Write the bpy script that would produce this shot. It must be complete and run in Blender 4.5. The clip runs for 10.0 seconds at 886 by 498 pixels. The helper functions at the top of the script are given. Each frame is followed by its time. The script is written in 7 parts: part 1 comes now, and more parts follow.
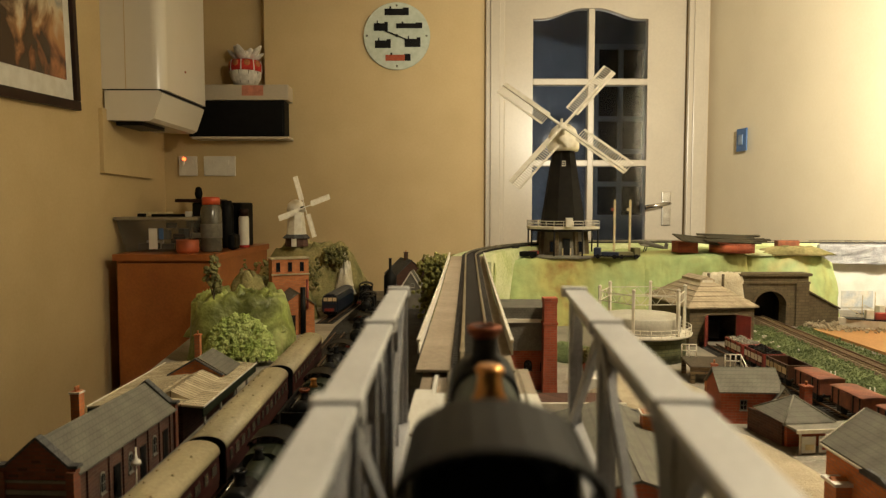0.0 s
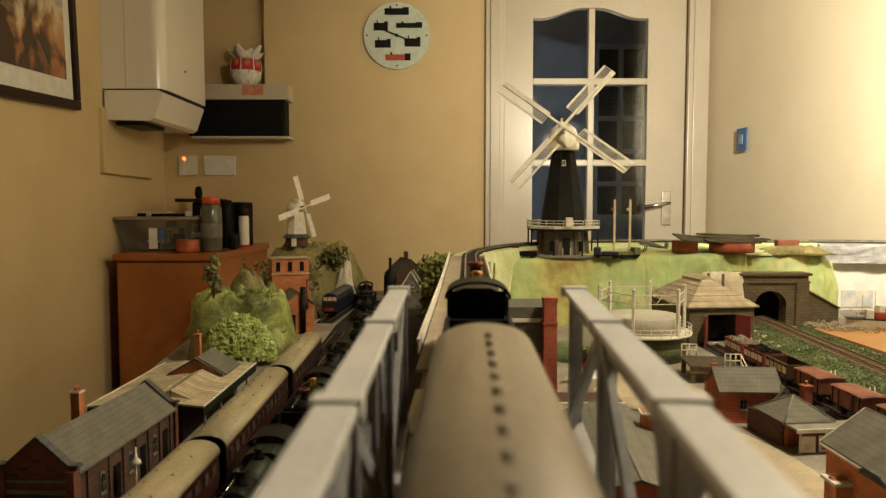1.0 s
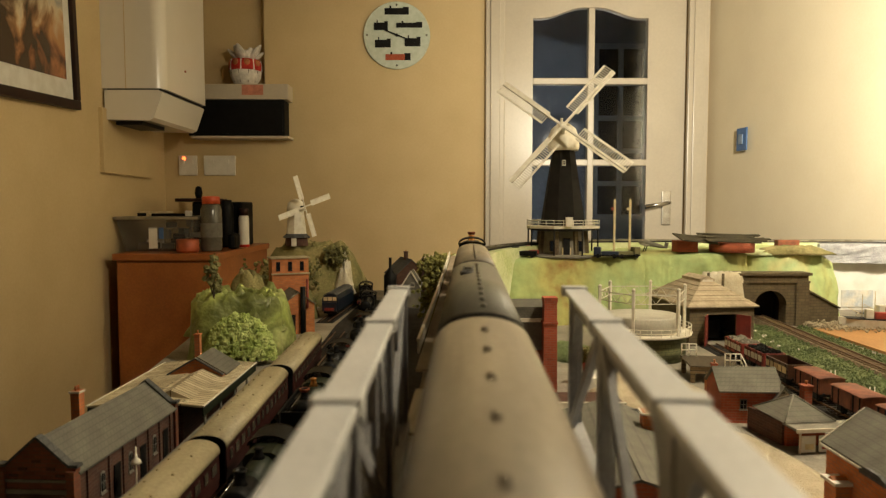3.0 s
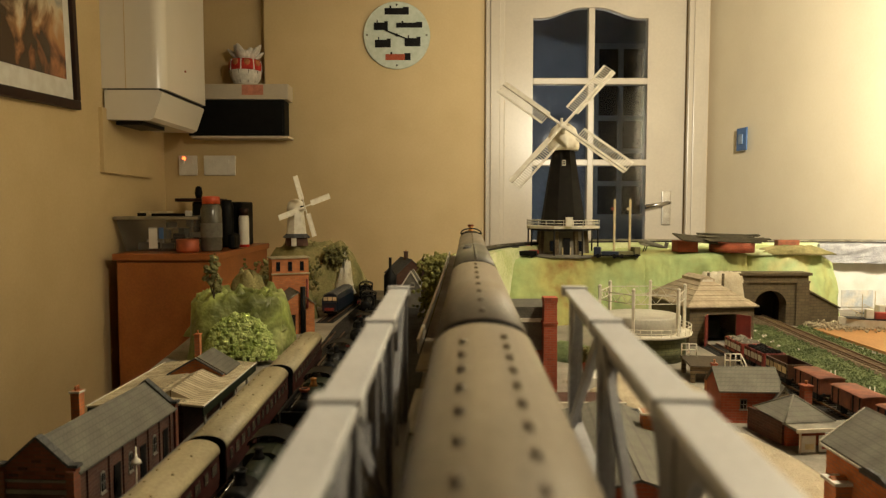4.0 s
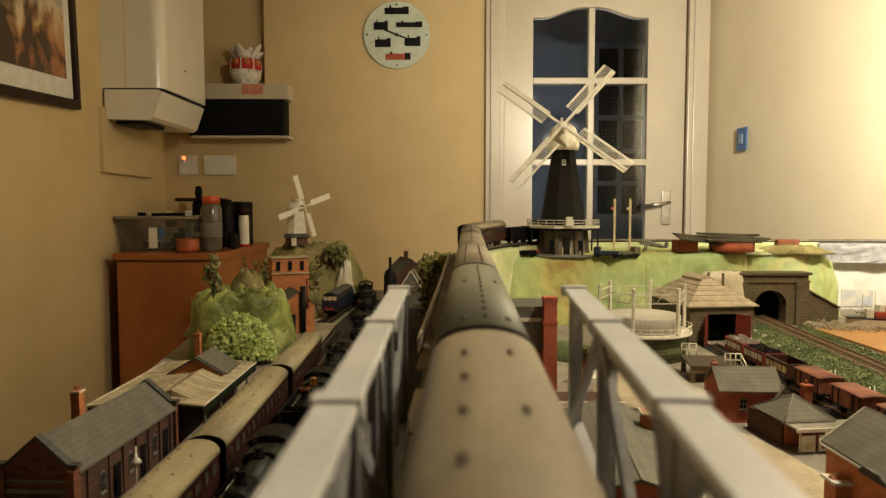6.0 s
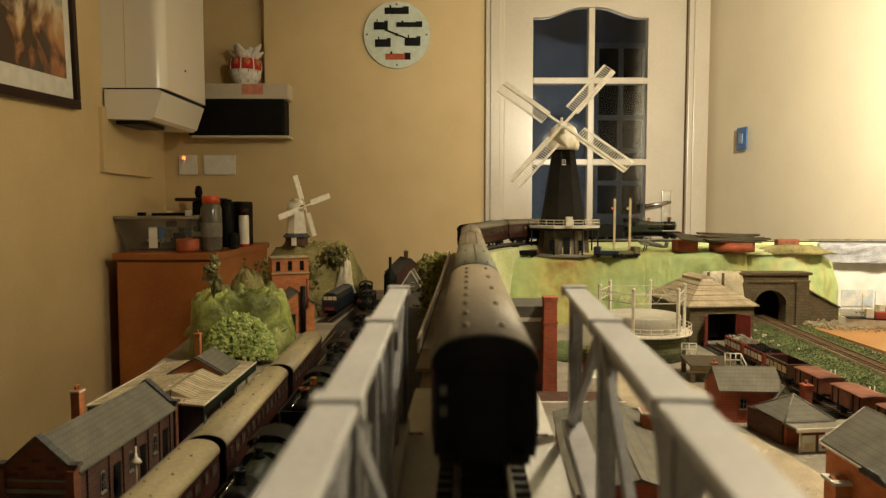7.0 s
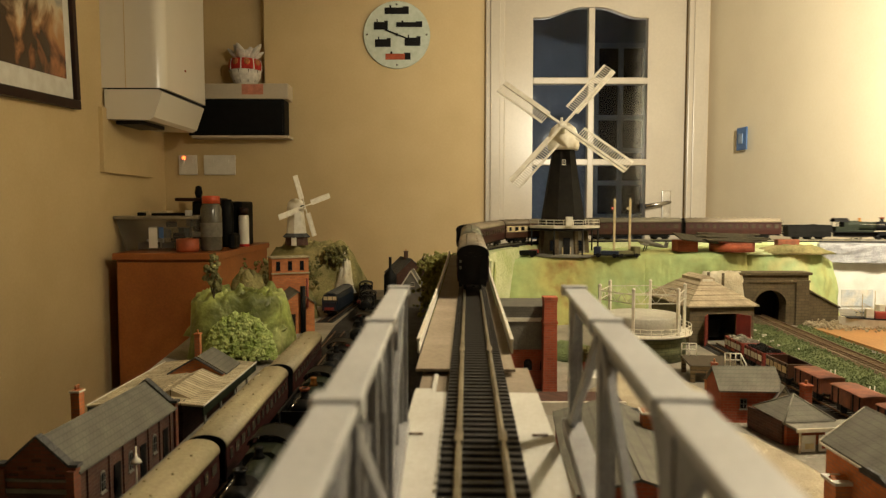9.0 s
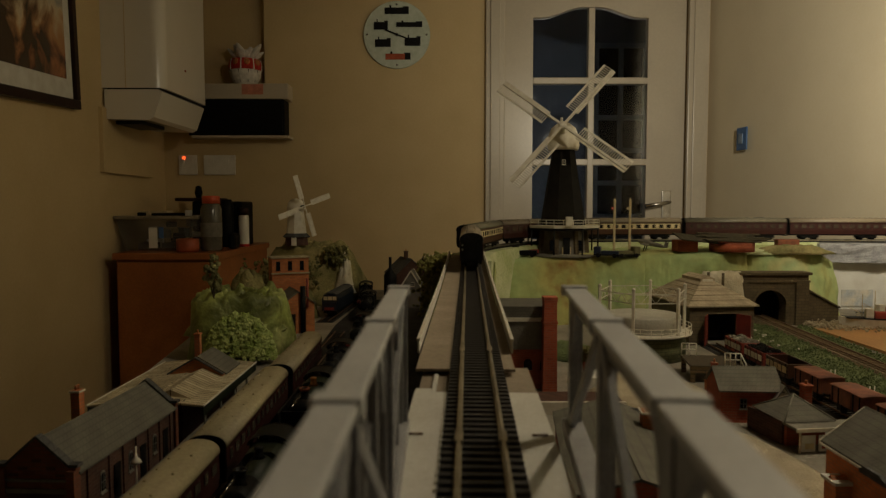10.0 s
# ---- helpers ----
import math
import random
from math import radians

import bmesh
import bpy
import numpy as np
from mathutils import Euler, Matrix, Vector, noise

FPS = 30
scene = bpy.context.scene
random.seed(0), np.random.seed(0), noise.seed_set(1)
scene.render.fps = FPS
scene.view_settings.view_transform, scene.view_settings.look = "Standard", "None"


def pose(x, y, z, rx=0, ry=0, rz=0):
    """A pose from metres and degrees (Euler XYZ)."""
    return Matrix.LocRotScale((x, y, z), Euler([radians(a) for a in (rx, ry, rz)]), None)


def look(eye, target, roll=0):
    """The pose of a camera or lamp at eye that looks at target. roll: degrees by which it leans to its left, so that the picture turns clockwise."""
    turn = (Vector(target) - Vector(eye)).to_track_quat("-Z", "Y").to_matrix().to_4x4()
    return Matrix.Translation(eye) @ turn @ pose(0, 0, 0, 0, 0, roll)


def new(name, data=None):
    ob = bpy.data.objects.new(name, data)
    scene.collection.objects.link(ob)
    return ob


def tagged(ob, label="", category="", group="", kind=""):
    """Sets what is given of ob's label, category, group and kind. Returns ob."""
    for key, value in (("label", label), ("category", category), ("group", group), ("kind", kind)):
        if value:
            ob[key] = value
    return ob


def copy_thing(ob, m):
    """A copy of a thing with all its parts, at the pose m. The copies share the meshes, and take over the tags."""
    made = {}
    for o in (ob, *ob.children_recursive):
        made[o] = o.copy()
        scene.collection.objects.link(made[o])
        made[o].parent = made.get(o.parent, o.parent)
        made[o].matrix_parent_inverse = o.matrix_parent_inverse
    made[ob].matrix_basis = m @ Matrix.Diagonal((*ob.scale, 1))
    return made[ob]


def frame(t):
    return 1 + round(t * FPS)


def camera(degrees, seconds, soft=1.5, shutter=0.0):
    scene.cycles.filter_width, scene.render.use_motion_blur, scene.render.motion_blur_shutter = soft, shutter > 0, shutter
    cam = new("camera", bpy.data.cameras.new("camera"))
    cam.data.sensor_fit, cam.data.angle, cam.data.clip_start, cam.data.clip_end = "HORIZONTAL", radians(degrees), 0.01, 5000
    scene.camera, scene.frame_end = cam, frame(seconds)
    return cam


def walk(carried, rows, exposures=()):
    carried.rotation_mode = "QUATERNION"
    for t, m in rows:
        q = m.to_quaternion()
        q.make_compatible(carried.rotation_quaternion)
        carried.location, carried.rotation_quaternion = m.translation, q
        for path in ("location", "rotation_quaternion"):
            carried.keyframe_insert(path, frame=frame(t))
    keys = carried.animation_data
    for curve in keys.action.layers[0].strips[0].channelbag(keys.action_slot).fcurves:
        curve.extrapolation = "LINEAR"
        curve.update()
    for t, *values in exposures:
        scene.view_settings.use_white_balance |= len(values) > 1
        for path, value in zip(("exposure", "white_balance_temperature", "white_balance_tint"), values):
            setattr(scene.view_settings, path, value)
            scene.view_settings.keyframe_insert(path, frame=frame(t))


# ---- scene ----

# ------------------------------------------------------------------ camera
cam = camera(66.0, 10.0, soft=1.3, shutter=0.6)
EYE = (0.0, 0.0, 1.0)


def tilt(degrees):
    return look(EYE, (0, math.cos(radians(degrees)), 1 - math.sin(radians(degrees))))


walk(cam, [(0.0, tilt(3.47)), (1.0, tilt(3.50)), (5.0, tilt(3.53)), (7.0, tilt(3.56)), (10.0, tilt(3.56))],
     [(0.0, 0.0), (9.3, 0.0), (9.5, -0.30), (9.7, -0.82), (9.85, -1.28), (10.0, -1.85)])
cam.data.dof.use_dof, cam.data.dof.focus_distance, cam.data.dof.aperture_fstop = True, 1.5, 18.0

# ------------------------------------------------------------------ light
world = bpy.data.worlds.new("night")
scene.world = world
world.use_nodes = True
world.node_tree.nodes["Background"].inputs[0].default_value = (0.05, 0.08, 0.16, 1)
world.node_tree.nodes["Background"].inputs[1].default_value = 0.2


LAMP = (0.57, 0.62, 1.72)
bulb = bpy.data.lights.new("ceiling_lamp_light", "POINT")
bulb.energy, bulb.shadow_soft_size, bulb.color = 30.0, 0.03, (1.0, 0.86, 0.60)
new("ceiling_lamp_light", bulb).location = LAMP
# reflector lamp over the far corner, near the side wall
WORK = (0.800, 1.00, 1.474)
WORK_AIM = (1.25, 1.95, 1.62)
beam_light = bpy.data.lights.new("work_lamp_light", "SPOT")
beam_light.energy, beam_light.shadow_soft_size, beam_light.color = 132, 0.03, (1.0, 0.89, 0.68)
beam_light.spot_size, beam_light.spot_blend = radians(144), 1.0
new("work_lamp_light", beam_light).matrix_world = look(WORK, WORK_AIM)

# ------------------------------------------------------------------ materials
def mat(name, colour, rough=0.7, metal=0.0, second=None, scale=40.0, fine=None, bump=0.0, spread=0.5, spec=0.5, coat=0.0, grain=0.3):
    """Noise-mottled surface: two colours at one scale, fine grain at another, relief."""
    m = bpy.data.materials.new(name)
    m.use_nodes = True
    nt = m.node_tree
    b = nt.nodes["Principled BSDF"]
    b.inputs["Roughness"].default_value = rough
    b.inputs["Metallic"].default_value = metal
    b.inputs["Specular IOR Level"].default_value = spec
    b.inputs["Coat Weight"].default_value = coat
    second = second or tuple(c * 0.72 for c in colour)
    tc = nt.nodes.new("ShaderNodeTexCoord")
    n1 = nt.nodes.new("ShaderNodeTexNoise")
    n1.inputs["Scale"].default_value = scale
    n1.inputs["Detail"].default_value = 5
    n2 = nt.nodes.new("ShaderNodeTexNoise")
    n2.inputs["Scale"].default_value = fine or scale * 9
    n2.inputs["Detail"].default_value = 3
    ramp = nt.nodes.new("ShaderNodeValToRGB")
    ramp.color_ramp.elements[0].position = 0.5 - spread * 0.3
    ramp.color_ramp.elements[1].position = 0.5 + spread * 0.3
    ramp.color_ramp.elements[0].color = (*second, 1)
    ramp.color_ramp.elements[1].color = (*colour, 1)
    mix = nt.nodes.new("ShaderNodeMix")
    mix.data_type, mix.blend_type = "RGBA", "OVERLAY"
    mix.inputs[0].default_value = grain
    for n in (n1, n2):
        nt.links.new(tc.outputs["Object"], n.inputs["Vector"])
    nt.links.new(n1.outputs["Fac"], ramp.inputs["Fac"])
    nt.links.new(ramp.outputs["Color"], mix.inputs[6])
    nt.links.new(n2.outputs["Fac"], mix.inputs[7])
    nt.links.new(mix.outputs[2], b.inputs["Base Color"])
    if bump:
        bp = nt.nodes.new("ShaderNodeBump")
        bp.inputs["Strength"].default_value = bump
        bp.inputs["Distance"].default_value = 0.3 / scale
        nt.links.new(n2.outputs["Fac"], bp.inputs["Height"])
        nt.links.new(bp.outputs["Normal"], b.inputs["Normal"])
    return m


def brickwork(name, a, b2, mortar, size=0.009, row=0.35, rough=0.85, flat=False):
    """Printed or moulded courses at model scale, mapped on upright faces."""
    m = bpy.data.materials.new(name)
    m.use_nodes = True
    nt = m.node_tree
    bs = nt.nodes["Principled BSDF"]
    bs.inputs["Roughness"].default_value = rough
    tc = nt.nodes.new("ShaderNodeTexCoord")
    sep = nt.nodes.new("ShaderNodeSeparateXYZ")
    add = nt.nodes.new("ShaderNodeMath")
    com = nt.nodes.new("ShaderNodeCombineXYZ")
    br = nt.nodes.new("ShaderNodeTexBrick")
    br.inputs["Scale"].default_value = 1.0
    br.inputs["Brick Width"].default_value = size
    br.inputs["Row Height"].default_value = size * row
    br.inputs["Mortar Size"].default_value = size * row * 0.10
    br.inputs["Color1"].default_value = (*a, 1)
    br.inputs["Color2"].default_value = (*b2, 1)
    br.inputs["Mortar"].default_value = (*mortar, 1)
    nz = nt.nodes.new("ShaderNodeTexNoise")
    nz.inputs["Scale"].default_value = 60
    mix = nt.nodes.new("ShaderNodeMix")
    mix.data_type, mix.blend_type = "RGBA", "OVERLAY"
    mix.inputs[0].default_value = 0.4
    nt.links.new(tc.outputs["Object"], sep.inputs[0])
    nt.links.new(sep.outputs[0], add.inputs[0])
    if flat:
        add.inputs[1].default_value = 0.0
    else:
        nt.links.new(sep.outputs[1], add.inputs[1])
    nt.links.new(add.outputs[0], com.inputs[0])
    nt.links.new(sep.outputs[1 if flat else 2], com.inputs[1])
    nt.links.new(com.outputs[0], br.inputs["Vector"])
    nt.links.new(tc.outputs["Object"], nz.inputs["Vector"])
    nt.links.new(br.outputs["Color"], mix.inputs[6])
    nt.links.new(nz.outputs["Fac"], mix.inputs[7])
    nt.links.new(mix.outputs[2], bs.inputs["Base Color"])
    bp = nt.nodes.new("ShaderNodeBump")
    bp.inputs["Strength"].default_value = 0.4
    bp.inputs["Distance"].default_value = 0.0006
    bp.invert = True
    nt.links.new(br.outputs["Fac"], bp.inputs["Height"])
    nt.links.new(bp.outputs["Normal"], bs.inputs["Normal"])
    return m


def glass(name, tint=(0.9, 0.95, 1.0), rough=0.03):
    m = bpy.data.materials.new(name)
    m.use_nodes = True
    b = m.node_tree.nodes["Principled BSDF"]
    b.inputs["Base Color"].default_value = (*tint, 1)
    b.inputs["Roughness"].default_value = rough
    b.inputs["Transmission Weight"].default_value = 1.0
    b.inputs["IOR"].default_value = 1.45
    return m


def glow(name, colour, strength):
    m = bpy.data.materials.new(name)
    m.use_nodes = True
    b = m.node_tree.nodes["Principled BSDF"]
    b.inputs["Base Color"].default_value = (*colour, 1)
    b.inputs["Emission Color"].default_value = (*colour, 1)
    b.inputs["Emission Strength"].default_value = strength
    return m


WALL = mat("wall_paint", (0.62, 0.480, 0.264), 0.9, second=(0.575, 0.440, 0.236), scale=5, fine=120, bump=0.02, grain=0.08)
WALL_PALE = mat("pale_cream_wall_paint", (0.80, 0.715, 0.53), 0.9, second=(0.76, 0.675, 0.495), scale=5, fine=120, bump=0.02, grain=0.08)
CEIL = mat("ceiling_paint", (0.50, 0.46, 0.39), 0.9, second=(0.46, 0.42, 0.35), scale=3)
CURTAIN = mat("brown_curtain_cloth", (0.10, 0.07, 0.05), 0.95, second=(0.07, 0.05, 0.035), scale=30, bump=0.3)
CARPET = mat("carpet", (0.18, 0.14, 0.11), 0.95, scale=60, bump=0.4)
GLOSS_WHITE = mat("white_gloss_paint", (0.52, 0.465, 0.37), 0.3, second=(0.475, 0.42, 0.33), scale=5, fine=90, grain=0.08)
ENAMEL = mat("white_enamel", (0.80, 0.76, 0.68), 0.22, second=(0.77, 0.73, 0.65), scale=4, fine=60, coat=0.3, grain=0.06)
WHITE_PLASTIC = mat("white_plastic", (0.78, 0.75, 0.68), 0.4, second=(0.70, 0.67, 0.60), scale=25)
BLACK_PLASTIC = mat("black_plastic", (0.005, 0.005, 0.005), 0.6, second=(0.003, 0.003, 0.003), scale=30, spec=0.15)
CHROME = mat("satin_metal", (0.62, 0.60, 0.56), 0.25, 1.0, scale=30)
ORANGE_WOOD = mat("orange_wood_veneer", (0.35, 0.115, 0.028), 0.4, second=(0.28, 0.085, 0.02), scale=9, fine=140)
DARK_WOOD = mat("dark_frame_wood", (0.028, 0.010, 0.006), 0.5, second=(0.015, 0.006, 0.004), scale=20, spec=0.25)
BLUE_PLASTIC = mat("blue_plastic", (0.07, 0.17, 0.40), 0.4, scale=30)
DARK_PLANK = mat("dark_green_brown_planks", (0.075, 0.062, 0.034), 0.95, second=(0.035, 0.03, 0.018), scale=50, bump=0.4)
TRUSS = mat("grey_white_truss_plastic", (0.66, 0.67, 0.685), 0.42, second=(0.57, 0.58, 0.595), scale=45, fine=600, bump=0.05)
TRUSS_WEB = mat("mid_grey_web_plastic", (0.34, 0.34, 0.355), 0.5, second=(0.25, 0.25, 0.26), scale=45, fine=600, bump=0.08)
CARD = mat("white_card", (0.72, 0.71, 0.66), 0.85, second=(0.62, 0.60, 0.54), scale=30, fine=500, bump=0.05)
DECK = mat("brown_card_deck", (0.31, 0.25, 0.185), 0.85, second=(0.25, 0.20, 0.145), scale=25, fine=300, bump=0.1)
SLEEPER = mat("black_sleeper_plastic", (0.022, 0.018, 0.015), 0.6, second=(0.012, 0.010, 0.009), scale=120, bump=0.2)
BALLAST = mat("dark_track_bed", (0.030, 0.027, 0.025), 0.95, second=(0.015, 0.013, 0.012), scale=200, fine=900, bump=0.5)
RAIL = mat("nickel_rail", (0.50, 0.47, 0.38), 0.38, 0.85, second=(0.27, 0.24, 0.18), scale=70)
RAIL_RUST = mat("rusty_rail", (0.22, 0.13, 0.07), 0.6, 0.5, scale=90)
BASE = mat("yard_surface", (0.30, 0.27, 0.22), 0.95, second=(0.20, 0.18, 0.15), scale=14, fine=220, bump=0.2)
SAND = mat("sand_scatter", (0.49, 0.42, 0.30), 0.95, second=(0.37, 0.31, 0.215), scale=30, fine=400, bump=0.4)
MUD = mat("orange_harbour_bed", (0.50, 0.26, 0.09), 0.6, second=(0.42, 0.21, 0.07), scale=12, fine=200)
GRASS = mat("scatter_grass", (0.22, 0.28, 0.115), 0.95, second=(0.11, 0.145, 0.055), scale=35, fine=500, bump=0.8)
HILL = mat("painted_plaster_hill", (0.47, 0.60, 0.31), 0.85, second=(0.32, 0.47, 0.19), scale=6.5, fine=55, bump=0.06, spread=0.75)
ramp = [n for n in HILL.node_tree.nodes if n.type == "VALTORGB"][0].color_ramp
for p, c in ((0.29, (0.30, 0.17, 0.05, 1)), (0.35, (0.42, 0.40, 0.14, 1)), (0.57, (0.40, 0.52, 0.23, 1)), (0.66, (0.56, 0.56, 0.26, 1)), (0.78, (0.68, 0.70, 0.45, 1))):
    ramp.elements.new(p).color = c
HILL_TOP = mat("pale_plaster_top", (0.68, 0.71, 0.47), 0.9, second=(0.50, 0.57, 0.27), scale=16, fine=160, bump=0.25)
ROCK = mat("mossy_brown_rock", (0.36, 0.30, 0.13), 0.95, second=(0.15, 0.145, 0.05), scale=22, fine=220, bump=0.35)
LEAF = mat("green_scatter_foliage", (0.60, 0.68, 0.27), 0.9, second=(0.32, 0.41, 0.10), scale=60, fine=700, bump=0.5)
LEAF_DARK = mat("dark_olive_foliage", (0.24, 0.23, 0.085), 0.95, second=(0.10, 0.095, 0.032), scale=90, fine=700, bump=0.5)
PLASTER = mat("bare_plaster", (0.75, 0.70, 0.58), 0.9, second=(0.60, 0.53, 0.38), scale=35, bump=0.3)
FOAM = mat("grey_white_foam_block", (0.42, 0.42, 0.43), 0.9, second=(0.28, 0.28, 0.29), scale=50, fine=400, bump=0.5)
BRICK_RED = brickwork("red_model_brick", (0.40, 0.085, 0.035), (0.30, 0.060, 0.026), (0.30, 0.12, 0.07))
BRICK_ORANGE = brickwork("orange_model_brick", (0.55, 0.19, 0.06), (0.44, 0.14, 0.045), (0.34, 0.17, 0.09))
BRICK_BROWN = brickwork("brown_model_brick", (0.085, 0.033, 0.019), (0.055, 0.022, 0.014), (0.085, 0.05, 0.035))
BRICK_DARK = brickwork("dark_red_model_brick", (0.20, 0.060, 0.028), (0.14, 0.042, 0.020), (0.12, 0.06, 0.035))
STONE = brickwork("grey_model_stone", (0.155, 0.118, 0.066), (0.120, 0.092, 0.052), (0.100, 0.078, 0.046), size=0.014, row=0.45)
STONE_GREEN = brickwork("mossy_model_stone", (0.14, 0.15, 0.065), (0.10, 0.115, 0.05), (0.075, 0.08, 0.035), size=0.014, row=0.45)
HEDGE = mat("olive_hedge_scatter", (0.30, 0.29, 0.085), 0.95, second=(0.15, 0.15, 0.04), scale=70, fine=600, bump=0.6)
PATH = mat("pale_yard_concrete", (0.36, 0.32, 0.24), 0.9, second=(0.24, 0.21, 0.155), scale=22, fine=260, bump=0.15)
SLATE = brickwork("grey_model_slate", (0.132, 0.124, 0.098), (0.122, 0.115, 0.091), (0.098, 0.092, 0.074), size=0.005, row=0.7)
SLATE_DARK = brickwork("dark_model_slate", (0.085, 0.085, 0.083), (0.07, 0.07, 0.068), (0.05, 0.05, 0.05), size=0.006, row=0.8)
TAN_SLATE = brickwork("tan_model_slate", (0.46, 0.38, 0.27), (0.40, 0.33, 0.23), (0.33, 0.27, 0.185), size=0.008, row=0.6)
CRAG = mat("mottled_crag_plaster", (0.55, 0.57, 0.27), 0.5, second=(0.045, 0.052, 0.022), scale=8, fine=120, bump=0.18, spread=0.75)
ramp = [n for n in CRAG.node_tree.nodes if n.type == "VALTORGB"][0].color_ramp
for p, c in ((0.40, (0.15, 0.17, 0.04, 1)), (0.48, (0.32, 0.37, 0.10, 1)), (0.53, (0.20, 0.23, 0.06, 1)), (0.60, (0.46, 0.50, 0.19, 1))):
    ramp.elements.new(p).color = c
PLANK_ROOF = brickwork("weathered_plank_roof", (0.54, 0.46, 0.31), (0.36, 0.30, 0.19), (0.12, 0.09, 0.06), size=0.07, row=0.09, flat=True)
WHITE_TRIM = mat("white_model_paint", (0.78, 0.74, 0.64), 0.6, second=(0.66, 0.61, 0.50), scale=90)
CREAM = mat("cream_model_paint", (0.70, 0.58, 0.34), 0.6, scale=90)
DARK_GLASS = mat("dark_window_film", (0.012, 0.014, 0.018), 0.15, scale=50)
BLACK = mat("sooty_black_paint", (0.006, 0.006, 0.006), 0.55, second=(0.003, 0.003, 0.003), scale=90, spec=0.2)
LOCO_GREEN = mat("dark_green_loco_paint", (0.016, 0.022, 0.010), 0.55, second=(0.009, 0.013, 0.007), scale=60, spec=0.3)
BRASS = mat("polished_brass", (0.70, 0.36, 0.12), 0.3, 1.0, second=(0.55, 0.25, 0.08), scale=120)
COPPER = mat("copper_cap", (0.26, 0.080, 0.040), 0.5, 0.8, scale=120)
MAROON = mat("maroon_coach_paint", (0.046, 0.013, 0.011), 0.4, second=(0.034, 0.010, 0.008), scale=50)
CHOCOLATE = mat("chocolate_coach_paint", (0.075, 0.030, 0.016), 0.4, second=(0.05, 0.02, 0.012), scale=50)
ROOF_BROWN = mat("brown_grey_coach_roof", (0.25, 0.205, 0.140), 0.52, second=(0.155, 0.127, 0.088), scale=22, fine=300, bump=0.04)
ROOF_GREEN = mat("green_grey_coach_roof", (0.165, 0.160, 0.108), 0.52, second=(0.105, 0.102, 0.072), scale=22, fine=300, bump=0.04)
ROOF_DARK = mat("dark_grey_brown_coach_roof", (0.135, 0.122, 0.084), 0.52, second=(0.082, 0.075, 0.053), scale=22, fine=300, bump=0.04)
ROOF_CREAM = mat("dusty_cream_coach_roof", (0.42, 0.36, 0.22), 0.55, second=(0.30, 0.255, 0.155), scale=30, fine=300, bump=0.06)
# dirt on the roofs runs in streaks along the coaches
for m in (ROOF_BROWN, ROOF_GREEN, ROOF_DARK, ROOF_CREAM):
    grain_of = [n for n in m.node_tree.nodes if n.type == "TEX_NOISE"]
    for n in grain_of:
        stretch = m.node_tree.nodes.new("ShaderNodeMapping")
        stretch.inputs["Scale"].default_value = (2.6, 0.22, 2.6)
        m.node_tree.links.new(n.inputs["Vector"].links[0].from_socket, stretch.inputs["Vector"])
        m.node_tree.links.new(stretch.outputs["Vector"], n.inputs["Vector"])
        break
RUST = mat("rust_red_wagon_paint", (0.24, 0.072, 0.030), 0.7, second=(0.11, 0.032, 0.018), scale=70)
WAGON_RED = mat("bright_red_wagon_paint", (0.36, 0.055, 0.035), 0.6, scale=70)
COAL = mat("coal_load", (0.007, 0.007, 0.007), 0.8, second=(0.004, 0.004, 0.004), scale=160, bump=0.9, spec=0.15)
DIESEL_BLUE = mat("dark_blue_diesel_paint", (0.010, 0.020, 0.035), 0.35, scale=60)
DARK_RED = mat("dark_red_door_paint", (0.22, 0.028, 0.02), 0.6, scale=60)
BARK = mat("model_bark", (0.06, 0.045, 0.025), 0.95, scale=80, bump=0.5)
TOWER_BLACK = mat("black_tarred_tower", (0.013, 0.011, 0.009), 0.9, second=(0.008, 0.007, 0.006), scale=60, bump=0.15, spec=0.2)
GREY_WALL = mat("grey_rendered_wall", (0.20, 0.185, 0.15), 0.85, second=(0.14, 0.13, 0.105), scale=50, bump=0.2)
GAS_GREY = mat("grey_gasholder_paint", (0.52, 0.50, 0.43), 0.55, second=(0.44, 0.42, 0.36), scale=40)
PLANK_BROWN = brickwork("brown_planking", (0.17, 0.115, 0.052), (0.14, 0.095, 0.043), (0.05, 0.036, 0.02), size=0.05, row=0.12)


# ------------------------------------------------------------------ mesh tools
def box(bm, x0, x1, y0, y1, z0, z1, bevel=0.0):
    """Adds a box, with its edges rounded where bevel is given."""
    t = bmesh.new() if bevel else bm
    v = [t.verts.new(p) for p in ((x0, y0, z0), (x1, y0, z0), (x1, y1, z0), (x0, y1, z0),
                                  (x0, y0, z1), (x1, y0, z1), (x1, y1, z1), (x0, y1, z1))]
    for f in ((3, 2, 1, 0), (4, 5, 6, 7), (0, 1, 5, 4), (1, 2, 6, 5), (2, 3, 7, 6), (3, 0, 4, 7)):
        t.faces.new([v[i] for i in f])
    if bevel:
        bmesh.ops.bevel(t, geom=t.edges[:], offset=bevel, segments=2, affect="EDGES", profile=0.6)
        join(bm, t)
    return bm


def join(bm, t, m=None):
    """Moves the faces of t, turned by m, into bm."""
    made = {v: bm.verts.new(m @ v.co if m else v.co) for v in t.verts}
    for f in t.faces:
        g = bm.faces.new([made[v] for v in f.verts])
        g.smooth = f.smooth
    t.free()


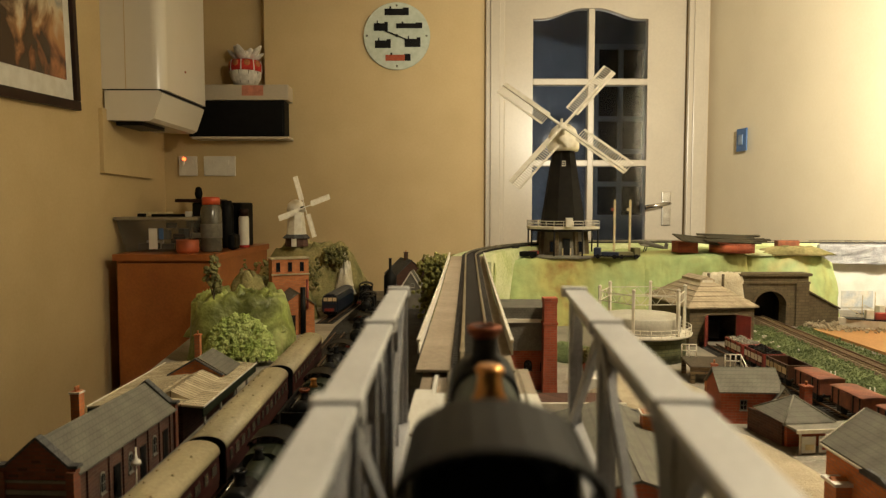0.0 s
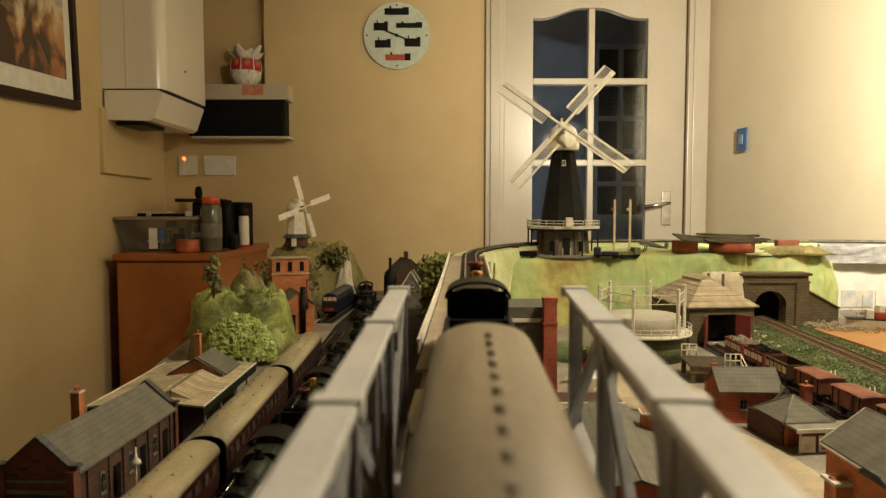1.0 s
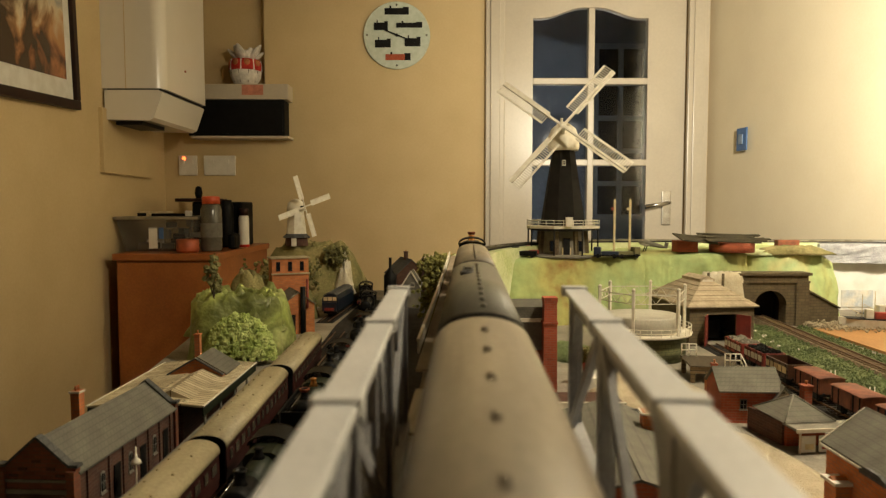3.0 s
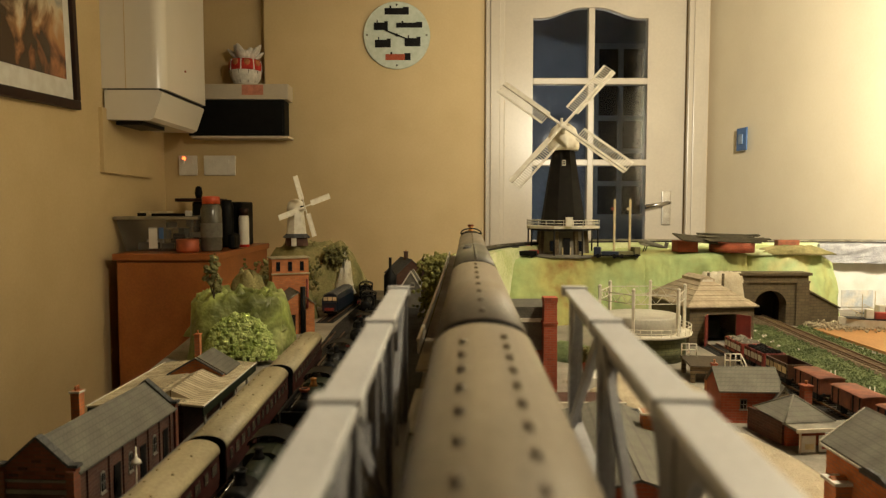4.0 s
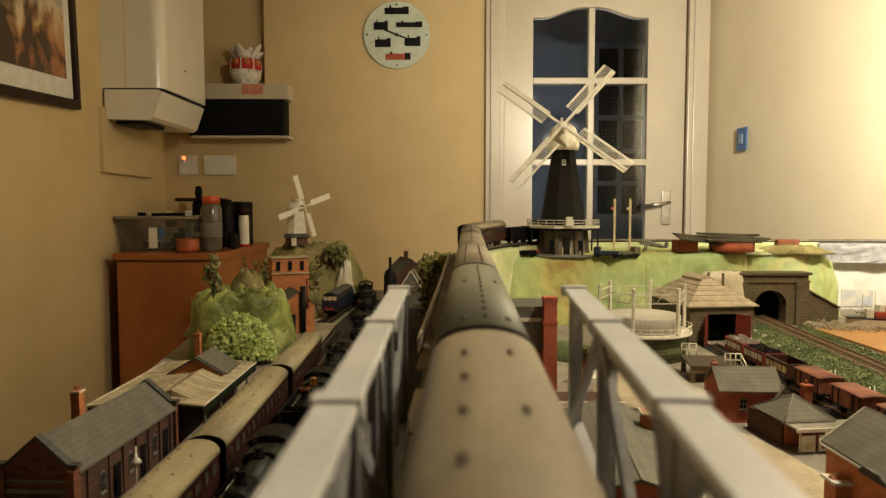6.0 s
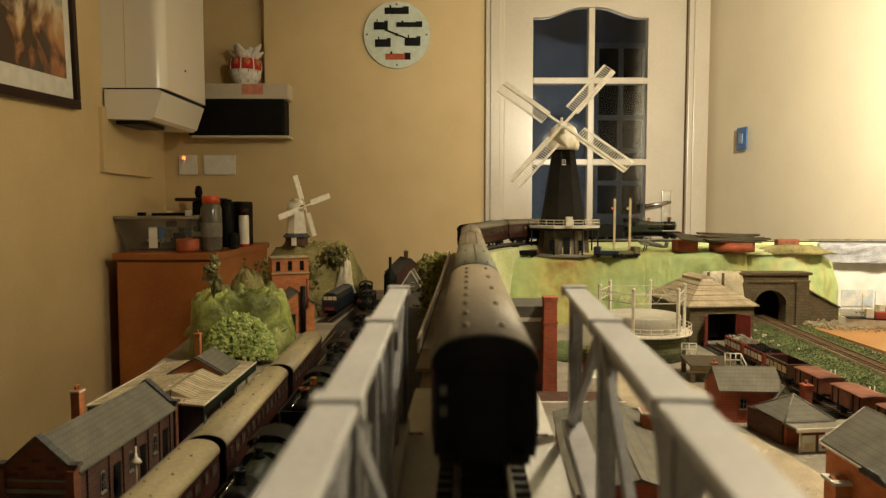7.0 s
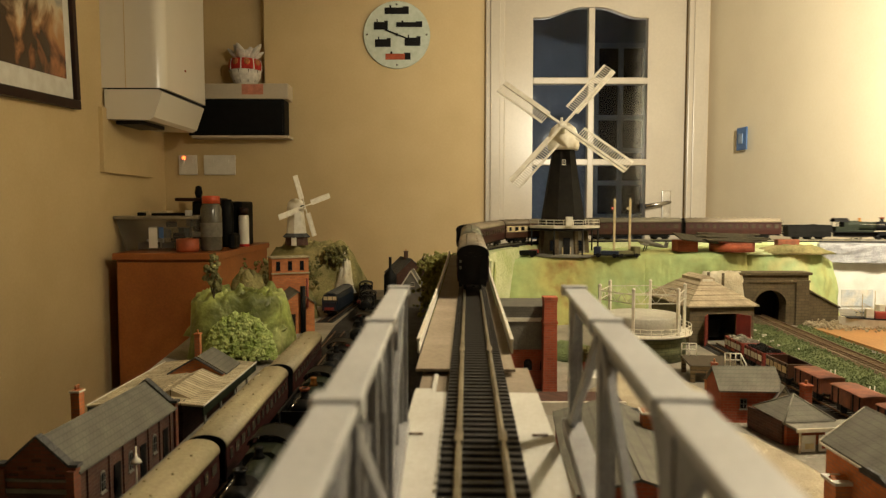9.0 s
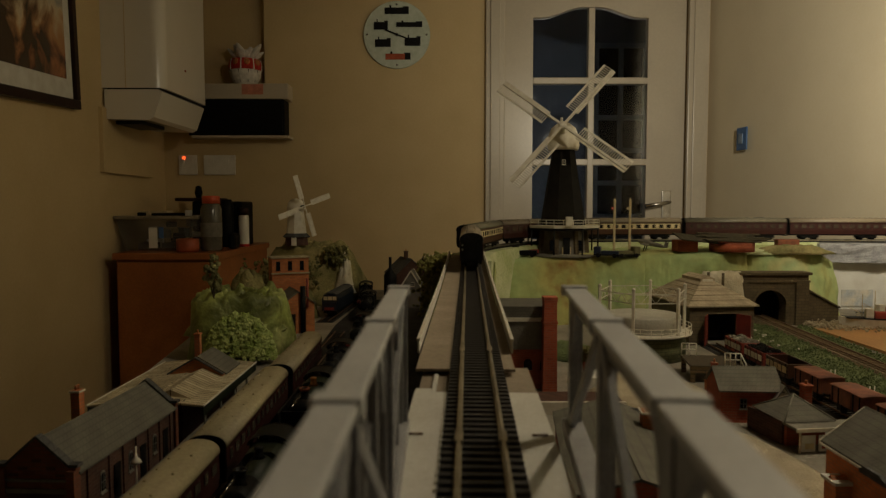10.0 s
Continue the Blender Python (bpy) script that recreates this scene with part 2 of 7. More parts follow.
def lathe(bm, rings, segs=24, m=None, smooth=True, caps=True):
    """A turned form: rings of (radius, height) round local z, placed by m."""
    t = bmesh.new()
    rows = [[t.verts.new((r * math.cos(2 * math.pi * k / segs), r * math.sin(2 * math.pi * k / segs), z)) for k in range(segs)]
            for r, z in rings]
    for a, b in zip(rows, rows[1:]):
        for k in range(segs):
            f = t.faces.new((a[k], a[(k + 1) % segs], b[(k + 1) % segs], b[k]))
            f.smooth = smooth
    if caps:
        t.faces.new(rows[0][::-1])
        t.faces.new(rows[-1])
    join(bm, t, m)
    return bm


def rod(bm, a, b, r, segs=8, r2=None):
    """A round bar from a to b."""
    a, b = Vector(a), Vector(b)
    m = Matrix.Translation(a) @ (b - a).to_track_quat("Z", "Y").to_matrix().to_4x4()
    return lathe(bm, [(r, 0), (r if r2 is None else r2, (b - a).length)], segs, m)


def beam(bm, a, b, w, h):
    """A square bar from a to b: w across, h upright."""
    a, b = Vector(a), Vector(b)
    d = (b - a).normalized()
    side = d.cross(Vector((0, 0, 1)))
    side = side.normalized() if side.length > 1e-4 else Vector((1, 0, 0))
    up = side.cross(d)
    t = bmesh.new()
    v = [t.verts.new(p + side * sx * w / 2 + up * sz * h / 2) for p in (a, b) for sx, sz in ((-1, -1), (1, -1), (1, 1), (-1, 1))]
    for f in ((0, 1, 2, 3), (7, 6, 5, 4), (0, 4, 5, 1), (1, 5, 6, 2), (2, 6, 7, 3), (3, 7, 4, 0)):
        t.faces.new([v[i] for i in f])
    bmesh.ops.recalc_face_normals(t, faces=t.faces[:])
    join(bm, t)
    return bm


def prism(bm, profile, y0, y1, m=None, smooth=False):
    """An outline of (x, z) points drawn out from y0 to y1."""
    t = bmesh.new()
    a = [t.verts.new((x, y0, z)) for x, z in profile]
    b = [t.verts.new((x, y1, z)) for x, z in profile]
    n = len(profile)
    t.faces.new(a)
    t.faces.new(b[::-1])
    for k in range(n):
        f = t.faces.new((a[k], b[k], b[(k + 1) % n], a[(k + 1) % n]))
        f.smooth = smooth
    bmesh.ops.recalc_face_normals(t, faces=t.faces[:])
    join(bm, t, m)
    return bm


def thing(name, m, label, category, group="", kind=""):
    ob = new(name)
    ob.matrix_world = m
    ob.empty_display_size = 0.02
    return tagged(ob, label, category, group, kind)


def part(name, bm, material, parent=None, label="", category="", group="", kind=""):
    """Links a bmesh as one mesh object, under a thing or part where one is given."""
    bmesh.ops.recalc_face_normals(bm, faces=bm.faces[:])
    me = bpy.data.meshes.new(name)
    bm.to_mesh(me)
    bm.free()
    me.materials.append(material)
    ob = new(name, me)
    if parent:
        ob.parent = parent
    return tagged(ob, label, category, group, kind)


def B(*a, **k):
    return box(bmesh.new(), *a, **k)


def again(ob, m, parent):
    """Another part on the same mesh."""
    o = new(ob.name.split(".")[0], ob.data)
    o.parent = parent
    o.matrix_local = m
    return o


# ------------------------------------------------------------------ the room
def slab(bm, plan, z0, z1):
    """A plan outline of (x, y) points drawn up from z0 to z1."""
    t = bmesh.new()
    a = [t.verts.new((x, y, z0)) for x, y in plan]
    b = [t.verts.new((x, y, z1)) for x, y in plan]
    t.faces.new(a[::-1])
    t.faces.new(b)
    for k in range(len(plan)):
        t.faces.new((a[k], a[(k + 1) % len(plan)], b[(k + 1) % len(plan)], b[k]))
    join(bm, t)
    return bm


def left_x(y):
    return -1.165 - 0.08 * (y - 2.35) if y > 1.0 else -1.057 - 0.2 * (1.0 - y)


def right_x(y):
    return 1.154 + 0.12 * (3.0 - y)


TOP = 2.4
BACK, NICHE, REAR = 3.0, 3.25, -3.4
DOOR_L, DOOR_R, DOOR_TOP = 0.262, 1.062, 2.03


def build_room():
    bm = slab(bmesh.new(), [(left_x(REAR) - 0.1, REAR), (left_x(REAR), REAR), (left_x(1.0), 1.0), (left_x(NICHE), NICHE), (left_x(NICHE) - 0.1, NICHE), (left_x(1.0) - 0.1, 1.0)], 0, TOP)
    part("wall_west", bm, WALL, None, "plain beige painted side wall", "wall", kind="structure")
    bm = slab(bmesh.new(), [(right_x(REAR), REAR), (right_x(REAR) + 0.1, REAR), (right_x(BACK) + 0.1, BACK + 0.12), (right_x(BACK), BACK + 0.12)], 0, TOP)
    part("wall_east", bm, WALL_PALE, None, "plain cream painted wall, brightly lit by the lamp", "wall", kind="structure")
    bm = B(left_x(NICHE) - 0.1, -0.773, BACK, NICHE, 0, 1.46)
    box(bm, -0.773, DOOR_L, BACK, BACK + 0.12, 0, TOP)
    box(bm, left_x(NICHE) - 0.1, -0.773, BACK + 0.05, NICHE, 1.46, TOP)
    box(bm, DOOR_L, DOOR_R, BACK, BACK + 0.12, DOOR_TOP, TOP)
    box(bm, DOOR_R, right_x(BACK), BACK, BACK + 0.12, 0, TOP)
    part("wall_north", bm, WALL, None, "beige painted wall with a niche and a door opening", "wall", kind="structure")
    bm = B(left_x(REAR) - 0.1, right_x(REAR) + 0.1, REAR - 0.1, REAR, 0, TOP)
    part("wall_south", bm, CURTAIN, None, "wall covered by a dark brown curtain", "wall", kind="structure")
    part("floor", B(-2.2, 2.2, REAR - 0.1, 5.0, -0.1, 0), CARPET, None, "dark brown carpet floor", "floor", kind="structure")
    part("ceiling", B(-2.2, 2.2, REAR - 0.1, 5.0, TOP, TOP + 0.1), CEIL, None, "plain white painted ceiling", "ceiling", kind="structure")
    # hallway beyond the glazed door; its lack of light is put into the paint
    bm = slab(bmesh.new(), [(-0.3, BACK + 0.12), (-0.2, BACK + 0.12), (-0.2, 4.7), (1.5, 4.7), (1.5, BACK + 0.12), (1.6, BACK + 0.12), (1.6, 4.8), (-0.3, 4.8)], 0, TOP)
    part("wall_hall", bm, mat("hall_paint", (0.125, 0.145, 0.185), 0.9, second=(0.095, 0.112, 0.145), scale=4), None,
         "hallway wall behind the glazed door, its dimness put into blue-grey paint", "wall", kind="structure")


def build_door():
    # architrave
    for x0, x1 in ((DOOR_L - 0.078, DOOR_L + 0.004), (DOOR_R - 0.004, right_x(BACK) - 0.008)):
        bm = B(x0, x1, BACK - 0.022, BACK, 0, DOOR_TOP + 0.07, bevel=0.004)
        box(bm, x0 + 0.02, x1 - 0.02, BACK - 0.030, BACK - 0.020, 0, DOOR_TOP + 0.05, bevel=0.003)
        part("trim", bm, GLOSS_WHITE, None, "white glossy moulded door architrave", "door trim", kind="structure")
    part("trim", B(DOOR_L - 0.074, right_x(BACK) - 0.012, BACK - 0.021, BACK, DOOR_TOP - 0.004, DOOR_TOP + 0.066, bevel=0.004), GLOSS_WHITE, None,
         "white glossy moulded door architrave", "door trim", kind="structure")
    door = thing("door_1", pose(0, BACK + 0.035, 0), "closed white glazed door with two columns of panes", "door", kind="structure")
    x0, x1 = DOOR_L + 0.006, DOOR_R - 0.006
    g0, g1, gm = 0.392, 0.892, 0.646
    bm = bmesh.new()
    box(bm, x0, g0, -0.02, 0.02, 0.01, DOOR_TOP - 0.006)
    box(bm, g1, x1, -0.02, 0.02, 0.01, DOOR_TOP - 0.006)
    box(bm, g0, g1, -0.02, 0.02, 0.01, 0.25)
    # arched head rail
    low = []
    n = 24
    for k in range(n + 1):
        x = g0 + (g1 - g0) * k / n
        u = abs(x - (g0 + g1) / 2) / ((g1 - g0) / 2)
        low.append((x, 1.818 + 0.045 * 0.5 * (1 + math.cos(math.pi * min(1, max(0, (u - 0.12) / 0.75))))))
    prism(bm, low + [(g1, DOOR_TOP - 0.006), (g0, DOOR_TOP - 0.006)], -0.02, 0.02)
    part("door_leaf", bm, GLOSS_WHITE, door)
    bm = bmesh.new()
    box(bm, gm - 0.014, gm + 0.014, -0.024, 0.024, 0.25, 1.86, bevel=0.004)
    part("glazing_bar", bm, GLOSS_WHITE, door)
    for z in (0.52, 0.84, 1.195, 1.548):
        part("glazing_bar", B(g0, g1, -0.0225, 0.0225, z - 0.014, z + 0.014, bevel=0.004), GLOSS_WHITE, door)
    pane = glass("door_glass", (0.75, 0.82, 0.95))
    rows = [0.25, 0.52, 0.84, 1.195, 1.548, 1.863]
    for a, b in zip(rows, rows[1:]):
        for c, d in ((g0, gm - 0.014), (gm + 0.014, g1)):
            p = part("pane", B(c - 0.004, d + 0.004, -0.003, 0.003, a, b), pane, door)
            p.visible_shadow = False
    h = part("door_handle", B(0.962, 1.002, -0.030, -0.019, 0.92, 1.07, bevel=0.004), CHROME, door, "satin metal lever handle on a plate")
    bm = rod(bmesh.new(), (0.985, -0.03, 1.02), (0.985, -0.065, 1.02), 0.009, 12)
    rod(bm, (0.99, -0.06, 1.02), (0.880, -0.060, 1.0), 0.008, 12, 0.010)
    part("lever", bm, CHROME, h)


build_room()
build_door()

# added bars at the hall's end, imitating a window grid reflected in the panes
dr = thing("hall_dresser", pose(1.20, 4.66, 0), "dim grey bars imitating a window grid reflected in the door panes", "dresser")
REFLECTION_GREY = mat("dim_hall_grey", (0.24, 0.26, 0.29), 0.5, second=(0.19, 0.21, 0.24), scale=9)
part("cupboard_base", B(-0.26, 0.18, -0.10, 0.03, 0, 0.95, bevel=0.004), REFLECTION_GREY, dr)
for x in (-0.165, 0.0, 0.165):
    part("glazing_bar", B(x - 0.016, x + 0.016, 0.0, 0.02, 0.951, 2.10), REFLECTION_GREY, dr)
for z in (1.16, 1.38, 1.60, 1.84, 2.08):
    part("glazing_bar", B(-0.18, 0.18, -0.003, 0.018, z - 0.016, z + 0.016), REFLECTION_GREY, dr)
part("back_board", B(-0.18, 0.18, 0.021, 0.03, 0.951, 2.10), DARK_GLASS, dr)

# lamp out of view above the layout
lamp = thing("pendant_lamp", pose(*LAMP), "hanging ceiling lamp in a wide white shade above the layout", "lamp")
part("reflector", lathe(bmesh.new(), [(0.130, 0.015), (0.115, 0.055), (0.05, 0.105), (0.02, 0.11), (0.02, 0.113), (0.05, 0.109), (0.118, 0.057), (0.133, 0.015), (0.130, 0.015)], 32, caps=False), CARD, lamp)
part("cord", rod(bmesh.new(), (0, 0, 0.11), (0, 0, TOP - LAMP[2]), 0.004), WHITE_PLASTIC, lamp)

work = thing("work_lamp", look(WORK, WORK_AIM), "small white reflector lamp hung above the layout", "lamp")
part("reflector", lathe(bmesh.new(), [(0.012, 0.040), (0.026, 0.034), (0.034, 0.024), (0.036, 0.024), (0.028, 0.037), (0.012, 0.043)], 28, caps=False), CARD, work)
part("cord", rod(bmesh.new(), (0, 0, 0.04), work.matrix_world.inverted() @ Vector((WORK[0], WORK[1], TOP)), 0.004), WHITE_PLASTIC, work)

# ------------------------------------------------------------------ layout base
GROUND = 0.755
RAILTOP = 0.9095
part("ground", slab(bmesh.new(), [(-0.36, -0.9), (1.25, -0.9), (1.25, 2.0), (-0.50, 2.0), (-0.50, 1.45), (-0.44, 1.0), (-0.36, 0.92)], GROUND - 0.018, GROUND),
     BASE, None, "grey painted model railway baseboard", "baseboard", kind="structure")

HEAD = 0.0361


def line_x(y):
    return 0.0055 + HEAD * y


Y0, R1 = 1.228, 0.447
A0 = math.atan(HEAD)
BEND = math.radians(91.5)
X2 = 0.95
R2 = 0.28


def along(s):
    """The place and heading (from +y, clockwise) of the upper line, s metres from under the camera."""
    if s < Y0:
        return line_x(0) + s * math.sin(A0), s * math.cos(A0), A0
    px, py = line_x(0) + Y0 * math.sin(A0), Y0 * math.cos(A0)
    cx, cy = px + R1 * math.cos(A0), py - R1 * math.sin(A0)
    turn = BEND - A0
    u = (s - Y0) / R1
    if u < turn:
        a = A0 + u
        return cx - R1 * math.cos(a), cy + R1 * math.sin(a), a
    a = BEND
    ex, ey = cx - R1 * math.cos(a), cy + R1 * math.sin(a)
    r = s - Y0 - R1 * turn
    run = (X2 - ex) / math.sin(a)
    if r < run:
        return ex + r * math.sin(a), ey + r * math.cos(a), a
    ex, ey = X2, ey + run * math.cos(a)
    u = min((r - run) / R2, radians(88.5))
    cx, cy = ex + R2 * math.cos(a), ey - R2 * math.sin(a)
    b = a + u
    x, y = cx - R2 * math.cos(b), cy + R2 * math.sin(b)
    over = r - run - R2 * u
    return x + over * math.sin(b), y + over * math.cos(b), b


def rise(s):
    """Height of the upper line's rail top."""
    return RAILTOP + 0.012 * min(1, max(0, (s - 0.8) / 0.8))


def ribbon(bm, s0, s1, offset, w, z0, z1, step=0.03):
    """A strip that follows the upper line, offset to its right side."""
    n = max(2, int((s1 - s0) / step))
    rings = []
    for k in range(n + 1):
        s = s0 + (s1 - s0) * k / n
        x, y, a = along(s)
        h = rise(s) - RAILTOP
        rings.append([bm.verts.new((x + (offset + o) * math.cos(a), y - (offset + o) * math.sin(a), z + h))
                      for o, z in ((-w / 2, z0), (w / 2, z0), (w / 2, z1), (-w / 2, z1))])
    for p, q in zip(rings, rings[1:]):
        for i in range(4):
            bm.faces.new((p[i], p[(i + 1) % 4], q[(i + 1) % 4], q[i]))
    bm.faces.new(rings[0])
    bm.faces.new(rings[-1][::-1])
    return bm


def build_upper_line():
    line = thing("railway_track", pose(0, 0, 0), "single model railway track with black sleepers and dull rails", "track", kind="structure")
    for o in (-0.00875, 0.00875):
        bm = ribbon(bmesh.new(), -0.5, 3.0, o, 0.0012, RAILTOP - 0.0025, RAILTOP)
        ribbon(bm, -0.5, 3.0, o, 0.0026, RAILTOP - 0.003, RAILTOP - 0.0024)
        part("rail", bm, RAIL, line)
    bm = ribbon(bmesh.new(), -0.5, 3.0, 0, 0.028, RAILTOP - 0.0062, RAILTOP - 0.0046)
    part("track_bed", bm, BALLAST, line)
    # joiners
    for o in (-0.00875, 0.00875):
        for s in (0.262, 0.43):
            part("rail_joiner", ribbon(bmesh.new(), s, s + 0.012, o, 0.0034, RAILTOP - 0.003, RAILTOP - 0.0008, 0.02), RAIL, line)
    first = None
    for k in range(290):
        s = 0.02 + k * 0.0069
        x, y, a = along(s)
        m = pose(x, y, rise(s) - 0.0048, 0, 0, -math.degrees(a))
        if first is None:
            first = part("sleeper", B(-0.0155, 0.0155, -0.0017, 0.0017, 0, 0.0018, bevel=0.0003), SLEEPER, line)
            first.matrix_local = m
        else:
            again(first, m, line)


build_upper_line()


def truss(m, first, count, label, struts, half=0.0045):
    """A lattice girder: local y along it, x inward, z from its foot."""
    P, H = 0.083, 0.063
    t = thing("bridge_truss", m, label, "bridge girder", "bridge trusses")
    y0, y1 = -first, -first + P * count
    bm = B(-half, half, y0, y1, H - 0.0022, H, bevel=0.0006)
    part("top_chord", bm, TRUSS, t)
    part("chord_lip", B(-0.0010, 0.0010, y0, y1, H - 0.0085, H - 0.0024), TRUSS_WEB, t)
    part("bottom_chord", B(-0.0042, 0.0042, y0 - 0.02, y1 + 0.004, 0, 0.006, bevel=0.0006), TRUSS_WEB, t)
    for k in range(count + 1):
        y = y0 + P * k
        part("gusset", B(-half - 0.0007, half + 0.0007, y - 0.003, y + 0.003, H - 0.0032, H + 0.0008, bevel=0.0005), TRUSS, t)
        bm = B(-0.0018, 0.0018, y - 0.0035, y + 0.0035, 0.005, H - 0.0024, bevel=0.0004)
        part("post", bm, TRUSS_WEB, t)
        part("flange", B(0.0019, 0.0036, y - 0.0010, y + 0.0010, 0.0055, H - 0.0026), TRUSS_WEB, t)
        if k < count:
            for q in (1, 2) if struts else ():
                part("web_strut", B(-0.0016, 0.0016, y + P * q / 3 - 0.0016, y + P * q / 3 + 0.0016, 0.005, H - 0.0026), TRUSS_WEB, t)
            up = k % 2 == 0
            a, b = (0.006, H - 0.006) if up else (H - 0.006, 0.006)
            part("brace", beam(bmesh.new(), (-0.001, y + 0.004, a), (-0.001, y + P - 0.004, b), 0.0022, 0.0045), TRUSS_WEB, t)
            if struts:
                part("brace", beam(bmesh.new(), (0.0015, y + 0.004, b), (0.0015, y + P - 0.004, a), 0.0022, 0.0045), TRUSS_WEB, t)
            # curved knee pieces under the top chord
            for side in (0, 1):
                pts = [(0.0, 0.0), (0.026, 0.0)]
                for q in range(7):
                    g = q / 6 * math.pi / 2
                    pts.append((0.026 - 0.0225 * math.sin(g), -0.0012 - 0.0225 * (1 - math.cos(g))))
                pts.append((0.0, -0.0237))
                bm = bmesh.new()
                for_y = [((y + 0.0035 + px) if side == 0 else (y + P - 0.0035 - px), H - 0.0024 + pz) for px, pz in pts]
                prism(bm, for_y, -0.0012, 0.0012, pose(0, 0, 0, 0, 0, 90))
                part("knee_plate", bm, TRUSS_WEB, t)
    return t


truss(pose(-0.0186, 0.285, 0.9030, 0, 0, 0), 0.498, 6, "pale grey plastic lattice bridge girder beside the track", True, 0.0039)
truss(pose(0.0552, 0.285, 0.9030, 0, 0, -4.6), 0.498, 6, "pale grey plastic lattice bridge girder beside the yard", False)


def build_deck():
    deck = thing("bridge_floor", pose(0, 0, 0), "white card bridge floor beside the track", "bridge")
    for o, w in ((-0.0245, 0.017), (0.0235, 0.015)):
        part("floor_panel", ribbon(bmesh.new(), -0.3, 0.350, o, w, 0.9000, 0.9035), CARD, deck)
    part("cross_slab", ribbon(bmesh.new(), -0.3, 0.42, 0, 0.064, 0.8950, 0.8998), DECK, deck)
    part("joint_filler", ribbon(bmesh.new(), 0.351, 0.395, -0.0235, 0.0022, 0.8999, 0.9018), CARD, deck, "white filler along the joint")
    part("joint_filler", ribbon(bmesh.new(), 0.351, 0.366, -0.0290, 0.009, 0.8999, 0.9010), CARD, deck)
    ramp = thing("viaduct_deck", pose(0, 0, 0), "brown card viaduct deck with white edge fences", "viaduct")
    part("deck_board", ribbon(bmesh.new(), 0.398, 1.25, -0.0255, 0.021, 0.9026, 0.9042), DECK, ramp)
    part("deck_board", ribbon(bmesh.new(), 0.398, 1.25, 0.0185, 0.0085, 0.9026, 0.9042), DECK, ramp)
    part("side_girder", ribbon(bmesh.new(), 0.425, 1.25, -0.0020, 0.040, 0.80, 0.9024), BRICK_BROWN, ramp)
    for o in (-0.0375, 0.0236):
        part("parapet", ribbon(bmesh.new(), 0.44, 1.22, o, 0.0012, 0.9045, 0.9125), CARD, ramp)
        part("fence_rail", ribbon(bmesh.new(), 0.44, 1.22, o, 0.0022, 0.9125, 0.9140), WHITE_TRIM, ramp)


build_deck()
for x0, x1, y in ((-0.0150, -0.0085, 0.283), (0.0375, 0.0440, 0.281)):
    part("bridge_pin", rod(bmesh.new(), (x0, y, 0.9042), (x1, y, 0.9042), 0.0005, 8), RAIL_RUST, None, "thin rusty metal pin across the bridge floor", "bridge pin", "bridge pins")


# ------------------------------------------------------------------ rolling stock
def coach_profile(w, h):
    """Half-round roof outline: (x, z) from one eave to the other."""
    pts = []
    for k in range(17):
        a = math.pi * k / 16
        pts.append((w * math.cos(a), h * math.sin(a) ** 0.75))
    return pts


def wheelset(parent, y, z, r, w=0.0085, spokes=False):
    for sx in (-1, 1):
        bm = lathe(bmesh.new(), [(r * 0.3, -0.0012), (r, -0.0012), (r, 0.0006), (r * 1.12, 0.0008), (r * 1.12, 0.0014), (r * 0.3, 0.0014)], 20,
                   pose(sx * w, y, z, 0, -90 * sx, 0))
        part("wheel", bm, BLACK, parent)


def bogie(parent, y):
    b = part("bogie", B(-0.012, 0.012, y - 0.021, y + 0.021, 0.006, 0.0095, bevel=0.0006), BLACK, parent)
    for sx in (-1, 1):
        bm = B(sx * 0.0125 - 0.001, sx * 0.0125 + 0.001, y - 0.02, y + 0.02, 0.004, 0.008)
        for dy in (-0.0135, 0.0135):
            box(bm, sx * 0.0137 - 0.0012, sx * 0.0137 + 0.0012, y + dy - 0.003, y + dy + 0.003, 0.0035, 0.0085)
        part("bogie_frame", bm, BLACK, b)
    for dy in (-0.0135, 0.0135):
        wheelset(b, y + dy, 0.0062, 0.0062)


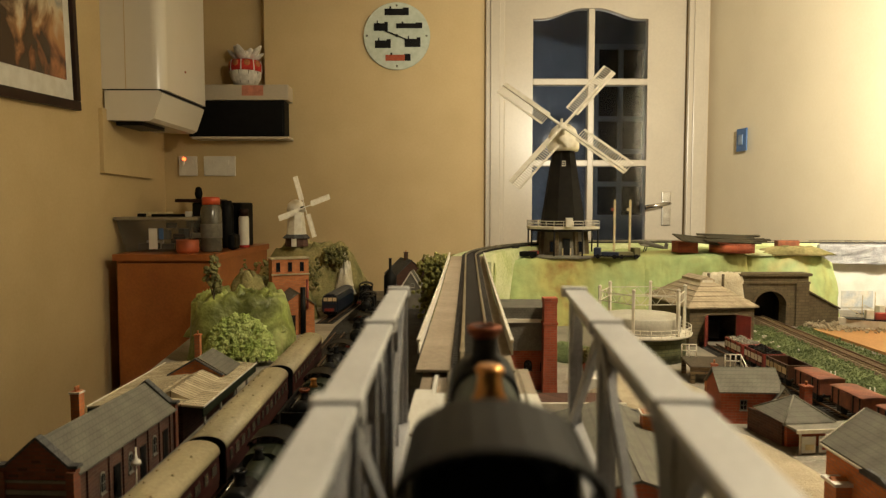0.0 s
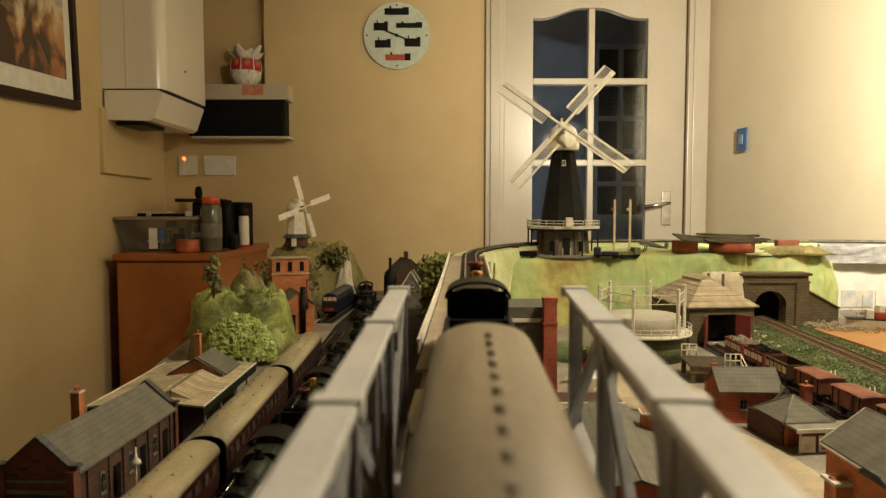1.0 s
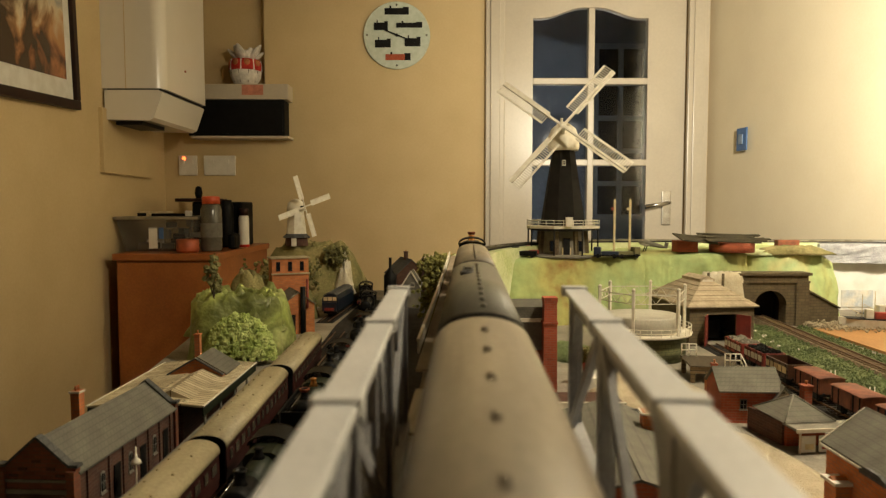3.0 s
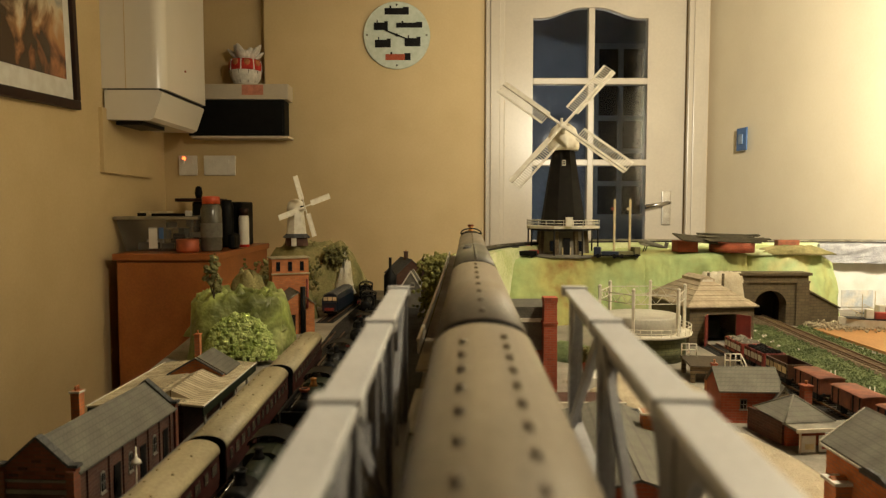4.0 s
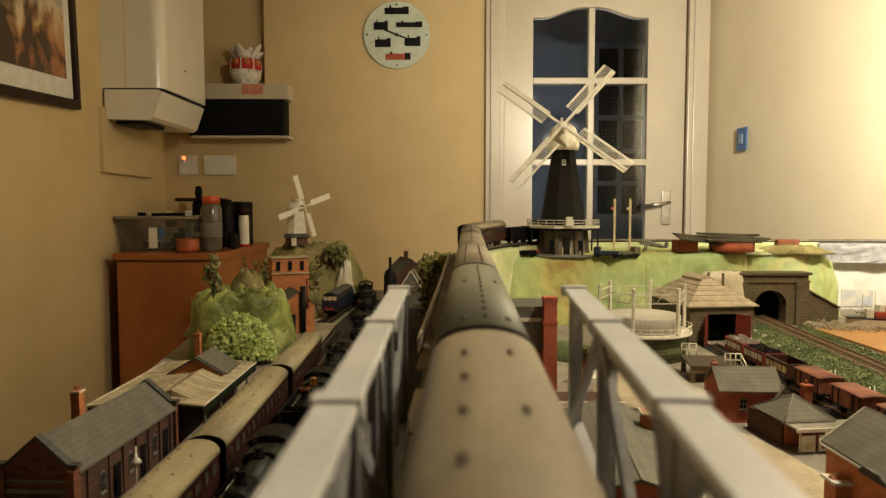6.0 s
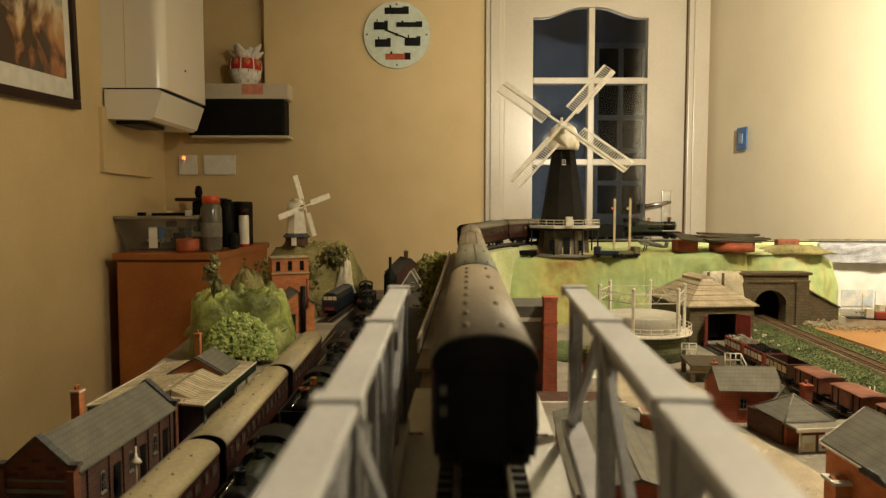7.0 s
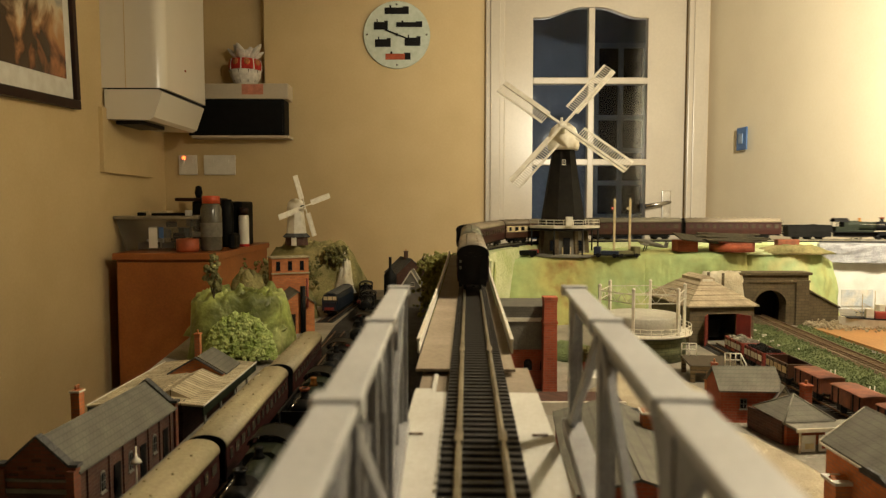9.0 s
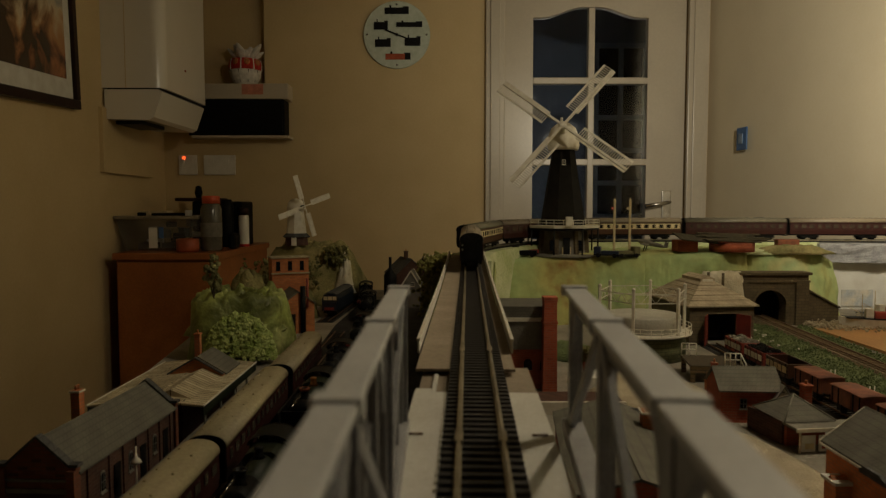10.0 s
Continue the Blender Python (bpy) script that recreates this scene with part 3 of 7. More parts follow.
def coach(m, length, side, roof, label, vents, band=None, top=0.0515, group="coaches of the train"):
    """A bogie carriage; its origin lies on the rail top at its middle, y forward."""
    t = thing("railway_coach", m, label, "model coach", group)
    L, W = length / 2, 0.0168
    eave = top - 0.0115
    part("underframe", B(-0.0145, 0.0145, -L + 0.002, L - 0.002, 0.0095, 0.0128), BLACK, t)
    bm = bmesh.new()
    prism(bm, [(-W + 0.001, 0.0125), (W - 0.001, 0.0125), (W, 0.022), (W - 0.0006, eave), (-W + 0.0006, eave), (-W, 0.022)], -L, L)
    part("body", bm, side, t)
    bm = prism(bmesh.new(), [(x, eave + z) for x, z in coach_profile(W + 0.0004, top - eave)], -L - 0.001, L + 0.001, smooth=True)
    part("roof", bm, roof, t, "domed roof dulled with weathering")
    for sx in (-1, 1):
        part("gutter", B(sx * (W - 0.0002) - 0.0006, sx * (W - 0.0002) + 0.0006, -L, L, eave - 0.0006, eave + 0.0006), side, t)
    # windows: panes proud of the side, in pale frames
    n = int(length / 0.0185)
    for k in range(n):
        y = -L + 0.013 + (length - 0.026) * k / (n - 1)
        wide = 0.0052 if k % 3 else 0.0036
        for sx in (-1, 1):
            x = sx * (W - 0.0002)
            fr = part("window", B(x - 0.0004, x + 0.0004, y - wide - 0.0007, y + wide + 0.0007, 0.0262, 0.0362), band or side, t)
            part("pane", B(x - 0.0006, x + 0.0006, y - wide, y + wide, 0.0270, 0.0354), DARK_GLASS if band else WINDOW_LIT, fr)
    if band:
        for sx in (-1, 1):
            x = sx * (W - 0.0002)
            part("cream_panel", B(x - 0.00025, x + 0.00025, -L + 0.003, L - 0.003, 0.0250, 0.0375), band, t, "cream upper panel")
    # corridor ends and buffers
    for sy in (-1, 1):
        bm = prism(bmesh.new(), [(-0.0075, 0.012), (0.0075, 0.012), (0.0075, 0.040), (0.004, 0.0435), (-0.004, 0.0435), (-0.0075, 0.040)],
                   sy * L - 0.0025, sy * L + 0.0025)
        g = part("gangway", bm, BLACK, t)
        part("gangway_door", B(-0.0048, 0.0048, sy * (L + 0.0026) - 0.0004, sy * (L + 0.0026) + 0.0004, 0.014, 0.039), BLACK, g)
        part("end_panel", B(-0.0155, 0.0155, sy * (L + 0.0004) - 0.0006, sy * (L + 0.0004) + 0.0006, 0.013, eave + 0.004), BLACK, t, "sooty black end wall")
        bm = prism(bmesh.new(), [(x * 0.985, eave + z * 0.97) for x, z in coach_profile(W, top - eave)], sy * (L + 0.0014) - 0.0007, sy * (L + 0.0014) + 0.0007)
        part("roof_end", bm, BLACK, t)
        for sx in (-1, 1):
            bm = rod(bmesh.new(), (sx * 0.0115, sy * (L - 0.001), 0.0135), (sx * 0.0115, sy * (L + 0.005), 0.0135), 0.0009)
            lathe(bm, [(0.0022, 0), (0.0022, 0.0008)], 12, pose(sx * 0.0115, sy * (L + 0.0045), 0.0135, -90 * sy, 0, 0))
            part("buffer", bm, BLACK, t)
        part("coupling", B(-0.002, 0.002, sy * (L + 0.002) - 0.004, sy * (L + 0.002) + 0.003, 0.008, 0.0095), BLACK, t)
        bogie(t, sy * (L - 0.047))
    for x, step, size, z in vents:
        k = int((length - 0.03) / step)
        for i in range(k + 1):
            y = -L + 0.015 + i * step
            zz = eave + (top - eave) * math.sqrt(max(0.0, 1 - (x / W) ** 2)) ** 0.75
            bm = lathe(bmesh.new(), [(size, -0.0008), (size, 0.0007), (size * 0.55, 0.0012)], 10, pose(x, y, zz + z))
            part("roof_vent", bm, roof, t)
    return t


WINDOW_LIT = mat("pale_window_strip", (0.10, 0.085, 0.06), 0.2, second=(0.05, 0.04, 0.03), scale=60)


def steam_loco(m, label, group="", paint=None, wheels=3, capped=True):
    """A tender engine, y forward, origin on the rail top at its middle."""
    paint = paint or LOCO_GREEN
    t = thing("steam_locomotive", m, label, "model locomotive", group)
    part("running_plate", B(-0.0162, 0.0162, -0.053, 0.078, 0.0165, 0.0182, bevel=0.0004), BLACK, t)
    part("frame", B(-0.006, 0.006, -0.050, 0.074, 0.006, 0.0165), BLACK, t)
    part("buffer_beam", B(-0.016, 0.016, 0.077, 0.079, 0.011, 0.0182), DARK_RED, t)
    bm = lathe(bmesh.new(), [(0.0118, -0.024), (0.0112, 0.0), (0.0098, 0.040)], 28, pose(0, 0, 0.0318, -90, 0, 0))
    part("boiler", bm, paint, t)
    bm = lathe(bmesh.new(), [(0.0107, 0.040), (0.0107, 0.068), (0.0098, 0.0695), (0.004, 0.071)], 28, pose(0, 0, 0.0318, -90, 0, 0))
    part("smokebox", bm, BLACK, t)
    for y in (0.006, 0.018, 0.030):
        part("boiler_band", lathe(bmesh.new(), [(0.0119 - (y + 0.045) * 0.023, y), (0.0119 - (y + 0.045) * 0.023, y + 0.001)], 28, pose(0, 0, 0.0318, -90, 0, 0)), SLATE_DARK if capped else BLACK, t)
    prof = [(-0.0145, 0.0182), (-0.0145, 0.036), (-0.0130, 0.0420), (-0.008, 0.0445), (0.008, 0.0445), (0.0130, 0.0420), (0.0145, 0.036), (0.0145, 0.0182)]
    part("firebox", prism(bmesh.new(), prof, -0.026, 0.0), paint, t)
    c = part("chimney", lathe(bmesh.new(), [(0.0055, 0), (0.0040, 0.002), (0.0038, 0.008), (0.0050, 0.0095), (0.0050, 0.011), (0.0034, 0.011), (0.003, 0.004)], 20,
                              pose(0, 0.055, 0.0415)), BLACK, t)
    if capped:
        part("chimney_cap", lathe(bmesh.new(), [(0.0042, 0.0078), (0.0056, 0.0095), (0.0056, 0.0112), (0.0046, 0.0116), (0.0036, 0.0112)], 20, pose(0, 0.055, 0.0415), caps=False), COPPER, c)
    part("safety_valve", lathe(bmesh.new(), [(0.0050, 0), (0.0036, 0.0025), (0.0030, 0.0065), (0.0040, 0.008), (0.0026, 0.009)], 20, pose(0, 0.006, 0.0425)), BRASS if capped else BLACK, t,
         "polished brass safety valve cover" if capped else "")
    # cab: side sheets with openings, curved roof, spectacle plate
    cab = part("cab", B(-0.0155, 0.0155, -0.027, -0.0245, 0.0182, 0.043), paint, t)
    for sx in (-1, 1):
        bm = B(sx * 0.0158 - 0.0006, sx * 0.0158 + 0.0006, -0.050, -0.025, 0.0182, 0.030)
        box(bm, sx * 0.0158 - 0.0006, sx * 0.0158 + 0.0006, -0.033, -0.025, 0.030, 0.043)
        box(bm, sx * 0.0158 - 0.0006, sx * 0.0158 + 0.0006, -0.050, -0.0485, 0.030, 0.043)
        part("cab_side", bm, paint, cab)
        part("cab_window", lathe(bmesh.new(), [(0.0030, 0), (0.0030, 0.0005)], 16, pose(sx * 0.0095, -0.0271, 0.0385, 90, 0, 0)), DARK_GLASS, cab)
    roofp = [(0.0175 * math.cos(math.pi * k / 12), 0.0425 + 0.0085 * math.sin(math.pi * k / 12)) for k in range(13)]
    inner = [(x * 0.95, z - 0.0009) for x, z in reversed(roofp)]
    part("cab_roof", prism(bmesh.new(), roofp + inner, -0.0525, -0.022, smooth=False), BLACK, cab)
    part("roof_rib", prism(bmesh.new(), [(x * 1.01, z + 0.0004) for x, z in roofp] + inner, -0.0530, -0.0518), BLACK, cab)
    part("footplate", B(-0.0155, 0.0155, -0.052, -0.025, 0.0183, 0.0195), BLACK, cab)
    part("backhead", lathe(bmesh.new(), [(0.011, 0), (0.010, 0.003)], 20, pose(0, -0.0275, 0.031, 90, 0, 0)), BLACK, cab)
    for sx in (-1, 1):
        for k in range(wheels):
            y = -0.034 + k * 0.0285
            bm = lathe(bmesh.new(), [(0.0118, -0.001), (0.0125, -0.001), (0.0125, 0.001), (0.0100, 0.001), (0.0100, -0.001)], 28, pose(0, 0, 0, 0, -90 * sx, 0), caps=False)
            for q in range(12):
                g = math.pi * 2 * q / 12
                beam(bm, (0, 0.002 * math.cos(g), 0.002 * math.sin(g)), (0, 0.0105 * math.cos(g), 0.0105 * math.sin(g)), 0.0010, 0.0010)
            lathe(bm, [(0.0026, -0.0014), (0.0026, 0.0014)], 12, pose(0, 0, 0, 0, 90, 0))
            w = part("driving_wheel", bm, BLACK, t)
            w.matrix_local = pose(sx * 0.0088, y, 0.0125)
        part("coupling_rod", B(sx * 0.0112 - 0.0005, sx * 0.0112 + 0.0005, -0.036, 0.025, 0.0072, 0.0090), CHROME, t)
        bm = B(sx * 0.0125 - 0.003, sx * 0.0125 + 0.003, 0.046, 0.066, 0.010, 0.0168, bevel=0.001)
        part("cylinder", bm, BLACK, t)
        part("splasher", B(sx * 0.0135 - 0.002, sx * 0.0135 + 0.002, -0.040, 0.034, 0.018, 0.0225, bevel=0.001), paint, t)
        for y in (0.048, 0.066):
            bm = lathe(bmesh.new(), [(0.002, -0.0008), (0.0062, -0.0008), (0.0062, 0.0008), (0.002, 0.0008)], 20, pose(sx * 0.0085, y, 0.0062, 0, 90, 0))
            part("leading_wheel", bm, BLACK, t)
        bm = rod(bmesh.new(), (sx * 0.0115, 0.078, 0.0145), (sx * 0.0115, 0.085, 0.0145), 0.0009)
        lathe(bm, [(0.0022, 0), (0.0022, 0.0008)], 12, pose(sx * 0.0115, 0.0845, 0.0145, -90, 0, 0))
        part("buffer", bm, BLACK, t)
        part("handrail", rod(bmesh.new(), (sx * 0.0118, -0.015, 0.036), (sx * 0.0112, 0.066, 0.036), 0.0004), CHROME, t)
    return t


def tender_car(m, label, group=""):
    t = thing("locomotive_tender", m, label, "model tender", group)
    part("frame", B(-0.0145, 0.0145, -0.043, 0.043, 0.006, 0.0165), BLACK, t)
    part("platform", B(-0.0162, 0.0162, -0.046, 0.046, 0.0165, 0.0178), BLACK, t)
    bm = bmesh.new()
    box(bm, -0.0155, 0.0155, -0.0445, -0.0435, 0.0178, 0.0335)
    for sx in (-1, 1):
        box(bm, sx * 0.0150 - 0.0005, sx * 0.0150 + 0.0005, -0.0435, 0.044, 0.0178, 0.0335)
    part("tank", bm, BLACK, t)
    part("tank_top", B(-0.0145, 0.0145, -0.0435, -0.012, 0.0295, 0.0310), BLACK, t)
    part("shovelling_plate", B(-0.0145, 0.0145, 0.036, 0.038, 0.018, 0.034), BLACK, t)
    bm = bmesh.new()
    rng = random.Random(4)
    for k in range(140):
        y = rng.uniform(-0.011, 0.034)
        x = rng.uniform(-0.013, 0.013)
        h = 0.028 + 0.007 * (1 - (x / 0.014) ** 2) * (1 - abs(y - 0.01) / 0.03)
        r = rng.uniform(0.0014, 0.003)
        t2 = bmesh.new()
        bmesh.ops.create_icosphere(t2, subdivisions=1, radius=r)
        join(bm, t2, pose(x, y, h, rng.uniform(0, 90), rng.uniform(0, 90), 0))
    box(bm, -0.0143, 0.0143, -0.0118, 0.0355, 0.019, 0.028)
    part("coal", bm, COAL, t, kind="stuff")
    for sx in (-1, 1):
        part("flare", beam(bmesh.new(), (sx * 0.0158, -0.044, 0.034), (sx * 0.0158, 0.043, 0.034), 0.0022, 0.0008), BLACK, t)
    for y in (-0.028, 0.0, 0.028):
        wheelset(t, y, 0.0082, 0.0078)
        for sx in (-1, 1):
            part("axle_box", B(sx * 0.0155 - 0.001, sx * 0.0155 + 0.001, y - 0.0025, y + 0.0025, 0.005, 0.012), BLACK, t)
    for ob in t.children:
        if not ob.name.startswith("wheel"):
            ob.data.transform(Matrix.Diagonal((1, 1.18, 1, 1)))
    return t


SPEED = 0.25
TAIL = 0.171 - SPEED * 6.87


def place(s, half):
    """The pose on the upper line of a vehicle whose middle is s metres on."""
    xa, ya, _ = along(s - half)
    xb, yb, _ = along(s + half)
    z = (rise(s - half) + rise(s + half)) / 2
    lift = math.degrees(math.atan2(rise(s + half) - rise(s - half), 2 * half))
    return pose((xa + xb) / 2, (ya + yb) / 2, z, lift, 0, -math.degrees(math.atan2(xb - xa, yb - ya)))


RAKE = []


def build_train():
    # coach ends by their distance ahead of the train's tail, tail coach first
    ends = [0.0, 0.267, 0.520, 0.780, 1.0425, 1.2925, 1.531]
    look_of = [
        (MAROON, ROOF_BROWN, "maroon coach with a brown-grey vented roof at the tail", [(-0.006, 0.026, 0.0012, 0), (0.006, 0.052, 0.0010, 0)], None),
        (CHOCOLATE, ROOF_GREEN, "chocolate and cream coach with a green-grey roof", [(-0.007, 0.12, 0.0011, 0), (0.001, 0.018, 0.0008, 0), (0.009, 0.12, 0.0011, 0)], CREAM),
        (MAROON, ROOF_BROWN, "maroon coach with two rows of roof vents", [(-0.0068, 0.017, 0.0013, 0), (0.0055, 0.014, 0.0011, 0)], None),
        (CHOCOLATE, ROOF_BROWN, "chocolate and cream coach with a brown-grey roof", [(0.0, 0.03, 0.0012, 0)], CREAM),
        (MAROON, ROOF_DARK, "maroon coach with a dark grey-brown roof and a roof hatch", [(0.0008, 0.019, 0.0012, 0)], None),
        (MAROON, ROOF_BROWN, "maroon coach with one row of vents along its roof", [(0.0008, 0.0125, 0.0012, 0)], None),
    ]
    for k in range(6):
        a, b = ends[k], ends[k + 1]
        side, roof, label, vents, band = look_of[k]
        c = coach(pose(0, 0, 0), b - a - 0.0115, side, roof, label, vents, band)
        RAKE.append((c, (a + b) / 2, (b - a) / 2 - 0.05))
        if k == 0:
            end = -(b - a - 0.0115) / 2 - 0.0012
            for x, z in ((-0.0128, 0.034), (-0.0128, 0.0275)):
                part("tail_lamp", B(x - 0.0011, x + 0.0011, end - 0.0022, end, z - 0.0014, z + 0.0014, bevel=0.0003), GREY_WALL, c)
            for x in (-0.0082, 0.0082):
                part("gangway_edge", B(x - 0.0004, x + 0.0004, end - 0.0024, end - 0.0004, 0.013, 0.040), BLACK, c)
        if k == 4:
            h = part("roof_hatch", B(-0.0085, -0.0015, 0.049, 0.078, 0.0490, 0.0518, bevel=0.0004), SLATE_DARK, c, "dark framed roof hatch")
            part("hatch_cover", B(-0.0072, -0.0028, 0.054, 0.073, 0.0515, 0.0530, bevel=0.0005), ROOF_DARK, h)
            bm = lathe(bmesh.new(), [(0.0040, 0.0490), (0.0040, 0.0521), (0.0028, 0.0524), (0.0026, 0.0512)], 18, pose(-0.0060, 0.0358, 0))
            part("round_vent", bm, SLATE_DARK, c, "dark round roof vent")
    t = tender_car(pose(0, 0, 0), "dark green tender piled with coal behind the engine", "train on the viaduct")
    RAKE.append((t, 1.594, 0.03))
    e = steam_loco(pose(0, 0, 0), "dark green steam engine with copper-capped chimney and brass valve cover", "train on the viaduct")
    RAKE.append((e, 1.708, 0.04))


build_train()


def motions():
    """The train runs away along the upper line at an even speed."""
    for ob, ahead, half in RAKE:
        walk(ob, [(k * 0.2, place(TAIL + SPEED * k * 0.2 + ahead, half)) for k in range(51)])
    # driving wheels roll, coupling rods go round with them
    for ob in RAKE[-1][0].children:
        if ob.name.startswith("driving_wheel"):
            x, y, z = ob.matrix_local.translation
            walk(ob, [(k * 0.05, pose(x, y, z, -math.degrees(SPEED * k * 0.05 / 0.0125), 0, 0)) for k in range(201)])
        elif ob.name.startswith("coupling_rod"):
            turns = [SPEED * k * 0.05 / 0.0125 for k in range(201)]
            walk(ob, [(k * 0.05, pose(0, 0.004 * math.sin(a), 0.004 * math.cos(a))) for k, a in enumerate(turns)])


# ------------------------------------------------------------------ model buildings
def roof_slopes(bm, w, l, e, r, over=0.003, thick=0.0016):
    """Two roof slopes of one gabled roof, ridge along y."""
    k = (r - e) / (w / 2)
    a = w / 2 + over
    ze = e - k * over
    prism(bm, [(-a, ze), (0, r), (a, ze), (a, ze + thick), (0, r + thick * 1.3), (-a, ze + thick)], -l / 2 - over, l / 2 + over)
    return bm


def model_window(parent, x, y, z, w, h, face, frame_mat=None, arched=False):
    """A framed window on the face '+x', '-x', '+y' or '-y'."""
    n = {"+x": (0, 90), "-x": (0, -90), "+y": (0, 180), "-y": (0, 0)}[face][1]
    m = pose(x, y, z, 0, 0, n)
    fm = frame_mat or WHITE_TRIM
    top = [(w / 2 * math.cos(math.pi * k / 8), h / 2 - w / 2 + w / 2 * math.sin(math.pi * k / 8)) for k in range(9)] if arched else [(w / 2, h / 2), (-w / 2, h / 2)]
    fr = part("window", prism(bmesh.new(), [(-w / 2, -h / 2), (w / 2, -h / 2)] + top, -0.0006, 0.0004, m), fm, parent)
    s = 0.80
    part("pane", prism(bmesh.new(), [(a * s, b * s) for a, b in [(-w / 2, -h / 2), (w / 2, -h / 2)] + top], -0.0009, -0.0005, m), DARK_GLASS, fr)
    bars = box(bmesh.new(), -0.00025, 0.00025, -0.0011, -0.0008, -h * 0.4, h * 0.4)
    box(bars, -w * 0.4, w * 0.4, -0.0011, -0.0008, -0.00025, 0.00025)
    bars.transform(m)
    part("glazing_bar", bars, fm, fr)
    part("sill", box(bmesh.new(), -w / 2 - 0.0006, w / 2 + 0.0006, -0.0016, 0, -h / 2 - 0.001, -h / 2), fm, fr).matrix_local = m
    return fr


def model_chimney(parent, x, y, z0, z1, w, material, pots=2, cap=None):
    c = part("chimney", box(bmesh.new(), x - w / 2, x + w / 2, y - w / 2, y + w / 2, z0, z1, bevel=0.0003), material, parent)
    part("chimney_cap", box(bmesh.new(), x - w * 0.62, x + w * 0.62, y - w * 0.62, y + w * 0.62, z1 - 0.0022, z1 - 0.0004, bevel=0.0003), cap or material, c)
    for k in range(pots):
        o = (k - (pots - 1) / 2) * w * 0.45
        part("chimney_pot", lathe(bmesh.new(), [(w * 0.17, z1 - 0.0006), (w * 0.13, z1 + 0.003), (w * 0.17, z1 + 0.004), (w * 0.1, z1 + 0.004)], 10, pose(x, y + o, 0)), BRICK_ORANGE, c)
    return c


def gabled(name, m, w, l, e, r, wall, roof, label, category="model building", group="", trim=None, windows=(), chimneys=(), doors=()):
    """A gabled model house; origin at the middle of its foot, ridge along y."""
    t = thing(name, m, label, category, group)
    part("wall", prism(bmesh.new(), [(-w / 2, 0), (w / 2, 0), (w / 2, e), (0, r - 0.0004), (-w / 2, e)], -l / 2, l / 2), wall, t)
    part("roof", roof_slopes(bmesh.new(), w, l, e, r), roof, t)
    part("ridge_tile", prism(bmesh.new(), [(-0.0016, r + 0.0008), (0, r + 0.0028), (0.0016, r + 0.0008)], -l / 2 - 0.003, l / 2 + 0.003), roof, t)
    if trim:
        for sy in (-1, 1):
            y = sy * (l / 2 + 0.0032)
            k = (r - e) / (w / 2)
            for sx in (-1, 1):
                part("bargeboard", beam(bmesh.new(), (sx * (w / 2 + 0.0032), y, e - 0.0025 * k), (0, y, r + 0.001), 0.0010, 0.0030), trim, t)
        for sx in (-1, 1):
            part("gutter", box(bmesh.new(), sx * (w / 2 + 0.0035) - 0.0006, sx * (w / 2 + 0.0035) + 0.0006, -l / 2 - 0.003, l / 2 + 0.003, e - 0.0040, e - 0.0022), trim, t)
    for a in windows:
        model_window(t, *a)
    for x, y, w2, h, face, material in doors:
        n = {"+x": 90, "-x": -90, "+y": 180, "-y": 0}[face]
        part("door", box(bmesh.new(), -w2 / 2, w2 / 2, -0.0008, 0.0006, 0, h), material, t).matrix_local = pose(x, y, 0.0004, 0, 0, n)
    for a in chimneys:
        model_chimney(t, *a)
    return t


def fence(bm, a, b, h, posts, r=0.0006):
    """A post-and-rail fence between two places."""
    a, b = Vector(a), Vector(b)
    for k in range(posts):
        p = a.lerp(b, k / (posts - 1))
        rod(bm, p, p + Vector((0, 0, h)), r, 6)
    for z in (0.5, 1.0):
        rod(bm, a + Vector((0, 0, h * z)), b + Vector((0, 0, h * z)), r, 6)
    return bm


# station beside the cream-roofed train
w = 0.056
st = gabled("station_building", pose(-0.300, 0.587, GROUND, 0, 0, -3), w, 0.160, 0.046, 0.069, BRICK_BROWN, SLATE,
            "brown brick station building with a grey slate roof", "station", chimneys=[(-0.025, 0.008, 0.040, 0.083, 0.008, BRICK_ORANGE, 2, WHITE_TRIM)],
            windows=[(w / 2, y, 0.024, 0.007, 0.018, "+x", GREY_WALL, True) for y in (-0.048, -0.004, 0.040)],
            doors=[(w / 2, -0.026, 0.010, 0.030, "+x", BLACK), (w / 2, 0.018, 0.010, 0.030, "+x", BLACK), (w / 2, 0.062, 0.010, 0.030, "+x", BLACK)])
for x in (-0.068, -0.037, -0.015, 0.007, 0.029, 0.051, 0.073):
    part("pilaster", B(w / 2 - 0.0005, w / 2 + 0.0014, x - 0.0022, x + 0.0022, 0, 0.0440), BRICK_BROWN, st)
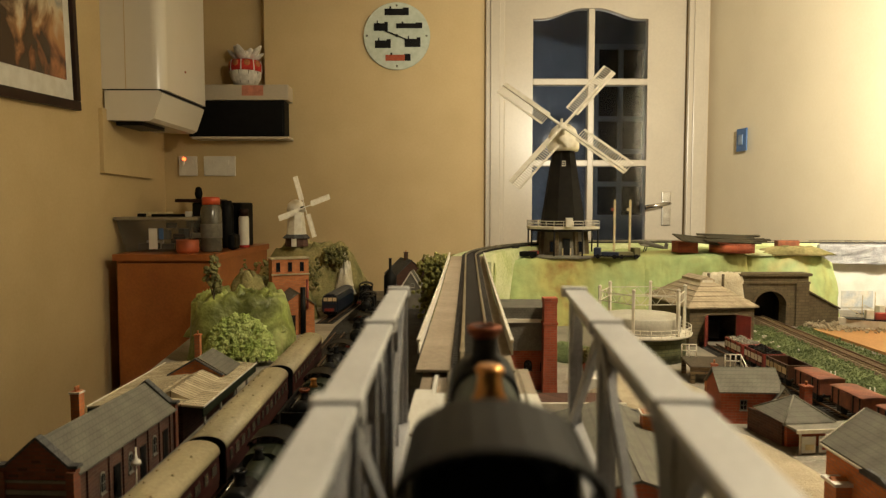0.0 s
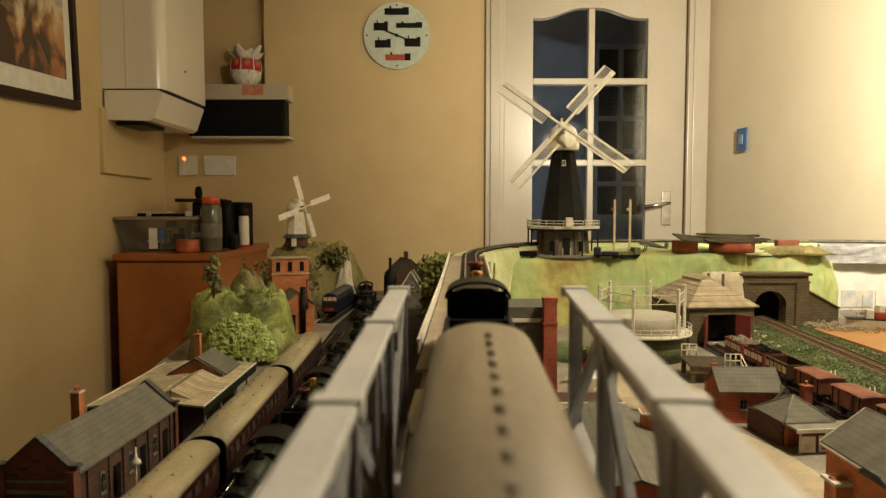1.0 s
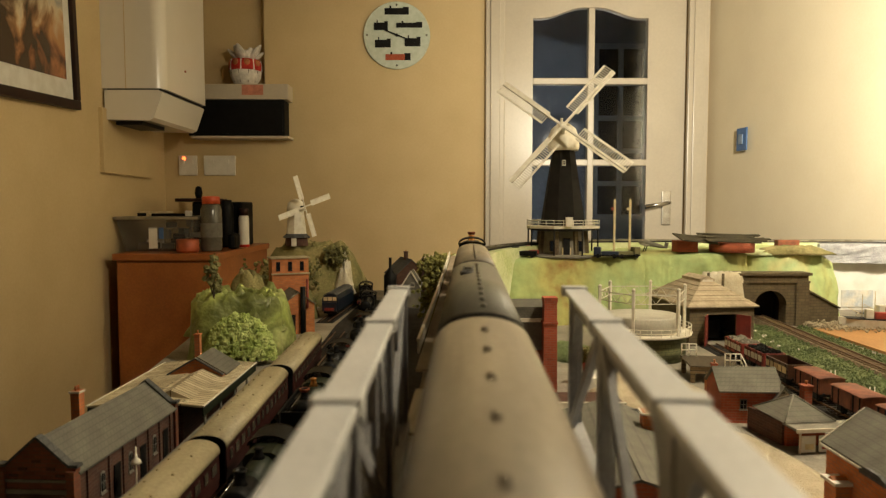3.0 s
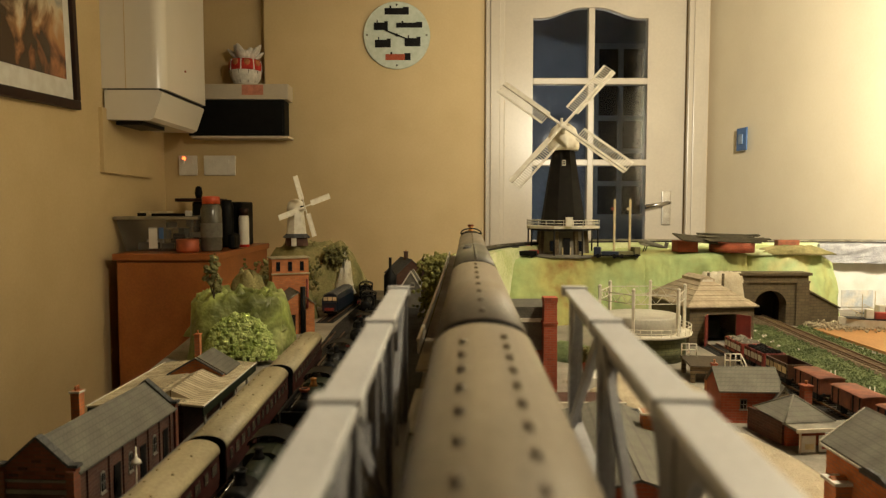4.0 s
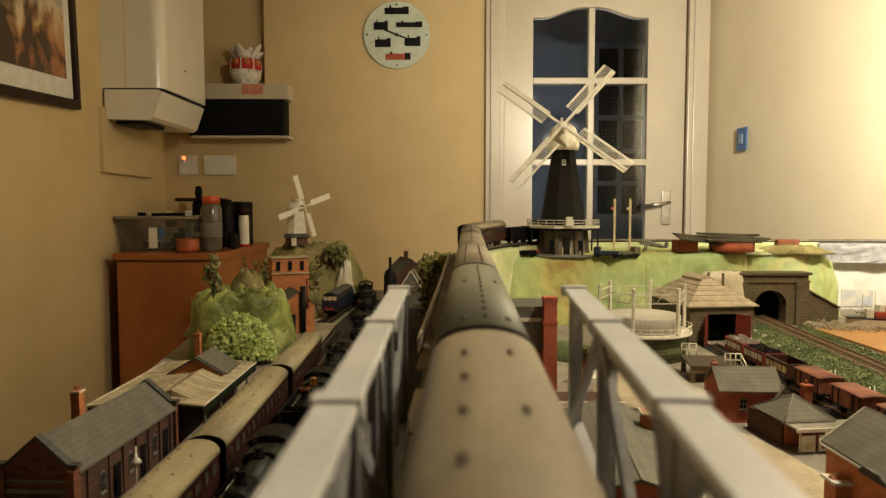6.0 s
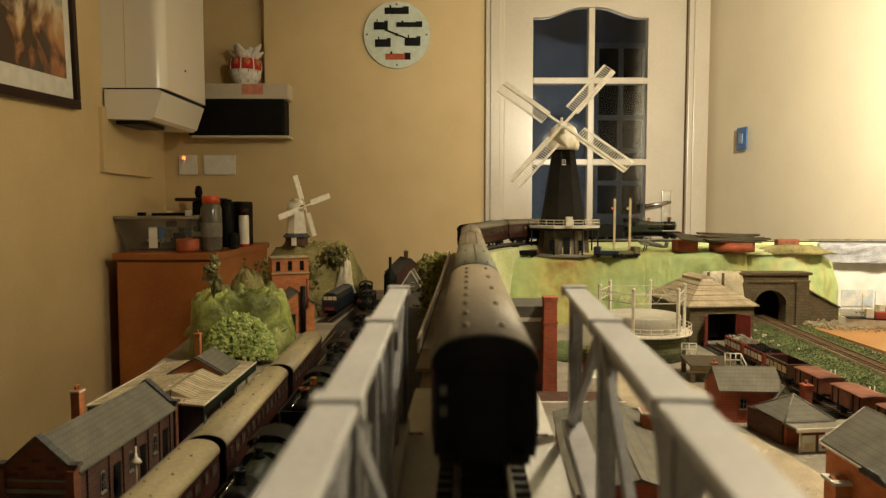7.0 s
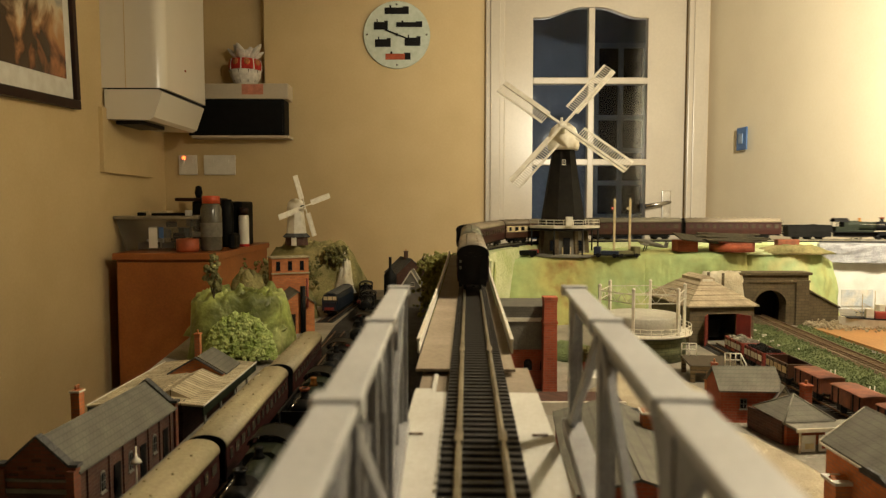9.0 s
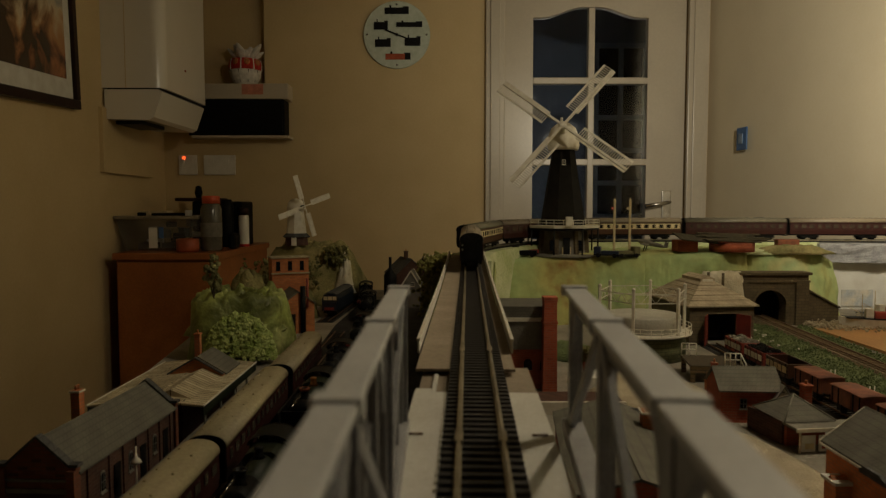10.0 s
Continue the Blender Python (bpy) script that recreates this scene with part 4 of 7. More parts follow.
# raised brick gables with stone copings and stepped shoulders
for y, face in ((-0.084, -1), (0.084, 1)):
    g = part("end_gable", prism(bmesh.new(), [(-0.030, 0), (0.030, 0), (0.030, 0.050), (0.025, 0.050), (0, 0.072), (-0.025, 0.050), (-0.030, 0.050)], -0.003, 0.003), BRICK_DARK, st)
    g.matrix_local = pose(0, y, 0)
    for sx in (-1, 1):
        part("coping", beam(bmesh.new(), (sx * 0.0255, 0, 0.0508), (0, 0, 0.0732), 0.0075, 0.0018), SLATE_DARK, g)
        part("shoulder_stone", B(sx * 0.0285 - 0.0035, sx * 0.0285 + 0.0035, -0.0037, 0.0037, 0.0502, 0.0526, bevel=0.0004), SLATE_DARK, g)
    if face < 0:
        part("string_course", B(-0.0245, 0.0245, -0.0042, -0.0032, 0.030, 0.0335), GREY_WALL, g)
        part("string_course", B(-0.0245, 0.0245, -0.0042, -0.0032, 0.039, 0.0410), GREY_WALL, g)
        for x, z in ((-0.011, 0.049), (0.000, 0.055), (0.011, 0.049), (-0.018, 0.044), (0.018, 0.044)):
            part("dark_brick_panel", B(x - 0.0035, x + 0.0035, -0.0036, -0.0029, z - 0.001, z + 0.001), BRICK_BROWN, g)
        for x in (-0.027, 0.027):
            part("corner_post", B(x - 0.003, x + 0.003, -0.0056, -0.0028, 0, 0.048), BRICK_DARK, g)
        part("dark_recess", B(-0.0235, 0.0235, -0.0038, -0.0030, 0.0, 0.0296), BRICK_BROWN, g)
        sg = part("name_sign", B(-0.009, 0.007, -0.0056, -0.0040, 0.014, 0.0265), BLACK, g, "black sign with pale unreadable bars")
        for x, z in ((-0.006, 0.021), (-0.001, 0.0205), (0.004, 0.021), (-0.005, 0.0165), (0.003, 0.0165)):
            part("sign_bar", B(x - 0.0018, x + 0.0018, -0.0060, -0.0055, z - 0.0012, z + 0.0012), CREAM, sg)
# wall lamp on the platform side
lm = thing("platform_lamp", pose(-0.2555, 0.556, 0.755), "white platform lamp on a short post beside the station", "model lamp")
part("post", rod(bmesh.new(), (0, 0, 0), (0, 0, 0.046), 0.0007), WHITE_TRIM, lm)
part("shade", lathe(bmesh.new(), [(0.0044, 0.032), (0.0036, 0.0345), (0.0012, 0.037), (0.0008, 0.040)], 14), WHITE_TRIM, lm)

# goods canopy behind the station
cp = thing("station_canopy", pose(-0.298, 0.768, GROUND, 0, 0, 0), "weathered plank canopy roof with a small brick gable on it", "station canopy")
part("roof", prism(bmesh.new(), [(-0.058, 0.044), (0.0, 0.050), (0.058, 0.044), (0.058, 0.046), (0.0, 0.052), (-0.058, 0.046)], -0.096, 0.096), PLANK_ROOF, cp)
for sx in (-1, 1):
    part("valance", B(sx * 0.0575 - 0.0006, sx * 0.0575 + 0.0006, -0.096, 0.096, 0.0355, 0.0448), LOCO_GREEN, cp)
    part("white_edge", B(sx * 0.0585 - 0.0005, sx * 0.0585 + 0.0005, -0.097, 0.097, 0.0452, 0.0468), WHITE_TRIM, cp)
part("wall", B(-0.045, 0.035, -0.09, 0.09, 0, 0.045), BRICK_BROWN, cp)
for y in (-0.075, -0.025, 0.025, 0.075):
    part("column", rod(bmesh.new(), (0.052, y, 0), (0.052, y, 0.045), 0.0014), GREY_WALL, cp)
bm = prism(bmesh.new(), [(-0.031, 0.046), (0.031, 0.046), (0.031, 0.050), (0, 0.068), (-0.031, 0.050)], -0.012, 0.046)
gg = part("brick_gable", bm, BRICK_ORANGE, cp)
gg.matrix_local = pose(0.010, 0.028, 0.0)
part("gable_roof", roof_slopes(bmesh.new(), 0.062, 0.049, 0.050, 0.068), SLATE, gg).matrix_local = pose(0, 0.021, 0)
part("raised_plank_bay", prism(bmesh.new(), [(-0.026, 0.046), (0.026, 0.046), (0.0, 0.0575)], -0.078, 0.02), PLANK_ROOF, cp).matrix_local = pose(0.018, 0, 0)
for sx in (-1, 1):
    part("gable_coping", beam(bmesh.new(), (sx * 0.0325, -0.0125, 0.0505), (0, -0.0125, 0.0695), 0.004, 0.0016), SLATE_DARK, gg)
model_chimney(cp, 0.004, 0.042, 0.045, 0.094, 0.0065, BRICK_ORANGE, 1)

part("platform", B(-0.262, -0.222, 0.30, 0.90, GROUND, GROUND + 0.010, bevel=0.001), GREY_WALL, None, "grey station platform beside the parked coaches", "platform")

# parked coaches with cream roofs
LOW = GROUND + 0.006
for a, b in ((0.275, 0.545), (0.553, 0.800), (0.808, 1.025)):
    coach(pose(-0.1985, (a + b) / 2, LOW - 0.001, 0, 0, 1.0 if a > 0.5 else 0), b - a - 0.004, MAROON, ROOF_CREAM,
          "maroon coach with a dusty cream roof standing in the station", [(-0.0075, 0.021, 0.0010, 0), (0.0072, 0.036, 0.0010, 0)], group="parked coaches")


def ground_track(name, a, b, label, rails=RAIL_RUST, step=0.0085):
    """A straight siding on the baseboard."""
    a, b = Vector((*a, GROUND)), Vector((*b, GROUND))
    L = (b - a).length
    turn = -math.degrees(math.atan2(b.x - a.x, b.y - a.y))
    t = thing(name, pose(a.x, a.y, GROUND, 0, 0, turn), label, "track", kind="structure")
    part("track_bed", prism(bmesh.new(), [(-0.021, 0.0002), (0.021, 0.0002), (0.017, 0.0030), (-0.017, 0.0030)], 0, L), BALLAST, t)
    bm = bmesh.new()
    for k in range(int(L / step)):
        box(bm, -0.0150, 0.0150, k * step + 0.001, k * step + 0.0045, 0.0026, 0.0042)
    part("sleepers", bm, SLEEPER, t, kind="stuff")
    for sx in (-1, 1):
        part("rail", B(sx * 0.00875 - 0.0007, sx * 0.00875 + 0.0007, 0, L, 0.004, 0.0062), rails, t)
    return t


part("pale_path", slab(bmesh.new(), [(-0.275, 1.08), (-0.215, 1.12), (-0.222, 1.40), (-0.205, 1.78), (-0.33, 1.78), (-0.275, 1.40)], GROUND, GROUND + 0.0016), PATH, None, "pale concrete yard beside the brick works", "model ground", kind="stuff")
part("cinder_ground", slab(bmesh.new(), [(-0.222, 0.1), (-0.03, 0.1), (-0.03, 1.30), (-0.02, 1.78), (-0.27, 1.78), (-0.262, 1.40), (-0.222, 1.15)], GROUND, GROUND + 0.0012),
     mat("black_cinders", (0.035, 0.030, 0.026), 0.95, second=(0.016, 0.014, 0.012), scale=60, fine=700, bump=0.6), None, "black cinder ground of the engine yard", "model ground", kind="structure")
ground_track("siding_track", (-0.1985, 0.1), (-0.1985, 1.3), "dark ballasted track under the parked coaches")
ground_track("siding_track", (-0.1475, 0.1), (-0.1375, 1.5), "dark ballasted track under the parked engines")
ground_track("siding_track", (-0.102, 0.3), (-0.108, 1.7), "dark ballasted yard track beside the viaduct")
ground_track("siding_track", (-0.250, 1.42), (-0.227, 1.75), "dark ballasted track under the diesel")
ground_track("siding_track", (0.4725, 0.40), (0.4725, 1.19), "dark ballasted track under the wagons")

steam_loco(pose(-0.1445, 0.530, LOW, 0, 0, 180), "dark green parked steam engine beside the coaches", "parked engines", LOCO_GREEN, capped=False)
steam_loco(pose(-0.1425, 0.747, LOW, 0, 0, 180), "dark green parked engine with a copper-capped chimney", "parked engines")
tender_car(pose(-0.1480, 0.716, LOW, 0, 0, 180), "dark green tender coupled to a parked engine", "parked engines")
steam_loco(pose(-0.1450, 0.92, LOW, 0, 0, 180), "sooty black parked steam engine in the yard", "parked engines", BLACK, capped=False)
steam_loco(pose(-0.1400, 1.16, LOW, 0, 0, 180), "sooty black parked steam engine farther up the yard", "parked engines", BLACK, capped=False)
steam_loco(pose(-0.104, 1.02, LOW, 0, 0, 0), "black parked engine beside the viaduct", "parked engines", BLACK, capped=False)
tender_car(pose(-0.1375, 1.32, LOW, 0, 0, 180), "black tender standing in the yard", "parked engines")
for x, y, r in ((-0.192, 1.68, 4), (-0.166, 1.49, 2)):
    steam_loco(pose(x, y, LOW, 0, 0, 180 + r), "black engine standing at the head of the yard", "parked engines", BLACK, capped=False)


def diesel(m):
    t = thing("diesel_locomotive", m, "dark blue diesel engine with grey roof and cream cab windows", "model locomotive")
    prof = [(-0.0175, 0.010), (0.0175, 0.010), (0.018, 0.034), (0.0145, 0.043), (0.007, 0.047), (-0.007, 0.047), (-0.0145, 0.043), (-0.018, 0.034)]
    part("body", prism(bmesh.new(), prof, -0.085, 0.085), DIESEL_BLUE, t)
    part("roof", prism(bmesh.new(), [(-0.0150, 0.0434), (-0.007, 0.0475), (0.007, 0.0475), (0.0150, 0.0434), (0.0150, 0.045), (0.007, 0.0492), (-0.007, 0.0492), (-0.0150, 0.045)], -0.086, 0.086), SLATE_DARK, t)
    part("nose", box(bmesh.new(), -0.016, 0.016, -0.094, -0.085, 0.010, 0.030, bevel=0.002), DIESEL_BLUE, t)
    part("warning_panel", B(-0.010, 0.010, -0.0946, -0.0938, 0.012, 0.018), DARK_RED, t)
    for x in (-0.010, 0.0, 0.010):
        part("cab_window", B(x - 0.0042, x + 0.0042, -0.0858, -0.0848, 0.0325, 0.0405), CREAM, t)
    part("underframe", B(-0.015, 0.015, -0.083, 0.083, 0.004, 0.010), BLACK, t)
    bogie(t, -0.055)
    bogie(t, 0.055)


diesel(pose(-0.2400, 1.560, LOW + 0.003, 0, 0, -4))


# ------------------------------------------------------------------ scenery
def mound(bm, cx, cy, rx, ry, z0, h, seed, rough=0.12, flat=0.45, rings=16, segs=44):
    """An uneven hill with a steep side, closed to its foot."""
    rows = []
    for i in range(rings + 1):
        u = i / rings
        row = []
        for k in range(segs):
            a = 2 * math.pi * k / segs
            n = noise.fractal(Vector((math.cos(a) * 1.3 + seed, math.sin(a) * 1.3, u * 1.5)), 1.0, 2.0, 4)
            n2 = noise.fractal(Vector((math.cos(a) * 5 * u + seed, math.sin(a) * 5 * u, seed)), 0.8, 2.0, 4)
            r = u * (1 + rough * 1.6 * n)
            prof = 1.0 if u < flat else 1 - ((u - flat) / (1 - flat)) ** 1.7
            z = z0 + h * prof * (1 + rough * n2) if u < 1 else z0
            row.append(bm.verts.new((cx + rx * r * math.cos(a), cy + ry * r * math.sin(a), z)))
        rows.append(row)
    for p, q in zip(rows[1:], rows[2:]):
        for k in range(segs):
            f = bm.faces.new((p[k], p[(k + 1) % segs], q[(k + 1) % segs], q[k]))
            f.smooth = True
    f = bm.faces.new(rows[1])
    bmesh.ops.delete(bm, geom=rows[0], context="VERTS")
    bm.faces.new(rows[-1][::-1])
    return bm


def clumps(bm, spots, size, seed, jag=0.5):
    """Many small uneven clumps of foliage at the given places."""
    rng = random.Random(seed)
    base = bmesh.new()
    bmesh.ops.create_icosphere(base, subdivisions=1, radius=1.0)
    co = [v.co.copy() for v in base.verts]
    fs = [[v.index for v in f.verts] for f in base.faces]
    base.free()
    for p in spots:
        s = size * rng.uniform(0.5, 1.4)
        turn = Euler((rng.uniform(0, 6), rng.uniform(0, 6), rng.uniform(0, 6))).to_matrix()
        vs = [bm.verts.new(Vector(p) + turn @ (c * s * rng.uniform(1 - jag, 1 + jag))) for c in co]
        for f in fs:
            bm.faces.new([vs[i] for i in f])
    return bm


def ball_spots(rng, n, c, r, hollow=0.55):
    out = []
    while len(out) < n:
        v = Vector((rng.uniform(-1, 1), rng.uniform(-1, 1), rng.uniform(-1, 1)))
        if hollow < v.length < 1:
            out.append((c[0] + v.x * r[0], c[1] + v.y * r[1], c[2] + v.z * r[2]))
    return out


def model_tree(m, h, spread, seed, leaf, label, category="model tree", n=260):
    t = thing("model_tree", m, label, category)
    rng = random.Random(seed)
    bm = rod(bmesh.new(), (0, 0, 0), (0.002, 0, h * 0.7), 0.0028, 8, 0.0010)
    tips = []
    for k in range(9):
        a = rng.uniform(0, 6.3)
        z = h * rng.uniform(0.3, 0.7)
        tip = (spread * 0.75 * math.cos(a), spread * 0.75 * math.sin(a), z + h * 0.25)
        rod(bm, (0, 0, z), tip, 0.0011, 6, 0.0004)
        tips.append(tip)
    part("trunk", bm, BARK, t)
    spots = []
    for tip in tips:
        spots += ball_spots(rng, n // 12, tip, (spread * 0.5, spread * 0.5, h * 0.16), 0.2)
    spots += ball_spots(rng, n // 4, (0, 0, h * 0.8), (spread * 0.6, spread * 0.6, h * 0.22), 0.2)
    part("crown", clumps(bmesh.new(), spots, 0.0034, seed), leaf, t, kind="stuff")
    return t


# leafy crag by the station
part("rocky_hill", mound(bmesh.new(), -0.342, 1.135, 0.088, 0.070, GROUND, 0.098, 3.3, 0.20, 0.80, 24, 60), CRAG, None,
     "green painted plaster crag with leafy scrub in front", "model hill")
rng = random.Random(5)
spots = []
for k in range(2600):
    a, u = rng.uniform(0, 6.3), rng.uniform(0, 1) ** 0.5
    spots.append((-0.318 + 0.056 * u * math.cos(a), 1.055 + 0.030 * u * math.sin(a), GROUND + 0.004 + 0.074 * math.sqrt(1 - u * u) * rng.uniform(0.55, 1.0)))
part("leafy_scrub", clumps(bmesh.new(), spots, 0.0033, 6, 0.6), LEAF, None, "bright green lichen scrub on the crag", "model bush", kind="stuff")
spots = []
for k in range(40):
    a, u = rng.uniform(0, 6.3), rng.uniform(0.3, 0.95)
    spots.append((-0.342 + 0.084 * u * math.cos(a), 1.135 + 0.066 * u * math.sin(a), GROUND + 0.096 * (1 - max(0, u - 0.8) * 4.0) + rng.uniform(-0.012, 0.002)))
part("crag_stones", clumps(bmesh.new(), spots, 0.0075, 61, 0.45), CRAG, None, "mottled green stones on the crag", "model rock", kind="stuff")
model_tree(pose(-0.365, 1.075, GROUND + 0.055), 0.108, 0.011, 8, LEAF_DARK, "sparse dark olive tree growing on the crag", n=90)
part("mossy_knoll", mound(bmesh.new(), -0.392, 1.37, 0.044, 0.040, GROUND, 0.108, 9.9, 0.16, 0.50, 14, 30), ROCK, None, "low mossy olive knoll behind the crag", "model rock")

# orange brick works
wk = gabled("brick_works", pose(-0.296, 1.345, GROUND, 0, 0, 24), 0.062, 0.085, 0.058, 0.080, BRICK_ORANGE, SLATE, "orange brick works with slate roof and black flue pipe",
            doors=[(-0.014, -0.0425, 0.016, 0.038, "-y", BLACK)])
bm = B(-0.034, 0.040, 0.043, 0.083, 0.0, 0.140)
tw = part("tower_block", bm, BRICK_ORANGE, wk)
part("tower_roof", B(-0.037, 0.043, 0.040, 0.086, 0.140, 0.143, bevel=0.0006), ROOF_CREAM, tw)
part("ledge", B(-0.036, 0.042, 0.040, 0.043, 0.108, 0.111), ROOF_CREAM, tw)
for x in (-0.022, 0.002, 0.026):
    model_window(tw, x, 0.043, 0.125, 0.008, 0.018, "-y", BLACK)
part("flue_pipe", rod(bmesh.new(), (0.008, -0.047, 0), (0.008, -0.047, 0.092), 0.0052, 14), BLACK, wk)
part("flue_pipe", rod(bmesh.new(), (0.017, -0.045, 0.05), (0.020, -0.030, 0.105), 0.0022, 10), DARK_RED, wk)

# far hill and the small white windmill
part("far_hill", mound(bmesh.new(), -0.345, 1.78, 0.165, 0.12, GROUND, 0.146, 7.7, 0.12, 0.45), ROCK, None, "brown mossy hill under the small windmill", "model hill")
spots = [(-0.266 + rng.uniform(-0.030, 0.026), 1.70 + rng.uniform(-0.02, 0.02), 0.878 + rng.uniform(-0.016, 0.022)) for k in range(260)]
part("hill_scrub", clumps(bmesh.new(), spots, 0.0038, 12, 0.7), LEAF_DARK, None, "olive scrub at the end of the hill", "model bush", kind="stuff")
spots = [(-0.42 + rng.uniform(-0.07, 0.12), 1.66 + rng.uniform(-0.02, 0.02), 0.845 + rng.uniform(-0.05, 0.03)) for k in range(180)]
part("hill_scrub", clumps(bmesh.new(), spots, 0.0040, 13, 0.7), LEAF_DARK, None, "olive scrub on the hill's face", "model bush", kind="stuff")
part("white_crag", mound(bmesh.new(), -0.246, 1.70, 0.022, 0.02, GROUND + 0.030, 0.078, 2.1, 0.5, 0.1, 10, 18), PLASTER, None, "bare white plaster crag", "model rock")
part("olive_rock", mound(bmesh.new(), -0.32, 1.50, 0.05, 0.05, GROUND, 0.07, 5.1, 0.2, 0.2, 10, 24), ROCK, None, "brown rock behind the brick works", "model rock")


def sails(parent, m, radius, tilt_deg, width, slats, first=0.25, solid=False):
    """Four lattice sails about local y, on the thing's cap."""
    flip = Matrix.Diagonal((-1, 1, 1, 1))
    for q in range(4):
        turn = m @ pose(0, 0, 0, 0, tilt_deg + 90 * q, 0) @ flip
        bm = beam(bmesh.new(), (0, 0, 0), (0, 0, radius), radius * 0.030, radius * 0.030)
        bm.transform(turn)
        s = part("sail", bm, WHITE_TRIM, parent)
        bm = bmesh.new()
        z0 = radius * first
        box(bm, width - radius * 0.016, width, -0.0006, 0.0006, z0, radius)
        box(bm, -radius * 0.05, -radius * 0.02, -0.0006, 0.0006, z0, radius)
        for k in range(slats):
            z = z0 + (radius - z0) * k / (slats - 1)
            box(bm, -radius * 0.03, width, -0.0005, 0.0005, z - radius * 0.0045, z + radius * 0.0045)
        bm.transform(turn)
        part("lattice", bm, WHITE_TRIM, s)
        if solid:
            bm = B(-radius * 0.03, width * 0.8, -0.0003, 0.0003, z0, radius)
            bm.transform(turn)
            part("sail_board", bm, WHITE_TRIM, s)
            continue
        bm = B(width * 0.80, width * 0.95, -0.0004, 0.0004, z0, radius)
        bm.transform(turn)
        part("leading_board", bm, WHITE_TRIM, s)


mi = thing("small_windmill", pose(-0.374, 1.74, 0.902), "small white smock windmill with four white sails on the hill", "model windmill")
part("base", lathe(bmesh.new(), [(0.030, 0), (0.028, 0.018), (0.034, 0.020), (0.034, 0.022)], 8, smooth=False), BRICK_BROWN, mi)
part("stage_roof", lathe(bmesh.new(), [(0.036, 0.021), (0.022, 0.034), (0.010, 0.036)], 8, smooth=False), SLATE_DARK, mi)
part("tower", lathe(bmesh.new(), [(0.026, 0.03), (0.019, 0.090)], 8, smooth=False), WHITE_TRIM, mi)
part("cap", lathe(bmesh.new(), [(0.0235, 0.088), (0.0240, 0.096), (0.0205, 0.108), (0.012, 0.116), (0.002, 0.119)], 16), WHITE_TRIM, mi)
part("door", B(-0.006, 0.006, -0.0325, -0.029, 0.0, 0.022), WHITE_TRIM, mi)
part("windshaft", rod(bmesh.new(), (0, 0, 0.096), (0.028, -0.028, 0.099), 0.003), BLACK, mi)
sails(mi, pose(0.028, -0.028, 0.099, 0, 0, 45), 0.080, -18, 0.010, 13, solid=True)

# small town behind the yard
gabled("engine_shed", pose(-0.098, 1.80, GROUND, 0, 0, 20), 0.085, 0.10, 0.070, 0.108, BRICK_BROWN, SLATE_DARK, "dark brick shed with a dark gabled roof", "model shed",
       chimneys=[(0.0, 0.0, 0.09, 0.128, 0.009, BRICK_BROWN, 1)])
gabled("engine_shed", pose(-0.02, 1.88, GROUND, 0, 0, -40), 0.07, 0.10, 0.075, 0.11, BRICK_BROWN, TAN_SLATE, "brick shed with a tan tiled roof", "model shed")
gabled("cottage", pose(-0.0755, 1.66, GROUND, 0, 0, -4), 0.044, 0.05, 0.055, 0.090, GREY_WALL, SLATE, "small grey gabled cottage with white edging", "model house", trim=WHITE_TRIM,
       windows=[(0.004, -0.025, 0.058, 0.008, 0.010, "-y")])
part("smoke_stack", lathe(bmesh.new(), [(0.016, GROUND), (0.016, 0.83), (0.006, 0.842), (0.0035, 0.845), (0.0035, 0.872), (0.0045, 0.874)], 18, pose(-0.132, 1.70, 0)), BLACK, None,
     "black tank with a tall thin stack", "model tank")
spots = []
for k in range(2200):
    u = rng.uniform(0, 1)
    spots.append((-0.014 + 0.020 * rng.gauss(0, 0.75) + 0.015 * u, 1.32 + 0.10 * u, 0.775 + rng.uniform(0, 0.12)))
part("hedge", clumps(bmesh.new(), spots, 0.0036, 21, 0.6), HEDGE, None, "olive hedge against the viaduct", "model bush", kind="stuff")
spots = [(-0.006 + 0.016 * rng.gauss(0, 0.8), 1.38 + 0.03 * rng.gauss(0, 1), 0.890 + rng.uniform(-0.01, 0.012)) for k in range(160)]
part("hedge_top", clumps(bmesh.new(), spots, 0.0034, 22, 0.6), HEDGE, None, "mossy olive top of the hedge", "model bush", kind="stuff")

